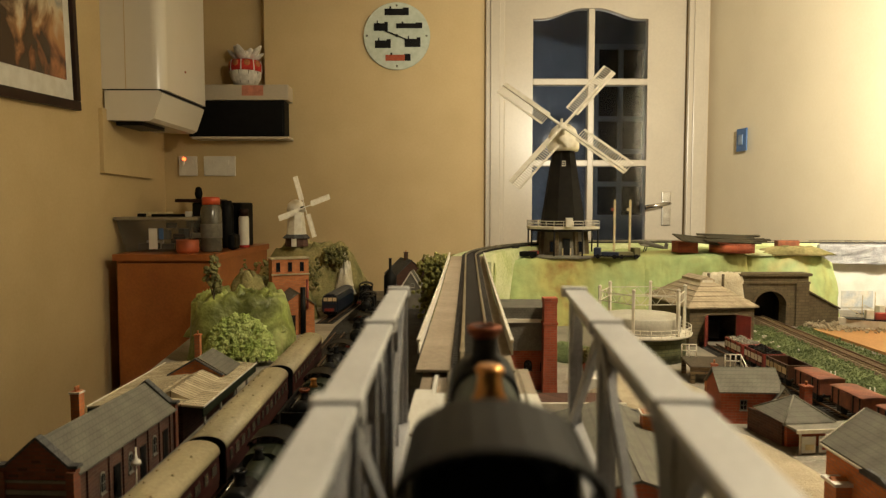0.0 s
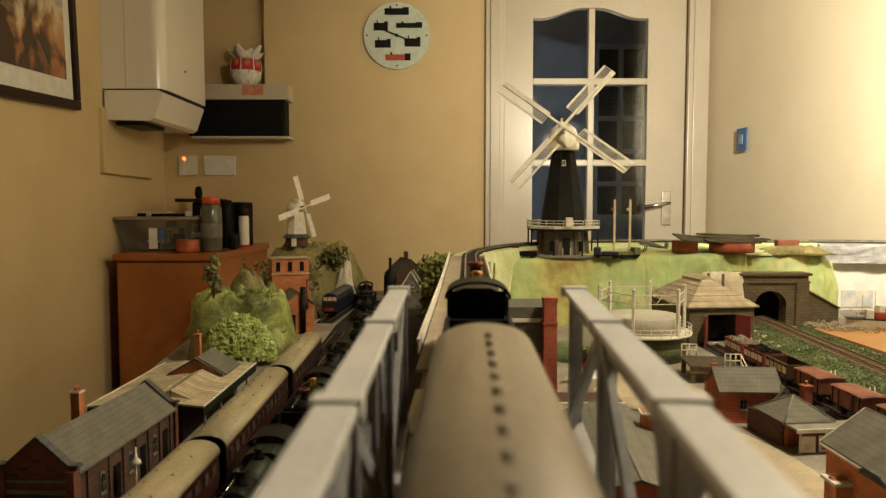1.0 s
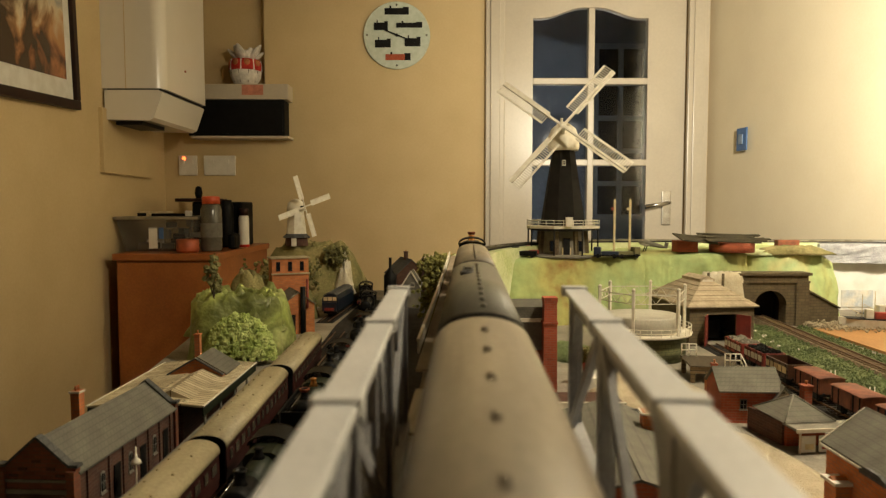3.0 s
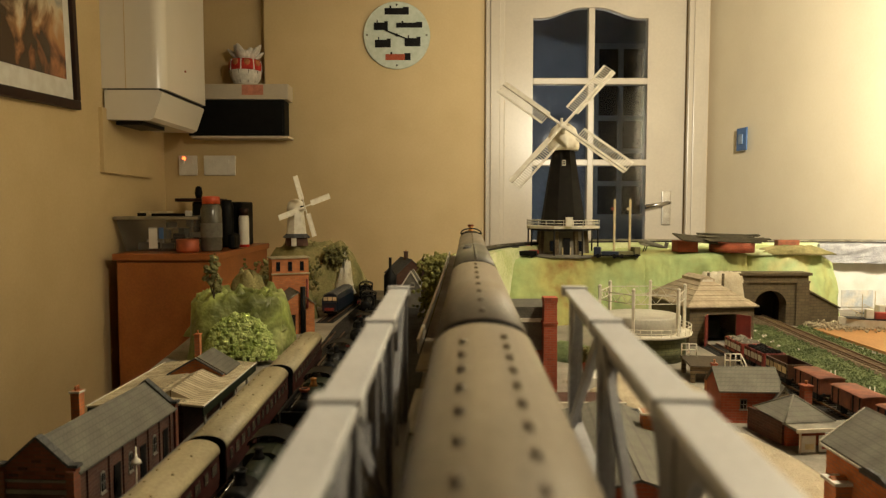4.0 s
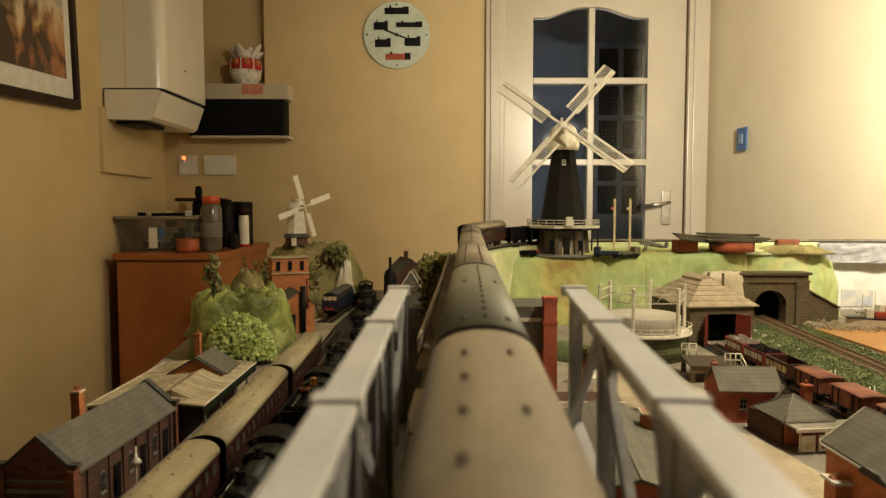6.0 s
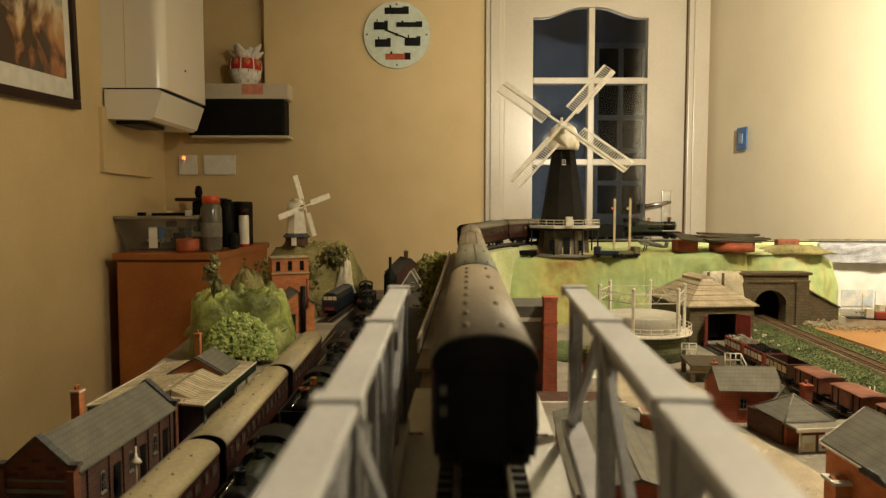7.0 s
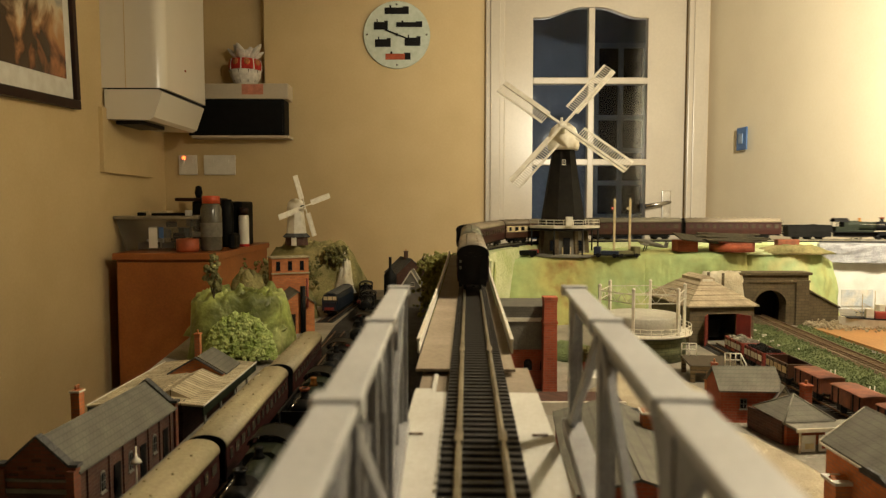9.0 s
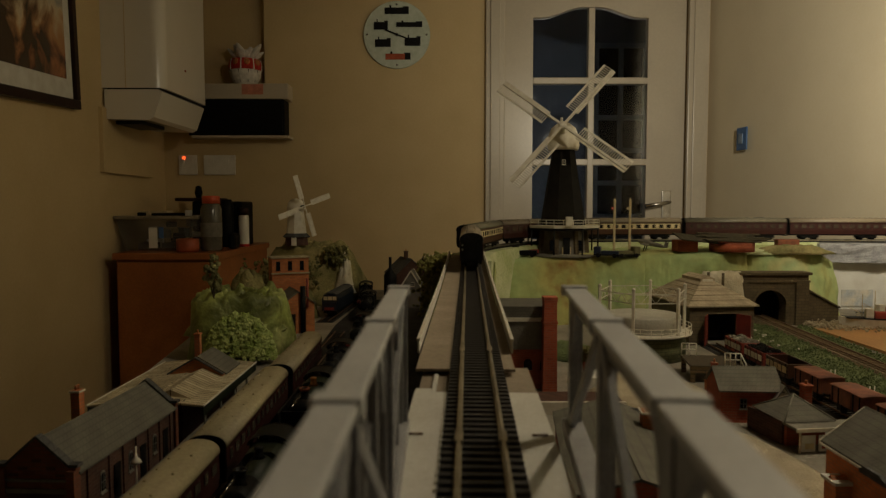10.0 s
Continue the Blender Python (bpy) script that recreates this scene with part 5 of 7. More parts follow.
# ------------------------------------------------------------------ hill under the far line
def cliff(name, path, z0, tops, depth, seed, material, label, n=110, m=22):
    """A plaster bank: face along a plan path, folded top going back by depth."""
    pts = [Vector(p) for p in path]
    lens = [0.0]
    for a, b in zip(pts, pts[1:]):
        lens.append(lens[-1] + (b - a).length)
    bm = bmesh.new()
    rows = []
    for i in range(n + 1):
        s = lens[-1] * i / n
        k = max(j for j in range(len(lens) - 1) if lens[j] <= s + 1e-9)
        u = (s - lens[k]) / (lens[k + 1] - lens[k])
        p = pts[k].lerp(pts[k + 1], u)
        top = tops[k] + (tops[k + 1] - tops[k]) * u
        row = []
        for j in range(m + 1):
            v = j / m
            nz = noise.fractal(Vector((s * 14 + seed, v * 2.5, seed)), 0.9, 2.0, 5)
            if v < 0.6:
                w2 = v / 0.6
                row.append((p.x + 0.004 * nz, p.y - 0.010 * nz - 0.026 + 0.042 * w2, z0 + (top - z0) * w2))
            else:
                w2 = (v - 0.6) / 0.4
                row.append((p.x, p.y + 0.016 + depth * w2, top + 0.006 * math.sin(min(1, w2 * 4) * math.pi / 2) + 0.004 * nz * min(1, w2 * 3)))
        row.append((p.x, p.y + 0.016 + depth, z0))
        rows.append([bm.verts.new(q) for q in row])
    for a, b in zip(rows, rows[1:]):
        for j in range(len(a) - 1):
            f = bm.faces.new((a[j], b[j], b[j + 1], a[j + 1]))
            f.smooth = True
    bm.faces.new(rows[0])
    bm.faces.new(rows[-1][::-1])
    return part(name, bm, material, None, label, "model hill")


cliff("green_bank", [(0.098, 1.30), (0.115, 1.425), (0.30, 1.428), (0.424, 1.422)], GROUND, [0.894, 0.890, 0.894, 0.897], 0.36, 1.0, HILL,
      "green and yellow painted plaster bank under the windmill")
cliff("green_bank", [(0.420, 1.432), (0.56, 1.428), (0.66, 1.455)], GROUND, [0.896, 0.900, 0.900], 0.30, 4.0, HILL, "green painted plaster bank beside the engine shed")
cliff("green_bank", [(0.655, 1.488), (0.78, 1.488), (0.84, 1.50), (0.885, 1.53)], GROUND, [0.902, 0.904, 0.895, 0.875], 0.30, 8.0, HILL, "green painted plaster bank over the tunnel mouth")
part("bank_top", mound(bmesh.new(), 0.30, 1.60, 0.24, 0.10, 0.885, 0.0125, 1.2, 0.05, 0.7, 10, 40), HILL_TOP, None, "pale scattered turf on top of the bank", "model turf", kind="stuff")
part("bank_top", mound(bmesh.new(), 0.68, 1.57, 0.22, 0.08, 0.894, 0.012, 3.2, 0.05, 0.7, 10, 40), HILL_TOP, None, "pale scattered turf behind the tunnel", "model turf", kind="stuff")
part("bare_plaster_patch", mound(bmesh.new(), 0.575, 1.402, 0.055, 0.022, GROUND, 0.110, 4.4, 0.04, 0.7, 10, 40), PLASTER, None, "bare white plaster behind the engine shed", "model rock")
# shelf that carries the far line
bm = bmesh.new()
ribbon(bm, 1.15, 2.31, 0, 0.07, 0.760, 0.9030)
part("line_embankment", bm, HILL_TOP, None, "pale plaster embankment under the curved track", "embankment", kind="structure")
bm = slab(bmesh.new(), [(0.885, 1.60), (1.05, 1.595), (1.29, 1.50), (1.30, 1.62), (1.28, 1.72), (0.89, 1.72)], 0.868, 0.9135)
bmesh.ops.subdivide_edges(bm, edges=bm.edges[:], cuts=7, use_grid_fill=True)
for v in bm.verts:
    if v.co.z < 0.913:
        v.co += Vector((0, 1, 0.4)) * 0.006 * noise.fractal(v.co * 30, 1, 2, 3)
part("foam_bridge", bm, FOAM, None, "rough grey-white foam block bridge under the far track", "model bridge")
for x in (1.02, 1.26):
    part("bridge_pier", B(x - 0.012, x + 0.012, 1.63, 1.69, GROUND, 0.870), FOAM, None, "grey-white foam bridge pier", "bridge pier")
part("back_fence", B(0.55, 1.262, 1.912, 1.916, 0.895, 0.905), CREAM, None, "low brown and cream strip along the far track", "model fence")

# ------------------------------------------------------------------ large windmill
wm = thing("large_windmill", pose(0.2670, 1.525, 0.8925), "tall black tower windmill with white cap and four lattice sails", "model windmill")
part("stone_base", lathe(bmesh.new(), [(0.058, 0), (0.054, 0.004), (0.050, 0.058)], 8, pose(0, 0, 0, 0, 0, 22.5), smooth=False), GREY_WALL, wm)
for k in range(8):
    a = radians(22.5 + 45 * k)
    bm = beam(bmesh.new(), (0.056 * math.cos(a), 0.056 * math.sin(a), 0), (0.052 * math.cos(a), 0.052 * math.sin(a), 0.058), 0.008, 0.008)
    part("pilaster", bm, STONE, wm)
part("base_plate", lathe(bmesh.new(), [(0.092, -0.0012), (0.092, 0.0035), (0.050, 0.0045)], 40), GREY_WALL, wm, "round grey foot plate")
part("door", B(-0.007, 0.007, -0.0545, -0.047, 0.0046, 0.040), BLACK, wm)
for x in (-0.0085, 0.0085):
    part("door_jamb", B(x - 0.0012, x + 0.0012, -0.0552, -0.050, 0.0046, 0.020), CREAM, wm)
for x in (-0.030, 0.030):
    part("base_window", B(x - 0.005, x + 0.005, -0.052, -0.040, 0.012, 0.034), DARK_GLASS, wm)
part("gallery", lathe(bmesh.new(), [(0.050, 0.058), (0.082, 0.061), (0.083, 0.066), (0.04, 0.067)], 8, pose(0, 0, 0, 0, 0, 22.5), smooth=False), WHITE_TRIM, wm)
part("gallery_soffit", lathe(bmesh.new(), [(0.050, 0.0545), (0.081, 0.0575), (0.081, 0.0605), (0.05, 0.060)], 8, pose(0, 0, 0, 0, 0, 22.5), smooth=False), BLACK, wm)
for k in range(8):
    a, b = radians(22.5 + 45 * k), radians(22.5 + 45 * (k + 1))
    R = 0.081
    bm = fence(bmesh.new(), (R * math.cos(a), R * math.sin(a), 0.0665), (R * math.cos(b), R * math.sin(b), 0.0665), 0.012, 4, 0.0008)
    part("gallery_rail", bm, WHITE_TRIM, wm)
    part("gallery_post", rod(bmesh.new(), (R * 0.97 * math.cos(a), R * 0.97 * math.sin(a), 0), (R * 0.97 * math.cos(a), R * 0.97 * math.sin(a), 0.059), 0.0018), BLACK, wm)
part("tower", lathe(bmesh.new(), [(0.051, 0.0665), (0.024, 0.240)], 8, pose(0, 0, 0, 0, 0, 22.5), smooth=False), TOWER_BLACK, wm)
part("cabin_door", B(-0.007, 0.007, -0.085, -0.076, 0.0665, 0.086), WHITE_TRIM, wm)
model_window(wm, -0.004, -0.031, 0.204, 0.008, 0.011, "-y")
model_window(wm, -0.004, -0.028, 0.238, 0.010, 0.006, "-y")
part("cap", lathe(bmesh.new(), [(0.033, 0.232), (0.0355, 0.240), (0.0345, 0.260), (0.027, 0.280), (0.014, 0.291), (0.002, 0.294)], 20), WHITE_TRIM, wm)
part("cap_finial", rod(bmesh.new(), (-0.006, 0, 0.284), (-0.004, 0, 0.304), 0.003), WHITE_TRIM, wm)
part("windshaft", rod(bmesh.new(), (0, 0, 0.262), (-0.012, -0.058, 0.2793), 0.0055, 12), WHITE_TRIM, wm)
part("shaft_boss", lathe(bmesh.new(), [(0.009, 0), (0.009, 0.006), (0.004, 0.009)], 14, pose(-0.012, -0.055, 0.2787, 70, 0, 0)), WHITE_TRIM, wm)
sails(wm, pose(-0.012, -0.0600, 0.2800, 0, 0, -10) @ pose(0, 0, 0, -21, 0, 0), 0.166, 39.0, 0.024, 26, 0.24)

# signal posts, lorries and aeroplane on the bank
for x in (0.3655, 0.3985):
    sp = thing("signal_post", pose(x, 1.455, 0.893), "cream model signal post with a short arm", "model signal", "signal posts")
    part("post", B(-0.0022, 0.0022, -0.0022, 0.0022, 0, 0.118, bevel=0.0004), CREAM, sp)
    part("finial", lathe(bmesh.new(), [(0.003, 0.118), (0.003, 0.119), (0.0006, 0.125)], 8), CREAM, sp)
    part("arm", B(-0.008, -0.002, -0.0032, -0.0024, 0.100, 0.106), WAGON_RED if x < 0.38 else CREAM, sp)
    part("base", B(-0.005, 0.005, -0.005, 0.005, 0, 0.006), GREY_WALL, sp)


def lorry(m, paint, label):
    t = thing("model_lorry", m, label, "model vehicle", "vehicles on the bank")
    part("chassis", B(-0.009, 0.009, -0.026, 0.026, 0.004, 0.007), BLACK, t)
    part("cab", B(-0.010, 0.010, 0.012, 0.026, 0.007, 0.023, bevel=0.002), paint, t)
    part("load_bed", B(-0.0105, 0.0105, -0.026, 0.010, 0.007, 0.014, bevel=0.0008), paint, t)
    part("windscreen", B(-0.008, 0.008, 0.0255, 0.0265, 0.015, 0.021), DARK_GLASS, t)
    for sx in (-1, 1):
        for y in (-0.017, 0.017):
            part("wheel", lathe(bmesh.new(), [(0.0045, -0.0015), (0.0045, 0.0015)], 14, pose(sx * 0.0095, y, 0.0045, 0, 90, 0)), BLACK, t)


lorry(pose(0.345, 1.435, 0.893, 0, 0, 70), mat("dark_navy_paint", (0.02, 0.03, 0.07), 0.4), "dark blue toy lorry on the bank")
lorry(pose(0.388, 1.435, 0.893, 0, 0, -80), mat("dusty_khaki_paint", (0.16, 0.15, 0.07), 0.5), "khaki toy lorry on the bank")
lorry(pose(0.175, 1.46, 0.8925, 0, 0, 75), BLACK, "black toy lorry beside the windmill")
lorry(pose(0.190, 1.50, 0.8925, 0, 0, 20), WAGON_RED, "red toy van beside the windmill")
pl = thing("model_aeroplane", pose(0.458, 1.50, 0.9125, 12, 0, 60), "dark grey toy aeroplane on the bank", "model aeroplane")
part("fuselage", lathe(bmesh.new(), [(0.001, -0.035), (0.004, -0.02), (0.0062, 0.01), (0.005, 0.026), (0.001, 0.032)], 14, pose(0, 0, 0.006, -90, 0, 0)), GREY_WALL, pl)
part("wing", B(-0.04, 0.04, 0.002, 0.016, 0.003, 0.0045, bevel=0.0006), GREY_WALL, pl)
part("tailplane", B(-0.014, 0.014, -0.034, -0.027, 0.006, 0.007), GREY_WALL, pl)
part("fin", B(-0.0006, 0.0006, -0.035, -0.027, 0.007, 0.017), GREY_WALL, pl)
for sx in (-1, 1):
    part("undercarriage", rod(bmesh.new(), (sx * 0.010, 0.010, 0.004), (sx * 0.010, 0.012, -0.012), 0.0012), BLACK, pl)

# gun pit with plank roof on the bank
q = thing("brick_gun_pit", pose(0.600, 1.475, 0.9035), "round red brick pit under a broken plank roof", "model ruin")
part("round_wall", lathe(bmesh.new(), [(0.046, 0), (0.046, 0.020), (0.042, 0.020), (0.042, 0.002)], 28, pose(0.025, 0, 0)), BRICK_RED, q)
part("side_wall", B(-0.098, -0.055, -0.020, 0.02, 0, 0.024), BRICK_RED, q)
for k in range(7):
    part("plank", B(-0.055 - 0.009 * (k % 3), 0.060 + 0.008 * (k % 4), -0.0045, 0.0045, 0, 0.0026, bevel=0.0004), DARK_PLANK, q).matrix_local = pose(0.012 + 0.008 * (k % 2), -0.036 + k * 0.0092, 0.0225 + 0.0021 * k, 13, 2 - 1.5 * (k % 3), 2 - k)
for k in range(5):
    part("plank", B(-0.045, 0.045, -0.0055, 0.0055, 0, 0.0026, bevel=0.0004), DARK_PLANK, q).matrix_local = pose(-0.058, -0.036 + k * 0.011, 0.0225 + 0.0024 * k, 13, 6, 14 - k)
part("bank_rubble", mound(bmesh.new(), 0.78, 1.515, 0.080, 0.035, 0.895, 0.018, 9.1, 0.3, 0.55, 10, 30), ROCK, None, "brown green rubble on the bank", "model rock")
part("red_crate", B(0.775, 0.825, 1.575, 1.595, 0.895, 0.924, bevel=0.002), RUST, None, "small red and blue carton on the bank", "carton")

# ------------------------------------------------------------------ right-hand yard
# tall mill beside the viaduct
ml = thing("mill_building", pose(0.114, 0.935, GROUND), "red brick mill with grey rendered upper floor", "model building")
part("wall", B(-0.034, 0.034, -0.03, 0.05, 0, 0.054), BRICK_RED, ml)
part("upper_wall", B(-0.036, 0.034, -0.032, 0.052, 0.054, 0.092), GREY_WALL, ml)
part("cornice", B(-0.038, 0.036, -0.034, 0.054, 0.092, 0.097), WHITE_TRIM, ml)
part("parapet", B(-0.036, 0.034, -0.032, 0.052, 0.097, 0.112), SLATE, ml)
model_window(ml, 0.0, -0.030, 0.034, 0.011, 0.014, "-y", BLACK, True)
model_window(ml, 0.022, -0.030, 0.034, 0.011, 0.014, "-y", BLACK, True)
fc = thing("factory_chimney", pose(0.1405, 0.892, GROUND), "tall square red brick factory chimney", "model chimney")
part("shaft", prism(bmesh.new(), [(-0.0095, 0), (0.0095, 0), (0.0082, 0.124), (-0.0082, 0.124)], -0.0090, 0.0090), BRICK_RED, fc)
part("chimney_band", B(-0.0098, 0.0098, -0.0100, 0.0100, 0.092, 0.095), BRICK_RED, fc)
part("chimney_band", B(-0.0092, 0.0092, -0.0096, 0.0096, 0.121, 0.127), BRICK_RED, fc)
part("low_platform", B(0.085, 0.215, 0.795, 0.845, GROUND, GROUND + 0.013, bevel=0.0008), BRICK_BROWN, None, "low dark brick platform beside the mill", "platform")
part("platform_edge", B(0.084, 0.216, 0.790, 0.7945, GROUND, GROUND + 0.015), WHITE_TRIM, None, "white platform edge beside the mill", "platform")
part("flower_tub", lathe(bmesh.new(), [(0.006, 0.770), (0.008, 0.786), (0.007, 0.786)], 12, pose(0.200, 0.93, 0)), BRICK_RED, None, "small red tub with a shrub", "model tub")
spots = [(0.200 + rng.gauss(0, 0.006), 0.93 + rng.gauss(0, 0.004), 0.792 + rng.uniform(-0.004, 0.014)) for k in range(90)]
part("tub_shrub", clumps(bmesh.new(), spots, 0.003, 33, 0.5), LEAF_DARK, None, "dark shrub growing in the tub", "model bush", kind="stuff")
part("tub_plinth", B(0.188, 0.225, 0.905, 0.95, GROUND, 0.770), CARD, None, "pale block under the shrub tub", "plinth")
part("grass_patch", mound(bmesh.new(), 0.205, 1.12, 0.06, 0.06, GROUND, 0.02, 6.2, 0.2, 0.2, 8, 24), GRASS, None, "green scatter grass by the gasholder", "model grass", kind="stuff")

# slate-roofed works beneath the bridge
gabled("yard_works", pose(0.150, 0.57, GROUND, 0, 0, -6), 0.095, 0.20, 0.038, 0.052, BRICK_RED, SLATE, "long low works with a grey slate roof", "model building",
       chimneys=[(0.034, 0.045, 0.03, 0.060, 0.015, BRICK_ORANGE, 1, WHITE_TRIM)])
gabled("yard_works", pose(0.190, 0.66, GROUND, 0, 0, 84), 0.05, 0.075, 0.030, 0.044, BRICK_RED, SLATE_DARK, "short cross wing of the low works", "model building")
gabled("yard_hut", pose(0.183, 0.40, GROUND, 0, 0, 20), 0.03, 0.035, 0.030, 0.042, BRICK_ORANGE, TAN_SLATE, "small orange brick hut near the bridge", "model house", trim=WHITE_TRIM)

# gasholder
gh = thing("gasholder", pose(0.328, 1.115, GROUND), "white-framed grey gasholder on a mossy stone base", "model gasholder")
part("stone_base", lathe(bmesh.new(), [(0.069, 0), (0.069, 0.040), (0.060, 0.040)], 40), STONE_GREEN, gh)
part("walkway", lathe(bmesh.new(), [(0.060, 0.0402), (0.078, 0.0402), (0.079, 0.0435), (0.060, 0.0435)], 40), WHITE_TRIM, gh)
part("gas_bell", lathe(bmesh.new(), [(0.061, 0.040), (0.061, 0.068), (0.0605, 0.0690), (0.045, 0.0700), (0.02, 0.0708), (0.001, 0.071)], 40), GAS_GREY, gh)
for k in range(6):
    a = radians(60 * k + 3)
    x, y = 0.071 * math.cos(a), 0.071 * math.sin(a)
    part("guide_post", box(bmesh.new(), -0.0022, 0.0022, -0.0022, 0.0022, 0.043, 0.115, bevel=0.0004), WHITE_TRIM, gh).matrix_local = pose(x, y, 0, 0, 0, 60 * k + 3)
    part("post_cap", lathe(bmesh.new(), [(0.0032, 0.115), (0.0032, 0.1165), (0.001, 0.119)], 8, pose(x, y, 0)), WHITE_TRIM, gh)
    b = radians(60 * k + 63)
    x2, y2 = 0.071 * math.cos(b), 0.071 * math.sin(b)
    for z in (0.094, 0.108):
        bm = beam(bmesh.new(), (x, y, z), (x2, y2, z), 0.0010, 0.0012)
        part("lattice_girder", bm, WHITE_TRIM, gh)
    bm = bmesh.new()
    for i in range(6):
        p, r = Vector((x, y, 0)).lerp(Vector((x2, y2, 0)), i / 6), Vector((x, y, 0)).lerp(Vector((x2, y2, 0)), (i + 1) / 6)
        beam(bm, (p.x, p.y, 0.094 if i % 2 else 0.108), (r.x, r.y, 0.108 if i % 2 else 0.094), 0.0005, 0.0006)
    part("lattice", bm, WHITE_TRIM, gh)
for z in (0.049, 0.055):
    bm = bmesh.new()
    for k in range(40):
        a, b = 2 * math.pi * k / 40, 2 * math.pi * (k + 1) / 40
        rod(bm, (0.077 * math.cos(a), 0.077 * math.sin(a), z), (0.077 * math.cos(b), 0.077 * math.sin(b), z), 0.0007, 5)
    part("walkway_rail", bm, WHITE_TRIM, gh)
for k in range(30):
    a = 2 * math.pi * k / 30
    part("baluster", rod(bmesh.new(), (0.077 * math.cos(a), 0.077 * math.sin(a), 0.043), (0.077 * math.cos(a), 0.077 * math.sin(a), 0.056), 0.0006, 5), WHITE_TRIM, gh)

# engine shed with open red doors
sh = thing("engine_house", pose(0.486, 1.285, GROUND, 0, 0, 6), "stone engine house with tan hipped roof and open red doors", "model shed")
bm = bmesh.new()
box(bm, -0.060, -0.027, -0.085, -0.081, 0, 0.070)
box(bm, 0.027, 0.060, -0.085, -0.081, 0, 0.070)
box(bm, -0.027, 0.027, -0.085, -0.081, 0.055, 0.070)
box(bm, -0.060, -0.056, -0.081, 0.09, 0, 0.070)
box(bm, 0.056, 0.060, -0.081, 0.09, 0, 0.070)
box(bm, -0.056, 0.056, 0.086, 0.09, 0, 0.070)
part("wall", bm, STONE, sh)
bm = bmesh.new()
rows = [(0.066, 0.091, 0.097, 0.068), (0.066, 0.091, 0.097, 0.0705), (0.012, 0.030, 0.045, 0.108)]
vv = [[bm.verts.new(p) for p in ((-a, -b, z), (a, -b, z), (a, c, z), (-a, c, z))] for a, b, c, z in rows]
bm.faces.new(vv[0][::-1])
for p, r in zip(vv, vv[1:]):
    for k in range(4):
        bm.faces.new((p[k], p[(k + 1) % 4], r[(k + 1) % 4], r[k]))
bm.faces.new(vv[-1])
part("roof", bm, TAN_SLATE, sh)
for u in (0.22, 0.42, 0.62, 0.82):
    a, b, c, z = (0.066 - 0.054 * u + 0.0008, 0.091 - 0.061 * u + 0.0008, 0.097 - 0.052 * u + 0.0008, 0.0705 + 0.0375 * u)
    bm = bmesh.new()
    for p, r in (((-a, -b), (a, -b)), ((a, -b), (a, c)), ((a, c), (-a, c)), ((-a, c), (-a, -b))):
        beam(bm, (*p, z), (*r, z), 0.0012, 0.0010)
    part("roof_lap", bm, TAN_SLATE, sh)
part("roof_lantern", prism(bmesh.new(), [(-0.014, 0.104), (0.014, 0.104), (0.014, 0.112), (0.0, 0.118), (-0.014, 0.112)], -0.030, 0.045), TAN_SLATE, sh)
part("lantern_end", B(-0.010, 0.010, -0.0312, -0.0298, 0.105, 0.111), WHITE_TRIM, sh)
for x, y in ((0.012, -0.010), (0.030, -0.030)):
    part("vent_pipe", rod(bmesh.new(), (x, y, 0.09), (x, y, 0.122), 0.0026, 10), STONE, sh)
for x, turn in ((-0.027, -125), (0.027, -60)):
    d = part("shed_door", B(0, 0.027, -0.001, 0.001, 0.002, 0.055), DARK_RED, sh, "open dark red plank door")
    d.matrix_local = pose(x, -0.086, 0, 0, 0, turn)
    part("door_brace", B(0.002, 0.025, -0.0018, 0.0018, 0.012, 0.015), DARK_RED, d)
part("engine_in_shed", B(-0.016, 0.016, -0.05, 0.05, 0.006, 0.040, bevel=0.003), BLACK, sh)

# tunnel mouth
tm = thing("tunnel_portal", pose(0.676, 1.40, GROUND), "grey stone tunnel portal with a sloping wing wall", "tunnel portal")
arch = [(0.033 * math.cos(math.pi * k / 14), 0.042 + 0.031 * math.sin(math.pi * k / 14)) for k in range(15)]
bm = bmesh.new()
prism(bm, [(-0.076, 0), (-0.033, 0), (-0.033, 0.042)] + arch[::-1][1:8] + [(0, 0.104), (-0.076, 0.104)], 0, 0.03)
prism(bm, [(0.033, 0), (0.078, 0), (0.078, 0.104), (0, 0.104)] + arch[::-1][7:14] + [(0.033, 0.042)], 0, 0.03)
part("portal_wall", bm, STONE, tm)
ring = [(0.039 * math.cos(math.pi * k / 14), 0.042 + 0.037 * math.sin(math.pi * k / 14)) for k in range(15)]
for k in range(14):
    part("arch_stone", prism(bmesh.new(), [arch[k], ring[k], ring[k + 1], arch[k + 1]], -0.0022, 0.01), STONE, tm)
part("coping", B(-0.081, 0.083, -0.006, 0.036, 0.1042, 0.110, bevel=0.001), STONE, tm)
part("string_course", B(-0.078, 0.080, -0.004, 0.0, 0.089, 0.093), STONE, tm)
for x in (-0.064, 0.064):
    part("buttress", B(x - 0.013, x + 0.013, -0.006, -0.0002, 0, 0.089), STONE, tm)
part("wing_wall", prism(bmesh.new(), [(0.078, 0), (0.155, 0), (0.155, 0.032), (0.078, 0.073)], 0.004, 0.02, pose(0, 0, 0, 0, 0, 6)), STONE, tm)
part("wing_coping", beam(bmesh.new(), (0.078, 0.018, 0.0745), (0.154, 0.026, 0.034), 0.02, 0.003), STONE, tm)
bm = B(-0.038, 0.038, 0.056, 0.058, 0, 0.08)
box(bm, -0.038, -0.034, 0.030, 0.056, 0, 0.08)
box(bm, 0.034, 0.038, 0.030, 0.056, 0, 0.08)
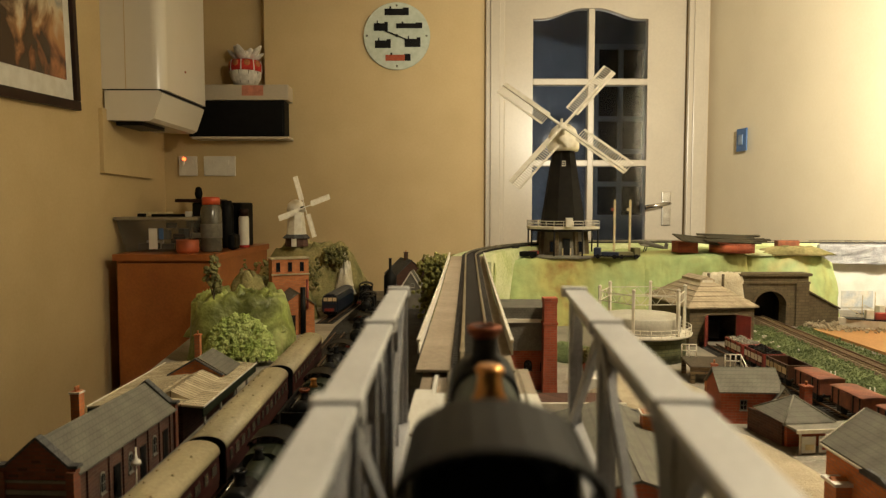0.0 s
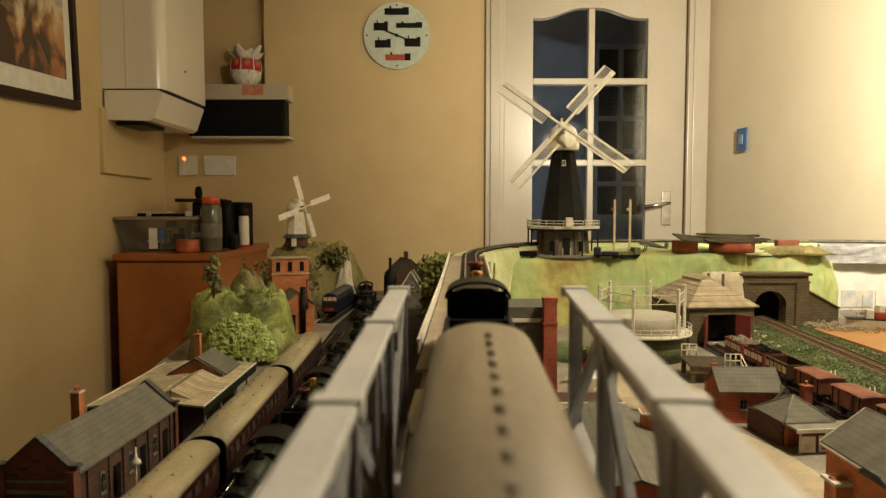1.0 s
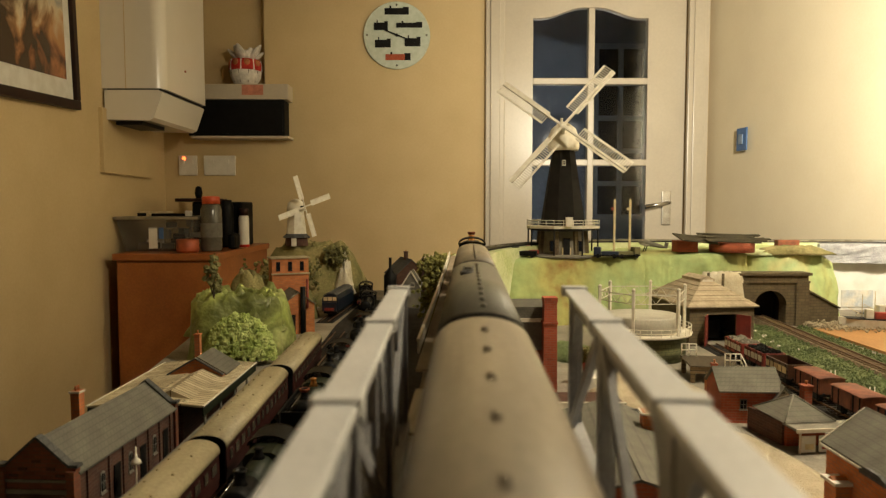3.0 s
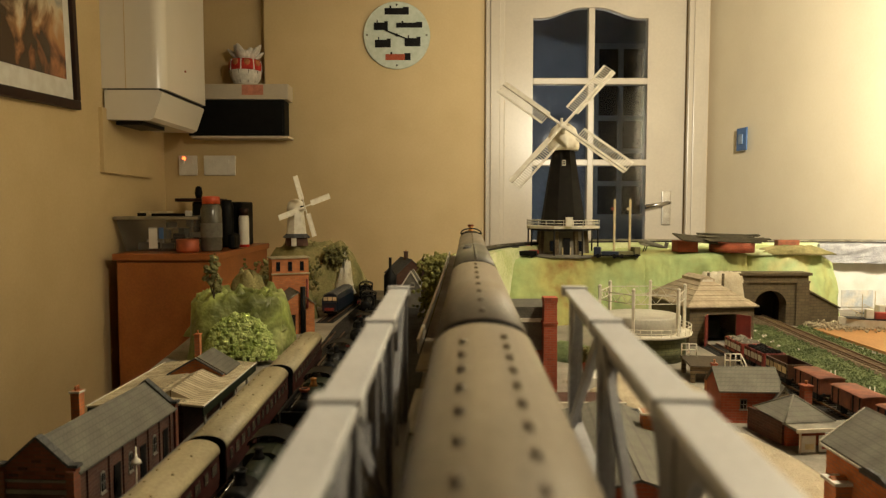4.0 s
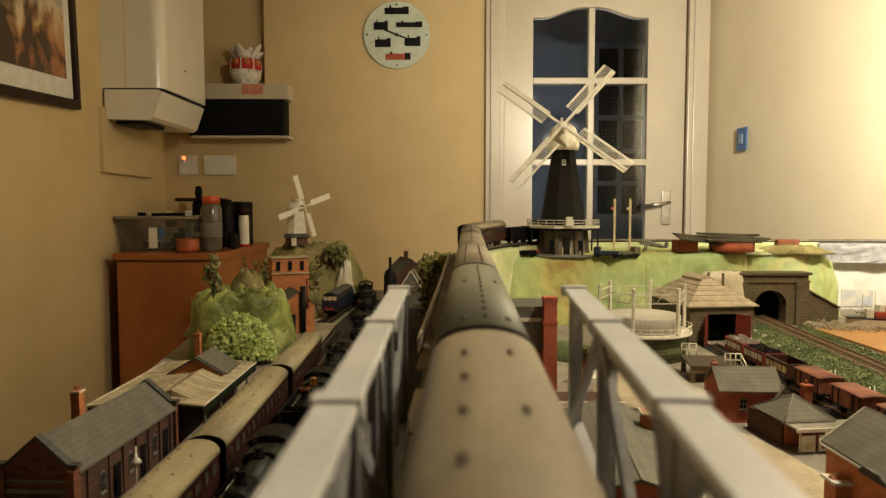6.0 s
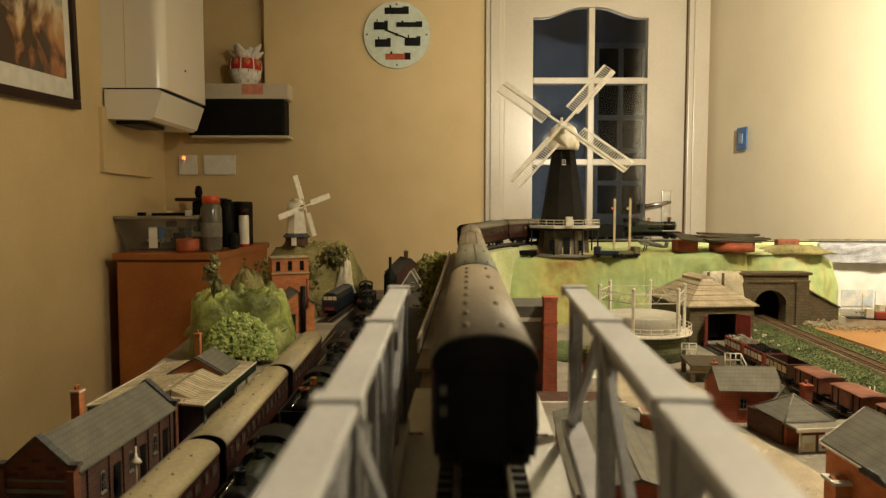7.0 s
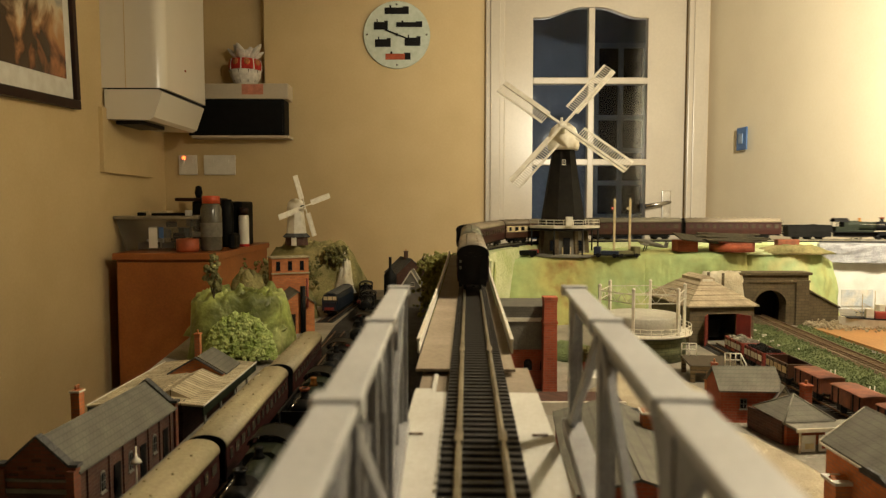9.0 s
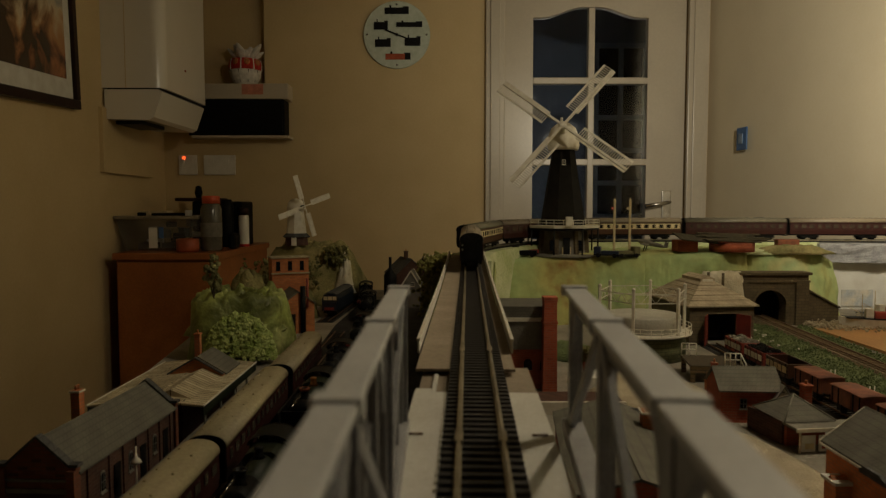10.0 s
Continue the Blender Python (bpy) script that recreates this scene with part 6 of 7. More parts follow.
box(bm, -0.038, 0.038, 0.030, 0.056, 0.076, 0.08)
part("tunnel_lining", bm, BLACK, tm)

# branch line on its grassy bank
bl = thing("branch_track", pose(0.672, 1.42, GROUND + 0.010, 0, 0, 0), "brown weathered track on a grassy bank from the tunnel", "track", kind="structure")
SL = mat("brown_weathered_sleeper", (0.20, 0.135, 0.075), 0.9, scale=90)
part("track_bed", prism(bmesh.new(), [(-0.024, -0.0098), (0.024, -0.0098), (0.018, 0.0012), (-0.018, 0.0012)], -0.95, 0.05), mat("brown_ballast", (0.27, 0.20, 0.125), 0.95, second=(0.15, 0.11, 0.07), scale=180, fine=900, bump=0.6), bl)
for sx in (-1, 1):
    part("rail", B(sx * 0.00875 - 0.0008, sx * 0.00875 + 0.0008, -0.95, 0.05, 0.0026, 0.0050), RAIL_RUST, bl)
sl = None
for k in range(105):
    m = pose(0, 0.04 - k * 0.0094, 0.001)
    if sl is None:
        sl = part("sleeper", B(-0.0155, 0.0155, -0.0018, 0.0018, 0, 0.0020), SL, bl)
        sl.matrix_local = m
    else:
        again(sl, m, bl)
bl.matrix_world = pose(0.674, 1.42, GROUND + 0.010, 0, 0, -4.5)


def turf(name, x0, x1, y0, y1, z, n, seed, label, shear=0.0):
    """A strip of scattered tufts over a low bank."""
    r = random.Random(seed)
    bm = bmesh.new()
    prism(bm, [(x0 - 0.006, GROUND + 0.0003), (x1 + 0.006, GROUND + 0.0003), (x1, z), (x0, z)], y0, y1)
    spots = []
    for k in range(n):
        y = r.uniform(y0, y1)
        spots.append((r.uniform(x0 - 0.003, x1 + 0.003), y, z + r.uniform(-0.001, 0.004)))
    clumps(bm, spots, 0.0014, seed, 0.7)
    for v in bm.verts:
        v.co.x += shear * (v.co.y - y1)
    return part(name, bm, GRASS, None, label, "model grass", kind="stuff")


turf("grass_bank", 0.536, 0.645, 0.46, 1.36, GROUND + 0.007, 7000, 41, "green scatter grass between the sidings", 0.075)
turf("grass_bank", 0.697, 0.720, 0.46, 1.34, GROUND + 0.007, 1500, 42, "green scatter grass beside the branch track", 0.075)
spots = [(rng.uniform(0.53, 0.60), rng.uniform(1.10, 1.36), GROUND + 0.010 + rng.uniform(0, 0.004)) for k in range(24)]
part("white_flowers", clumps(bmesh.new(), spots, 0.0018, 43, 0.4), WHITE_TRIM, None, "scattered white flowers in the grass", "model flowers", kind="stuff")

# wagons in the siding
def wagon(m, paint, label, kind_of, length=0.076):
    t = thing("goods_wagon", m, label, "model wagon", "wagons in the siding")
    L, W = length / 2, 0.0155
    part("underframe", B(-0.012, 0.012, -L, L, 0.0090, 0.0120), BLACK, t)
    for y in (-L * 0.55, L * 0.55):
        wheelset(t, y, 0.0062, 0.0062)
        for sx in (-1, 1):
            part("axle_guard", B(sx * 0.0125 - 0.0008, sx * 0.0125 + 0.0008, y - 0.004, y + 0.004, 0.004, 0.011), BLACK, t)
    for sy in (-1, 1):
        for sx in (-1, 1):
            part("buffer", rod(bmesh.new(), (sx * 0.0105, sy * L, 0.0125), (sx * 0.0105, sy * (L + 0.005), 0.0125), 0.0014), BLACK, t)
    if kind_of == "van":
        part("body", B(-W, W, -L, L, 0.012, 0.031, bevel=0.0006), paint, t)
        part("roof", prism(bmesh.new(), [((W + 0.001) * math.cos(math.pi * k / 10), 0.0308 + 0.0022 * math.sin(math.pi * k / 10)) for k in range(11)], -L - 0.001, L + 0.001, smooth=True), paint, t)
        for sx in (-1, 1):
            part("door", B(sx * W - 0.0007, sx * W + 0.0007, -0.010, 0.010, 0.013, 0.0295), paint, t)
            for y in (-L + 0.004, -0.014, 0.014, L - 0.004):
                part("strap", B(sx * W - 0.0009, sx * W + 0.0009, y - 0.0008, y + 0.0008, 0.012, 0.0305), BLACK, t)
    else:
        bm = bmesh.new()
        for sx in (-1, 1):
            box(bm, sx * W - 0.0008, sx * W + 0.0008, -L, L, 0.012, 0.031)
        for sy in (-1, 1):
            box(bm, -W, W, sy * L - 0.0008, sy * L + 0.0008, 0.012, 0.031)
        part("body", bm, paint, t)
        part("floor", B(-W, W, -L, L, 0.0118, 0.0135), BLACK, t)
        for z in (0.0165, 0.0215, 0.0265):
            for sx in (-1, 1):
                part("plank_line", B(sx * (W + 0.0006) - 0.0003, sx * (W + 0.0006) + 0.0003, -L, L, z - 0.0004, z + 0.0004), BLACK, t)
        for sx in (-1, 1):
            for y in (-L + 0.006, -0.010, 0.010, L - 0.006):
                part("strap", B(sx * (W + 0.0009) - 0.0004, sx * (W + 0.0009) + 0.0004, y - 0.0009, y + 0.0009, 0.012, 0.031), BLACK, t)
            if kind_of in ("lettered", "empty"):
                for y, ww in ((-0.022, 0.005), (-0.010, 0.004), (0.001, 0.005), (0.013, 0.004), (0.024, 0.004)):
                    part("letter_bar", B(sx * (W + 0.0012) - 0.0002, sx * (W + 0.0012) + 0.0002, y - ww, y + ww, 0.018, 0.0265), WHITE_TRIM if kind_of == "lettered" else CREAM, t)
        if kind_of != "empty":
            r = random.Random(int(length * 1e5) + len(kind_of))
            spots = [(r.uniform(-W * 0.85, W * 0.85), r.uniform(-L * 0.92, L * 0.92), 0.028 + r.uniform(0, 0.004)) for k in range(120)]
            bm = clumps(bmesh.new(), spots, 0.0028, 7, 0.5)
            box(bm, -W + 0.001, W - 0.001, -L + 0.001, L - 0.001, 0.0138, 0.0275)
            part("load", bm, GREY_WALL if paint is WAGON_RED else COAL, t, kind="stuff")
    return t


for y, paint, what, label in ((1.062, WAGON_RED, "lettered", "bright red open wagon with white lettering bars"), (0.992, DARK_RED, "lettered", "dark red coal wagon with white lettering bars"),
                              (0.922, CHOCOLATE, "empty", "empty brown mineral wagon with planked sides"), (0.846, RUST, "van", "rust-red goods van with closed doors"), (0.762, RUST, "van", "rust-red goods van with a curved roof"),
                              (0.678, RUST, "van", "rust-red goods van beside the house")):
    wagon(pose(0.4725, y, LOW - 0.0005), paint, label, what, 0.062 if y > 0.9 else 0.060)
for y, x in ((0.863, 0.500), (0.783, 0.500)):
    gp = thing("ladder_signal", pose(x, y, GROUND), "short white lattice signal post by the wagons", "model signal", "white lattice posts")
    bm = bmesh.new()
    for sx in (-1, 1):
        rod(bm, (sx * 0.0028, 0, 0), (sx * 0.0028, 0, 0.036), 0.0008, 6)
    for k in range(5):
        rod(bm, (-0.0028, 0, 0.004 + k * 0.0062), (0.0028, 0, 0.004 + k * 0.0062), 0.0005, 5)
    part("ladder", bm, WHITE_TRIM, gp)
    part("platform", B(-0.005, 0.005, -0.003, 0.003, 0.026, 0.0275), WHITE_TRIM, gp)

# coal stage with white rails
cs = thing("coal_stage", pose(0.383, 0.968, GROUND - 0.006, 0, 0, -8), "brown planked loading stage with white handrails", "loading stage")
for k in range(12):
    part("plank", B(-0.034, 0.034, -0.0028, 0.0028, 0.028, 0.0305, bevel=0.0003), PLANK_BROWN, cs).matrix_local = pose(0, -0.034 + k * 0.0060, 0)
for x in (-0.030, 0.0, 0.030):
    for y in (-0.032, 0.028):
        part("leg", B(x - 0.003, x + 0.003, y - 0.003, y + 0.003, 0.006, 0.028), PLANK_BROWN, cs)
part("cross_beam", B(-0.034, 0.034, -0.036, -0.033, 0.020, 0.028), PLANK_BROWN, cs)
part("handrail", fence(bmesh.new(), (-0.033, 0.030, 0.0305), (-0.012, 0.030, 0.0305), 0.018, 3, 0.0009), WHITE_TRIM, cs)
part("handrail", fence(bmesh.new(), (0.012, -0.034, 0.0305), (0.033, -0.034, 0.0305), 0.018, 4, 0.0009), WHITE_TRIM, cs)
part("stair_rail", fence(bmesh.new(), (0.033, -0.034, 0.030), (0.040, -0.055, 0.008), 0.018, 3, 0.0009), WHITE_TRIM, cs)

# brick hut
gabled("brick_hut", pose(0.350, 0.785, GROUND, 0, 0, 86), 0.050, 0.066, 0.038, 0.057, BRICK_RED, SLATE, "red brick hut with a grey slate roof", "model house",
       windows=[(-0.025, 0.008, 0.022, 0.008, 0.012, "-x", GREY_WALL)], chimneys=[(0.016, 0.028, 0.04, 0.060, 0.006, BRICK_RED, 1)])
part("brick_wall", beam(bmesh.new(), (0.340, 0.745, GROUND + 0.012), (0.351, 0.690, GROUND + 0.012), 0.004, 0.024), BRICK_BROWN, None, "dark brick yard wall beside the office", "model wall")
# booking office with pyramid roof
of = thing("booking_office", pose(0.370, 0.708, GROUND, 0, 0, 6), "small brick office with a pyramid slate roof and posters", "model building")
part("wall", B(-0.020, 0.022, -0.020, 0.026, 0, 0.0272), BRICK_RED, of)
bm = bmesh.new()
c = [bm.verts.new(p) for p in ((-0.028, -0.028, 0.027), (0.028, -0.028, 0.027), (0.028, 0.030, 0.027), (-0.028, 0.030, 0.027), (0, 0.001, 0.047))]
bm.faces.new(c[3::-1])
for k in range(4):
    bm.faces.new((c[k], c[(k + 1) % 4], c[4]))
part("pyramid_roof", bm, SLATE, of)
for k in range(4):
    a = ((-0.028, -0.028), (0.028, -0.028), (0.028, 0.030), (-0.028, 0.030))[k]
    part("hip_tile", rod(bmesh.new(), (*a, 0.0275), (0, 0.001, 0.0475), 0.0009, 6), GREY_WALL, of)
part("canopy", B(-0.026, 0.056, -0.046, -0.021, 0.0235, 0.0260, bevel=0.0004), GREY_WALL, of)
part("canopy_edge", B(-0.027, 0.057, -0.0475, -0.046, 0.0228, 0.0265), WHITE_TRIM, of)
for x in (-0.020, 0.045):
    part("column", rod(bmesh.new(), (x, -0.042, 0), (x, -0.042, 0.0237), 0.0011), WHITE_TRIM, of)
for x, col in ((-0.012, CARD), (0.006, CARD)):
    ps = part("poster", B(x - 0.0072, x + 0.0072, -0.0440, -0.0430, 0.002, 0.0185), col, of, "cream advertisement poster with plain colour blocks")
    part("poster_block", B(x - 0.004, x + 0.005, -0.0445, -0.0441, 0.005, 0.0105), WAGON_RED if x > 0 else CREAM, ps)
model_chimney(of, 0.024, 0.016, 0.02, 0.054, 0.009, BRICK_RED, 1)
gabled("white_gabled_shed", pose(0.383, 0.765, GROUND, 0, 0, 0), 0.018, 0.02, 0.030, 0.042, PLASTER, GREY_WALL, "small white gabled shed behind the office", "model shed")

# station house in front
hs = gabled("station_house", pose(0.347, 0.455, GROUND, 0, 0, 0), 0.066, 0.185, 0.054, 0.079, BRICK_ORANGE, SLATE, "orange brick house with white-edged slate roof", "model house", trim=WHITE_TRIM,
            windows=[(-0.033, 0.020, 0.024, 0.011, 0.018, "-x"), (-0.033, -0.020, 0.024, 0.011, 0.018, "-x")], doors=[(-0.033, 0.000, 0.011, 0.032, "-x", BLUE_PLASTIC)])
part("porch", prism(bmesh.new(), [(-0.008, 0), (0.008, 0), (0.008, 0.030), (0, 0.036), (-0.008, 0.030)], 0, 0.012), BRICK_ORANGE, hs).matrix_local = pose(-0.033, 0.065, 0, 0, 0, 90)
part("porch_roof", B(-0.010, 0.010, -0.001, 0.014, 0.031, 0.0335), CARD, hs).matrix_local = pose(-0.033, 0.065, 0, 0, 0, 90)
part("parapet", prism(bmesh.new(), [(-0.015, 0.050), (0.015, 0.050), (0.015, 0.053), (0.008, 0.056), (-0.008, 0.056), (-0.015, 0.053)], 0, 0.003), SLATE_DARK, hs).matrix_local = pose(-0.0375, 0.022, 0, 0, 0, 90)
part("brick_pier", B(-0.0365, -0.0330, -0.005, 0.003, 0, 0.054), WAGON_RED, hs)

# pale yard ground
bm = mound(bmesh.new(), 0.27, 0.90, 0.085, 0.11, GROUND - 0.001, 0.0045, 11.0, 0.1, 0.8, 8, 30)
part("sandy_yard", bm, SAND, None, "pale sandy ground by the gasholder", "model ground", kind="stuff")
bm = mound(bmesh.new(), 0.28, 0.62, 0.07, 0.13, GROUND - 0.001, 0.0035, 12.0, 0.1, 0.8, 8, 30)
part("sandy_yard", bm, SAND, None, "pale sandy ground before the office", "model ground", kind="stuff")
part("brick_coping", beam(bmesh.new(), (0.352, 0.90, GROUND + 0.008), (0.350, 0.79, GROUND + 0.008), 0.004, 0.016), BRICK_ORANGE, None, "low orange brick wall at the yard edge", "model wall")

# harbour corner
part("harbour_bed", slab(bmesh.new(), [(0.735, 0.85), (1.20, 0.85), (1.20, 1.345), (0.735, 1.345)], GROUND, GROUND + 0.005), MUD, None, "orange-brown harbour bed", "harbour", kind="structure")
spots = [(rng.uniform(0.74, 0.88), 1.36 + rng.gauss(0, 0.025), GROUND + rng.uniform(0.004, 0.010)) for k in range(900)]
part("rubble", clumps(bmesh.new(), spots, 0.0022, 51, 0.6), SAND, None, "loose sandy grey rubble at the harbour edge", "model rubble", kind="stuff")
bt = thing("model_boat", pose(0.845, 1.34, GROUND + 0.006, 0, 0, 78), "small white fishing boat with a red deckhouse", "model boat")
bm = bmesh.new()
rows = []
for k in range(9):
    u = k / 8
    b = 0.016 * math.sin(math.pi * min(1, 0.18 + u * 0.8)) ** 0.6 if k < 8 else 0.001
    rows.append([bm.verts.new(p) for p in ((-b, -0.048 + 0.105 * u, 0.016 + 0.005 * u * u), (-b * 0.6, -0.046 + 0.098 * u, 0), (b * 0.6, -0.046 + 0.098 * u, 0), (b, -0.048 + 0.105 * u, 0.016 + 0.005 * u * u))])
for p, r in zip(rows, rows[1:]):
    for k in range(3):
        bm.faces.new((p[k], p[k + 1], r[k + 1], r[k]))
    bm.faces.new((p[3], p[0], r[0], r[3]))
bm.faces.new(rows[0])
bm.faces.new(rows[-1][::-1])
part("hull", bm, WHITE_TRIM, bt)
part("gunwale", beam(bmesh.new(), (0, -0.048, 0.0172), (0, 0.045, 0.0195), 0.030, 0.0016), BLACK, bt)
part("deckhouse", B(-0.007, 0.007, -0.030, -0.008, 0.018, 0.032, bevel=0.001), WAGON_RED, bt)
part("wheelhouse", B(-0.006, 0.006, -0.006, 0.008, 0.018, 0.037, bevel=0.001), WHITE_TRIM, bt)
part("mast", rod(bmesh.new(), (0, 0.014, 0.018), (0, 0.014, 0.066), 0.0008), CREAM, bt)
part("boom", rod(bmesh.new(), (0, 0.014, 0.026), (0, 0.040, 0.040), 0.0006), CREAM, bt)
bt2 = copy_thing(bt, pose(0.905, 1.40, GROUND + 0.006, 0, 0, 100))
part("harbour_picture", B(0.0, 0.075, -0.001, 0.001, 0.0, 0.040), mat("faded_harbour_print", (0.40, 0.44, 0.48), 0.7, second=(0.65, 0.60, 0.50), scale=22, spread=0.3), None,
     "faded blue and cream harbour print behind the boats", "picture").matrix_world = pose(0.952, 1.6205, 0.762, 0, 0, 0)
part("harbour_board", B(0.885, 1.262, 1.622, 1.626, GROUND, 0.872), CARD, None, "plain white back board behind the harbour", "backing board", kind="structure")

# ------------------------------------------------------------------ room things
def build_boiler():
    b = thing("wall_boiler", pose(0, 0, 0), "white enamelled wall boiler with a lower control flap", "boiler")
    y0, y1 = 2.36, 2.77
    # plan with a rounded front corner
    x0, x1, r = left_x(2.56) - 0.01, -0.955, 0.040
    arc = [(x1 - r + r * math.sin(k * math.pi / 20), y0 + r - r * math.cos(k * math.pi / 20)) for k in range(11)]
    bm = slab(bmesh.new(), [(x0, y0)] + arc + [(x1, y1), (x0, y1)], 1.405, 2.10)
    for f in bm.faces:
        n = f.normal
        f.smooth = abs(n.x) > 0.02 and abs(n.y) > 0.02 and abs(n.z) < 0.5
    part("casing", bm, ENAMEL, b)
    part("casing_seam", B(-1.085, -1.083, y0 - 0.001, y0 + 0.002, 1.405, 2.10), WALL, b)
    # flap whose front leans back towards its foot
    prof = [(-1.158, 1.400), (-0.972, 1.400), (-0.960, 1.392), (-0.962, 1.384), (-0.990, 1.306), (-1.008, 1.296), (-1.158, 1.300)]
    part("control_flap", prism(bmesh.new(), prof, y0, y1), ENAMEL, b)
    part("flap_gap", B(-1.15, -0.965, y0 + 0.004, y1 - 0.004, 1.3995, 1.4055), BLACK, b)
    part("vent_slot", B(-1.130, -1.04, y0 + 0.02, y1 - 0.20, 1.284, 1.297), BLACK, b)
    bp = thing("wall_panel", pose(left_x(2.56), 2.56, 1.122, 0, 0, math.degrees(math.atan(0.08))), "thin beige painted panel on the wall below the boiler", "panel")
    part("panel_board", B(-0.004, 0.014, -0.235, 0.24, 0.0, 0.215, bevel=0.002), WALL, bp)
    part("panel_edge", B(-0.004, 0.017, -0.237, 0.242, -0.005, 0.0, bevel=0.001), WALL, bp)
    part("status_lamp", lathe(bmesh.new(), [(0.004, 0), (0.004, 0.004)], 10, pose(-0.9552, 2.56, 1.50, 0, 90, 0)), BRICK_RED, b)


build_boiler()

sf = thing("wall_shelf", pose(0, 0, 0), "deep white shelf across the niche", "shelf")
part("board", B(-1.05, -0.652, 2.90, 2.9985, 1.452, 1.516, bevel=0.003), GLOSS_WHITE, sf)
part("price_label", B(-0.845, -0.755, 2.8985, 2.90, 1.470, 1.512), mat("pink_label", (0.62, 0.24, 0.16), 0.7), sf, "pink paper label")
bx = thing("black_cabinet", pose(0, 0, 0), "black glossy box hung under the shelf", "wall cabinet")
part("body", B(-1.074, -0.669, 2.905, 2.9985, 1.300, 1.451, bevel=0.005), BLACK_PLASTIC, bx)
part("front_panel", B(-1.066, -0.677, 2.902, 2.905, 1.308, 1.443), BLACK_PLASTIC, bx)
part("bottom_board", B(-1.06, -0.652, 2.90, 2.9985, 1.290, 1.2995), GLOSS_WHITE, bx)

orn = thing("red_white_pot", pose(-0.848, 2.972, 1.5165) @ Matrix.Diagonal((0.87, 0.87, 0.90, 1)), "round red and white striped pot with white leaves", "ornament")
WHITE_CLOTH = mat("white_fabric", (0.78, 0.74, 0.68), 0.9, scale=60, bump=0.3)
RED_CLOTH = mat("red_fabric", (0.55, 0.03, 0.02), 0.8, scale=60, bump=0.3)
part("pot", lathe(bmesh.new(), [(0.040, 0), (0.058, 0.015), (0.072, 0.04), (0.078, 0.07)], 24), WHITE_CLOTH, orn)
part("red_band", lathe(bmesh.new(), [(0.077, 0.068), (0.080, 0.085), (0.078, 0.108), (0.070, 0.122), (0.03, 0.126)], 24), RED_CLOTH, orn)
part("red_foot", lathe(bmesh.new(), [(0.040, -0.0004), (0.044, 0.004), (0.046, 0.012)], 24), RED_CLOTH, orn)
for k in range(10):
    a = 2 * math.pi * k / 10 + 0.15
    part("seam", beam(bmesh.new(), (0.057 * math.cos(a), 0.057 * math.sin(a), 0.014), (0.0785 * math.cos(a), 0.0785 * math.sin(a), 0.068), 0.003, 0.003), GREY_WALL, orn)
for k in range(4):
    a = radians(-90 + (k - 1.5) * 42)
    part("medallion", lathe(bmesh.new(), [(0.015, 0), (0.015, 0.004), (0.006, 0.006)], 14, pose(0.075 * math.cos(a), 0.075 * math.sin(a), 0.104, 78, 0, math.degrees(a) + 90)), BRICK_ORANGE, orn, "round orange medallion")
for k in range(8):
    a = 2 * math.pi * k / 8
    part("white_stripe", beam(bmesh.new(), (0.081 * math.cos(a), 0.081 * math.sin(a), 0.07), (0.074 * math.cos(a), 0.074 * math.sin(a), 0.121), 0.005, 0.005), WHITE_CLOTH, orn)
for k in range(13):
    a = 2 * math.pi * k / 13 + 0.2
    up = 0.045 + 0.036 * ((k * 7) % 5) / 5
    out = 0.068 if k % 3 == 0 else 0.034
    bm = bmesh.new()
    lathe(bm, [(0.010, 0), (0.023, 0.3), (0.023, 0.65), (0.009, 0.95), (0.002, 1.0)], 10, Matrix.Translation((0.02 * math.cos(a), 0.02 * math.sin(a), 0.118)) @
          Vector((out * math.cos(a), out * math.sin(a), up)).to_track_quat("Z", "Y").to_matrix().to_4x4() @ Matrix.Diagonal((1, 0.5, math.hypot(out, up), 1)))
    part("leaf", bm, WHITE_CLOTH, orn)

ck = thing("wall_clock", pose(-0.199, 2.992, 1.738, 90, 0, 0), "round frosted glass wall clock with dark locomotive shapes", "clock")
part("glass_disc", lathe(bmesh.new(), [(0.142, -0.004), (0.144, 0.0), (0.142, 0.005), (0.10, 0.0055), (0.001, 0.006)], 64, smooth=False),
     mat("frosted_pale_green_glass", (0.58, 0.64, 0.55), 0.15, second=(0.54, 0.60, 0.51), scale=6), ck)
for x, y, w2, h, red in ((0.000, 0.103, 0.052, 0.012, 0), (-0.068, 0.040, 0.030, 0.014, 0), (0.054, 0.044, 0.056, 0.009, 0), (-0.060, -0.033, 0.034, 0.014, 0), (0.068, -0.027, 0.034, 0.015, 0), (0.005, -0.091, 0.054, 0.011, 1)):
    h *= 1.35
    e = part("engine_motif", box(bmesh.new(), x - w2, x + w2 * 0.55, y - h, y + h * 0.7, 0.0055, 0.0085, bevel=0.001), BRICK_RED if red else BLACK, ck, "dark flat locomotive shape")
    part("engine_motif", box(bmesh.new(), x + w2 * 0.5, x + w2, y - h, y + h, 0.0055, 0.0082, bevel=0.001), BLACK, e)
    part("engine_motif", box(bmesh.new(), x - w2 * 0.6, x - w2 * 0.45, y + h * 0.5, y + h * 1.3, 0.0055, 0.0082), BLACK, e)
part("clock_pointer", beam(bmesh.new(), (0, 0, 0.012), (-0.050, 0.020, 0.012), 0.006, 0.0015), BLACK, ck)
part("clock_pointer", beam(bmesh.new(), (0, 0, 0.014), (0.080, -0.032, 0.014), 0.005, 0.0015), BLACK, ck)
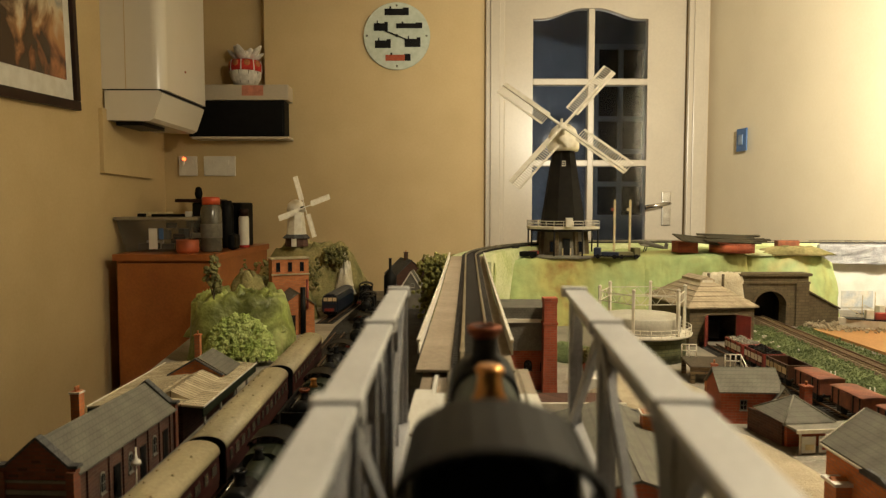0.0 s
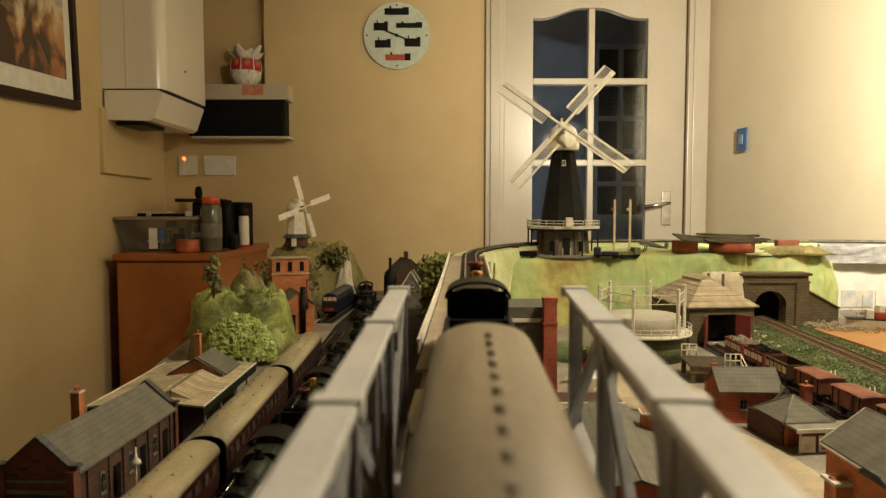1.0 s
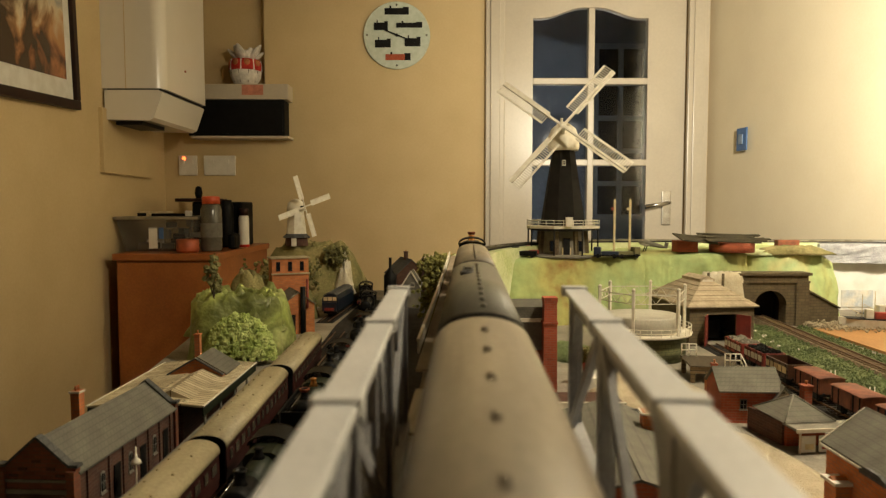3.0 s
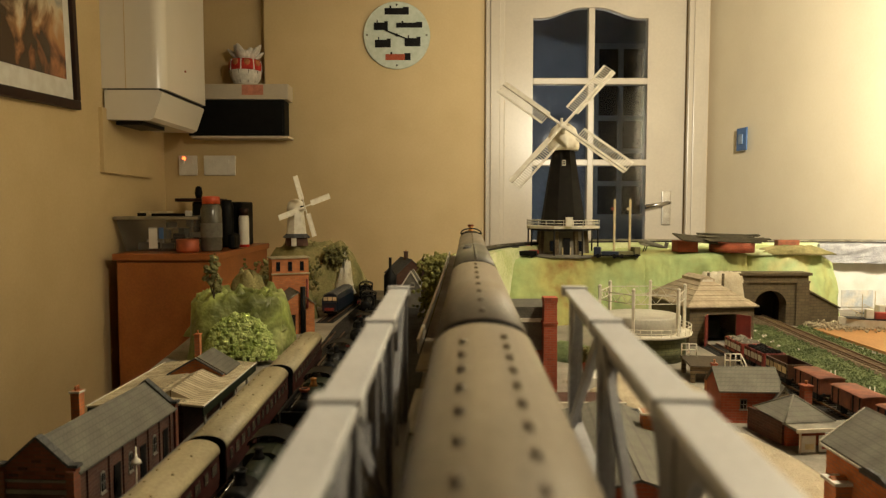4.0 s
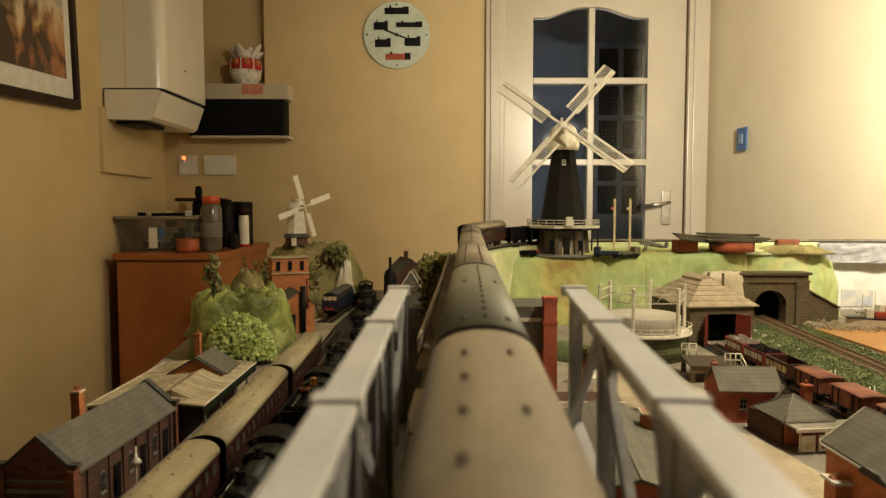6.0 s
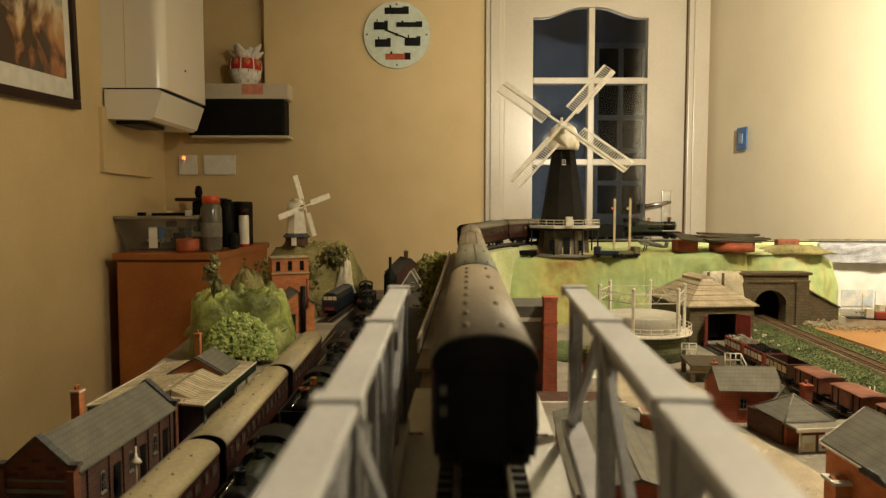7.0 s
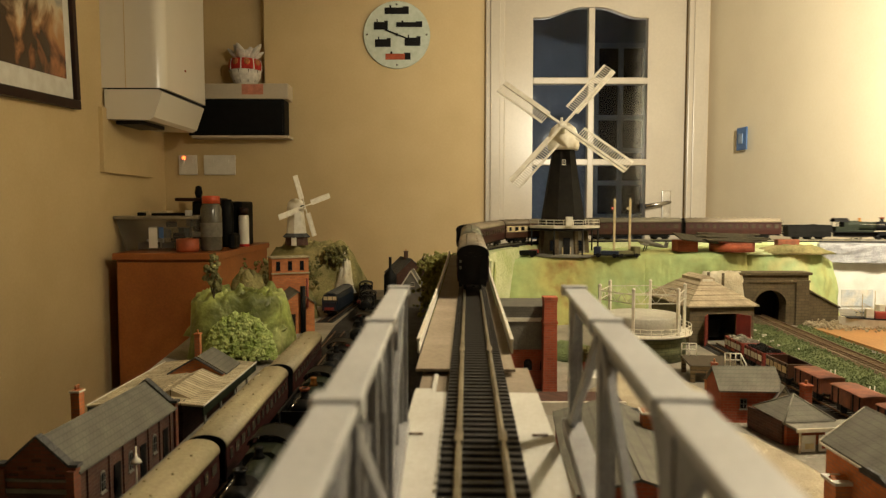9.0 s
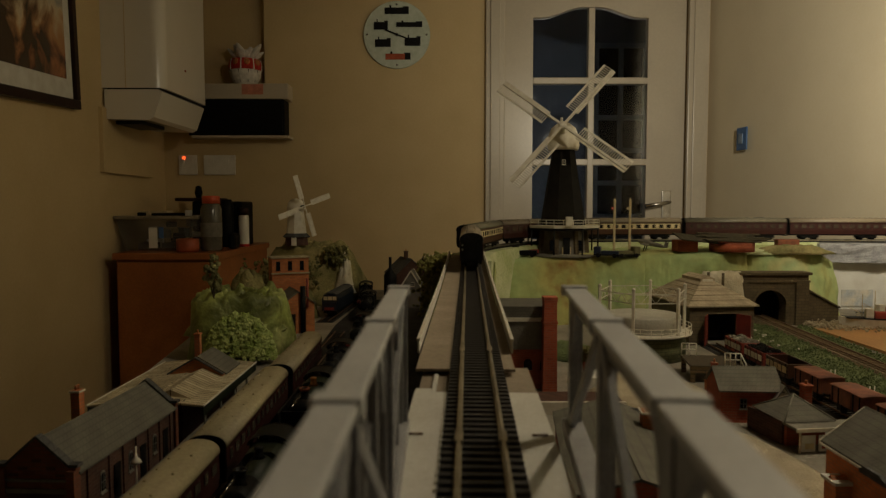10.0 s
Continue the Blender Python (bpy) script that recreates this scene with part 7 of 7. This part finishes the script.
part("clock_hub", lathe(bmesh.new(), [(0.006, 0.006), (0.006, 0.016)], 14), BLACK, ck)
for a in (0, 90, 180, 270):
    part("fixing_stud", lathe(bmesh.new(), [(0.004, 0.004), (0.004, 0.008)], 10, pose(0.128 * math.cos(radians(a)), 0.128 * math.sin(radians(a)), 0)), CHROME, ck)

for x, w2, label in ((-1.112, 0.040, "white switched spur with a red neon light"), (-0.974, 0.069, "white double wall socket")):
    so = thing("wall_socket", pose(x, 2.999, 1.181), label, "socket")
    part("plate", B(-w2, w2, -0.010, 0, -0.043, 0.043, bevel=0.003), WHITE_PLASTIC, so)
    part("rocker", B(-w2 * 0.6, -w2 * 0.35, -0.014, -0.009, 0.008, 0.026, bevel=0.001), WHITE_PLASTIC, so)
    part("rocker", B(w2 * 0.35, w2 * 0.6, -0.014, -0.009, 0.008, 0.026, bevel=0.001), WHITE_PLASTIC, so)
    if w2 < 0.05:
        part("neon_light", lathe(bmesh.new(), [(0.008, 0), (0.006, 0.004)], 12, pose(-0.016, -0.010, 0.030, 90, 0, 0)), glow("red_neon", (1.0, 0.10, 0.02), 6), so, "glowing red neon")
sw = thing("light_switch", pose(right_x(2.724), 2.724, 1.268, 0, 0, 90 + math.degrees(math.atan(0.12)) - 180), "blue-framed wall light switch", "switch")
part("plate", B(-0.036, 0.036, -0.006, 0, -0.045, 0.045, bevel=0.003), BLUE_PLASTIC, sw)
part("rocker", B(-0.014, 0.014, -0.011, -0.007, -0.020, 0.020, bevel=0.002), mat("pale_blue_plastic", (0.22, 0.32, 0.48), 0.4, scale=30), sw)

# picture on the side wall
tilt_m = pose(left_x(1.825) + 0.004, 1.825, 1.618, 0, 0, 90 + 4.57) @ pose(0, 0, 0, 0, -3.2, 0)
fp = thing("framed_picture", tilt_m, "dark wooden framed watercolour print in a cream mount", "picture")
W2, H2 = 0.30, 0.335
for a in ((-W2, W2, -H2, -H2 + 0.028), (-W2, W2, H2 - 0.028, H2)):
    part("frame_rail", B(a[0], a[1], -0.022, 0, a[2], a[3], bevel=0.004), DARK_WOOD, fp)
for a in ((-W2, -W2 + 0.028), (W2 - 0.028, W2)):
    part("frame_rail", B(a[0], a[1], -0.022, 0, -H2 + 0.028, H2 - 0.028, bevel=0.004), DARK_WOOD, fp)
part("mount", B(-W2 + 0.02, W2 - 0.02, -0.010, -0.002, -H2 + 0.02, H2 - 0.02), CARD, fp)


def print_mat():
    m = bpy.data.materials.new("watercolour_print")
    m.use_nodes = True
    nt = m.node_tree
    tc, nz, ramp = nt.nodes.new("ShaderNodeTexCoord"), nt.nodes.new("ShaderNodeTexNoise"), nt.nodes.new("ShaderNodeValToRGB")
    nz.inputs["Scale"].default_value, nz.inputs["Detail"].default_value, nz.inputs["Distortion"].default_value = 7, 7, 0.9
    e = ramp.color_ramp.elements
    e[0].position, e[0].color = 0.64, (1, 1, 1, 1)
    e[1].position, e[1].color = 0.80, (0, 0, 0, 1)
    # foreground of tan sand under a grey-green sky, dark rocks to one side
    sep, sky, slope, wash = nt.nodes.new("ShaderNodeSeparateXYZ"), nt.nodes.new("ShaderNodeValToRGB"), nt.nodes.new("ShaderNodeMath"), nt.nodes.new("ShaderNodeMix")
    slope.operation, slope.inputs[1].default_value = "MULTIPLY_ADD", 0.55
    s = sky.color_ramp.elements
    s[0].position, s[0].color = 0.12, (0.42, 0.17, 0.07, 1)
    s[1].position, s[1].color = 0.80, (0.26, 0.28, 0.27, 1)
    s.new(0.30).color = (0.50, 0.26, 0.11, 1)
    s.new(0.42).color = (0.62, 0.50, 0.33, 1)
    s.new(0.56).color = (0.33, 0.33, 0.29, 1)
    s.new(0.68).color = (0.66, 0.56, 0.40, 1)
    wash.data_type = "RGBA"
    wash.inputs["B"].default_value = (0.055, 0.032, 0.022, 1)
    nt.links.new(tc.outputs["Object"], nz.inputs["Vector"])
    nt.links.new(tc.outputs["Generated"], sep.inputs["Vector"])
    lift = nt.nodes.new("ShaderNodeMath")
    lift.operation, lift.inputs[1].default_value = "MULTIPLY_ADD", 0.9
    drop = nt.nodes.new("ShaderNodeMath")
    drop.operation, drop.inputs[1].default_value = "SUBTRACT", 0.45
    nt.links.new(nz.outputs["Fac"], lift.inputs[0])
    nt.links.new(sep.outputs["Z"], lift.inputs[2])
    nt.links.new(lift.outputs["Value"], drop.inputs[0])
    nt.links.new(drop.outputs["Value"], sky.inputs["Fac"])
    nt.links.new(sep.outputs["X"], slope.inputs[0])
    nt.links.new(nz.outputs["Fac"], slope.inputs[2])
    slope.inputs[1].default_value = 0.30
    nt.links.new(slope.outputs["Value"], ramp.inputs["Fac"])
    nt.links.new(ramp.outputs["Color"], wash.inputs["Factor"])
    nt.links.new(sky.outputs["Color"], wash.inputs["A"])
    nt.links.new(wash.outputs["Result"], nt.nodes["Principled BSDF"].inputs["Base Color"])
    nt.nodes["Principled BSDF"].inputs["Roughness"].default_value = 0.25
    return m


part("print", B(-W2 + 0.07, W2 - 0.07, -0.0125, -0.0105, -H2 + 0.085, H2 - 0.07), print_mat(), fp, "brown and grey watercolour scene")

# cupboard with clutter
cu = thing("wooden_cupboard", pose(0, 0, 0), "orange wood-veneer cupboard in the corner", "cupboard")
part("carcass", B(-1.115, -0.775, 2.32, 3.00, 0.0, 0.818, bevel=0.003), ORANGE_WOOD, cu)
part("top_board", B(-1.12, -0.765, 2.30, 3.02, 0.8185, 0.8425, bevel=0.004), ORANGE_WOOD, cu)
part("door", B(-1.105, -0.785, 2.305, 2.3195, 0.08, 0.812, bevel=0.003), ORANGE_WOOD, cu)
part("plinth", B(-1.11, -0.78, 2.312, 2.32, 0.0, 0.075), DARK_WOOD, cu)
TOPZ = 0.8427
tb = thing("storage_tub", pose(-1.015, 2.54, TOPZ), "clear plastic storage tub with a pale lid, full of oddments", "storage box")
clear = mat("cloudy_clear_plastic", (0.24, 0.23, 0.19), 0.25, second=(0.16, 0.15, 0.13), scale=22, spread=0.9)
clear.node_tree.nodes["Principled BSDF"].inputs["Alpha"].default_value = 0.35
bm = bmesh.new()
vv = [[bm.verts.new((sx * a, sy * b, z)) for sx, sy in ((-1, -1), (1, -1), (1, 1), (-1, 1))] for a, b, z in ((0.118, 0.105, 0), (0.142, 0.125, 0.112))]
for k in range(4):
    bm.faces.new((vv[0][k], vv[0][(k + 1) % 4], vv[1][(k + 1) % 4], vv[1][k]))
bm.faces.new(vv[0][::-1])
bm.faces.new(vv[1])
part("tub_body", bm, clear, tb)
part("lid", B(-0.150, 0.150, -0.132, 0.132, 0.1125, 0.124, bevel=0.004), mat("dusty_lid", (0.30, 0.26, 0.18), 0.6, scale=20), tb)
part("white_packet", B(-0.030, 0.000, -0.1195, -0.1165, 0.010, 0.085), WHITE_PLASTIC, tb)
part("blue_packet", B(0.006, 0.022, -0.1195, -0.1165, 0.045, 0.085), BLUE_PLASTIC, tb)
part("corner_rib", beam(bmesh.new(), (0.108, -0.108, 0.004), (0.126, -0.124, 0.110), 0.008, 0.006), clear, tb)
trng = random.Random(77)
for k in range(16):
    x, y, z = trng.uniform(-0.085, 0.085), trng.uniform(-0.085, 0.06), 0.003 + 0.040 * (k // 7)
    w2, h2 = trng.uniform(0.012, 0.030), trng.uniform(0.018, 0.037)
    colour = (BLACK_PLASTIC, GREY_WALL, BLACK_PLASTIC, CREAM, DIESEL_BLUE, GREY_WALL, WHITE_PLASTIC)[k % 7]
    part("oddment", B(-w2, w2, -w2 * 0.7, w2 * 0.7, 0, h2, bevel=0.003), colour, tb).matrix_local = pose(x, y, z, 0, 0, trng.uniform(-40, 40))
LIDZ = TOPZ + 0.1243
for x, y, sx, sy, h, c, name, label in ((-1.06, 2.53, 0.05, 0.03, 0.018, CREAM, "yellow_packet", "yellow packet on the tub lid"), (-0.99, 2.50, 0.07, 0.02, 0.010, BLACK_PLASTIC, "black_tool", "flat black tool on the tub lid"),
                                        (-0.916, 2.46, 0.010, 0.010, 0.020, WHITE_PLASTIC, "white_tube", "small white tube on the tub lid"), (-1.085, 2.46, 0.012, 0.012, 0.012, BLACK_PLASTIC, "dark_stone", "small dark stone on the tub lid")):
    part(name, B(x - sx, x + sx, y - sy, y + sy, LIDZ, LIDZ + h, bevel=0.003), c, None, label, "oddment")
part("dark_case", B(-1.00, -0.80, 2.72, 2.88, TOPZ, TOPZ + 0.178, bevel=0.008), BLACK_PLASTIC, None, "dark case behind the tub", "case")
part("case_lid", B(-1.06, -0.90, 2.70, 2.86, TOPZ + 0.1785, TOPZ + 0.192, bevel=0.004), DARK_WOOD, None, "brown board lying on the dark case", "board")
part("cable_coil", lathe(bmesh.new(), [(0.010, 0), (0.016, 0.02), (0.012, 0.045), (0.004, 0.05)], 12, pose(-1.00, 2.80, TOPZ + 0.1925)), BLACK_PLASTIC, None, "small black clamp on the board", "tool")
jar = thing("clear_bottle", pose(-0.828, 2.44, TOPZ), "tall clear plastic bottle with an orange lid", "bottle")
part("bottle_body", lathe(bmesh.new(), [(0.034, 0), (0.037, 0.006), (0.037, 0.145), (0.030, 0.165), (0.026, 0.170)], 28), mat("smoky_bottle", (0.14, 0.13, 0.10), 0.18, second=(0.08, 0.075, 0.06), scale=18, spread=0.8), jar)
part("orange_lid", lathe(bmesh.new(), [(0.031, 0.168), (0.031, 0.192), (0.028, 0.195), (0.010, 0.196)], 24), mat("orange_plastic", (0.75, 0.12, 0.04), 0.4), jar)
part("label_band", lathe(bmesh.new(), [(0.0374, 0.05), (0.0374, 0.10)], 28, caps=False), GREY_WALL, jar)
part("red_dish", lathe(bmesh.new(), [(0.034, 0), (0.038, 0.010), (0.038, 0.045), (0.035, 0.046), (0.034, 0.006)], 28, pose(-0.888, 2.37, TOPZ)), mat("terracotta_plastic", (0.42, 0.09, 0.03), 0.5), None, "round terracotta plastic dish on the cupboard", "dish")
for x, y in ((-0.822, 2.74), (-0.788, 2.70)):
    ca = thing("spray_can", pose(x, y, TOPZ), "white spray can with a brown cap and red foot", "spray can", "spray cans")
    part("can", lathe(bmesh.new(), [(0.019, 0.004), (0.020, 0.012), (0.020, 0.118), (0.016, 0.124)], 20), WHITE_PLASTIC, ca)
    part("cap", lathe(bmesh.new(), [(0.0185, 0.124), (0.0185, 0.150), (0.015, 0.153)], 20), DARK_WOOD, ca)
    part("foot_ring", lathe(bmesh.new(), [(0.021, 0), (0.021, 0.010)], 20), RED_CLOTH, ca)
part("black_sander", box(bmesh.new(), -0.800, -0.755 - 0.015, 2.52, 2.60, TOPZ, TOPZ + 0.060, bevel=0.016), BLACK_PLASTIC, None, "black hand tool lying beside the cans", "power tool")
part("black_flask", lathe(bmesh.new(), [(0.024, 0), (0.026, 0.01), (0.026, 0.16), (0.018, 0.185)], 20, pose(-0.845, 2.67, TOPZ + 0.0)), BLACK_PLASTIC, None, "black flask behind the bottle", "flask")

# trestles that carry the baseboard
for x, y in ((-0.5, -0.8), (1.18, -0.8), (-0.38, 1.9), (1.18, 1.9), (0.3, -0.8), (0.3, 1.9)):
    part("table_leg", B(x - 0.022, x + 0.022, y - 0.022, y + 0.022, 0, GROUND - 0.0185), DARK_WOOD, None, "square dark wooden leg under the baseboard", "leg", "baseboard legs")

# small red and white ground signal seen past the left girder
gs = thing("ground_signal", pose(-0.0665, 0.82, GROUND), "small red and white ground signal beside the viaduct", "model signal")
part("post", rod(bmesh.new(), (0, 0, 0), (0, 0, 0.068), 0.0012), GREY_WALL, gs)
part("disc", lathe(bmesh.new(), [(0.0055, 0), (0.0055, 0.0012)], 14, pose(0, -0.001, 0.072, 90, 0, 0)), WAGON_RED, gs)
part("white_bar", B(-0.0045, 0.0045, -0.0030, -0.0024, 0.0708, 0.0732), WHITE_TRIM, gs)


motions()
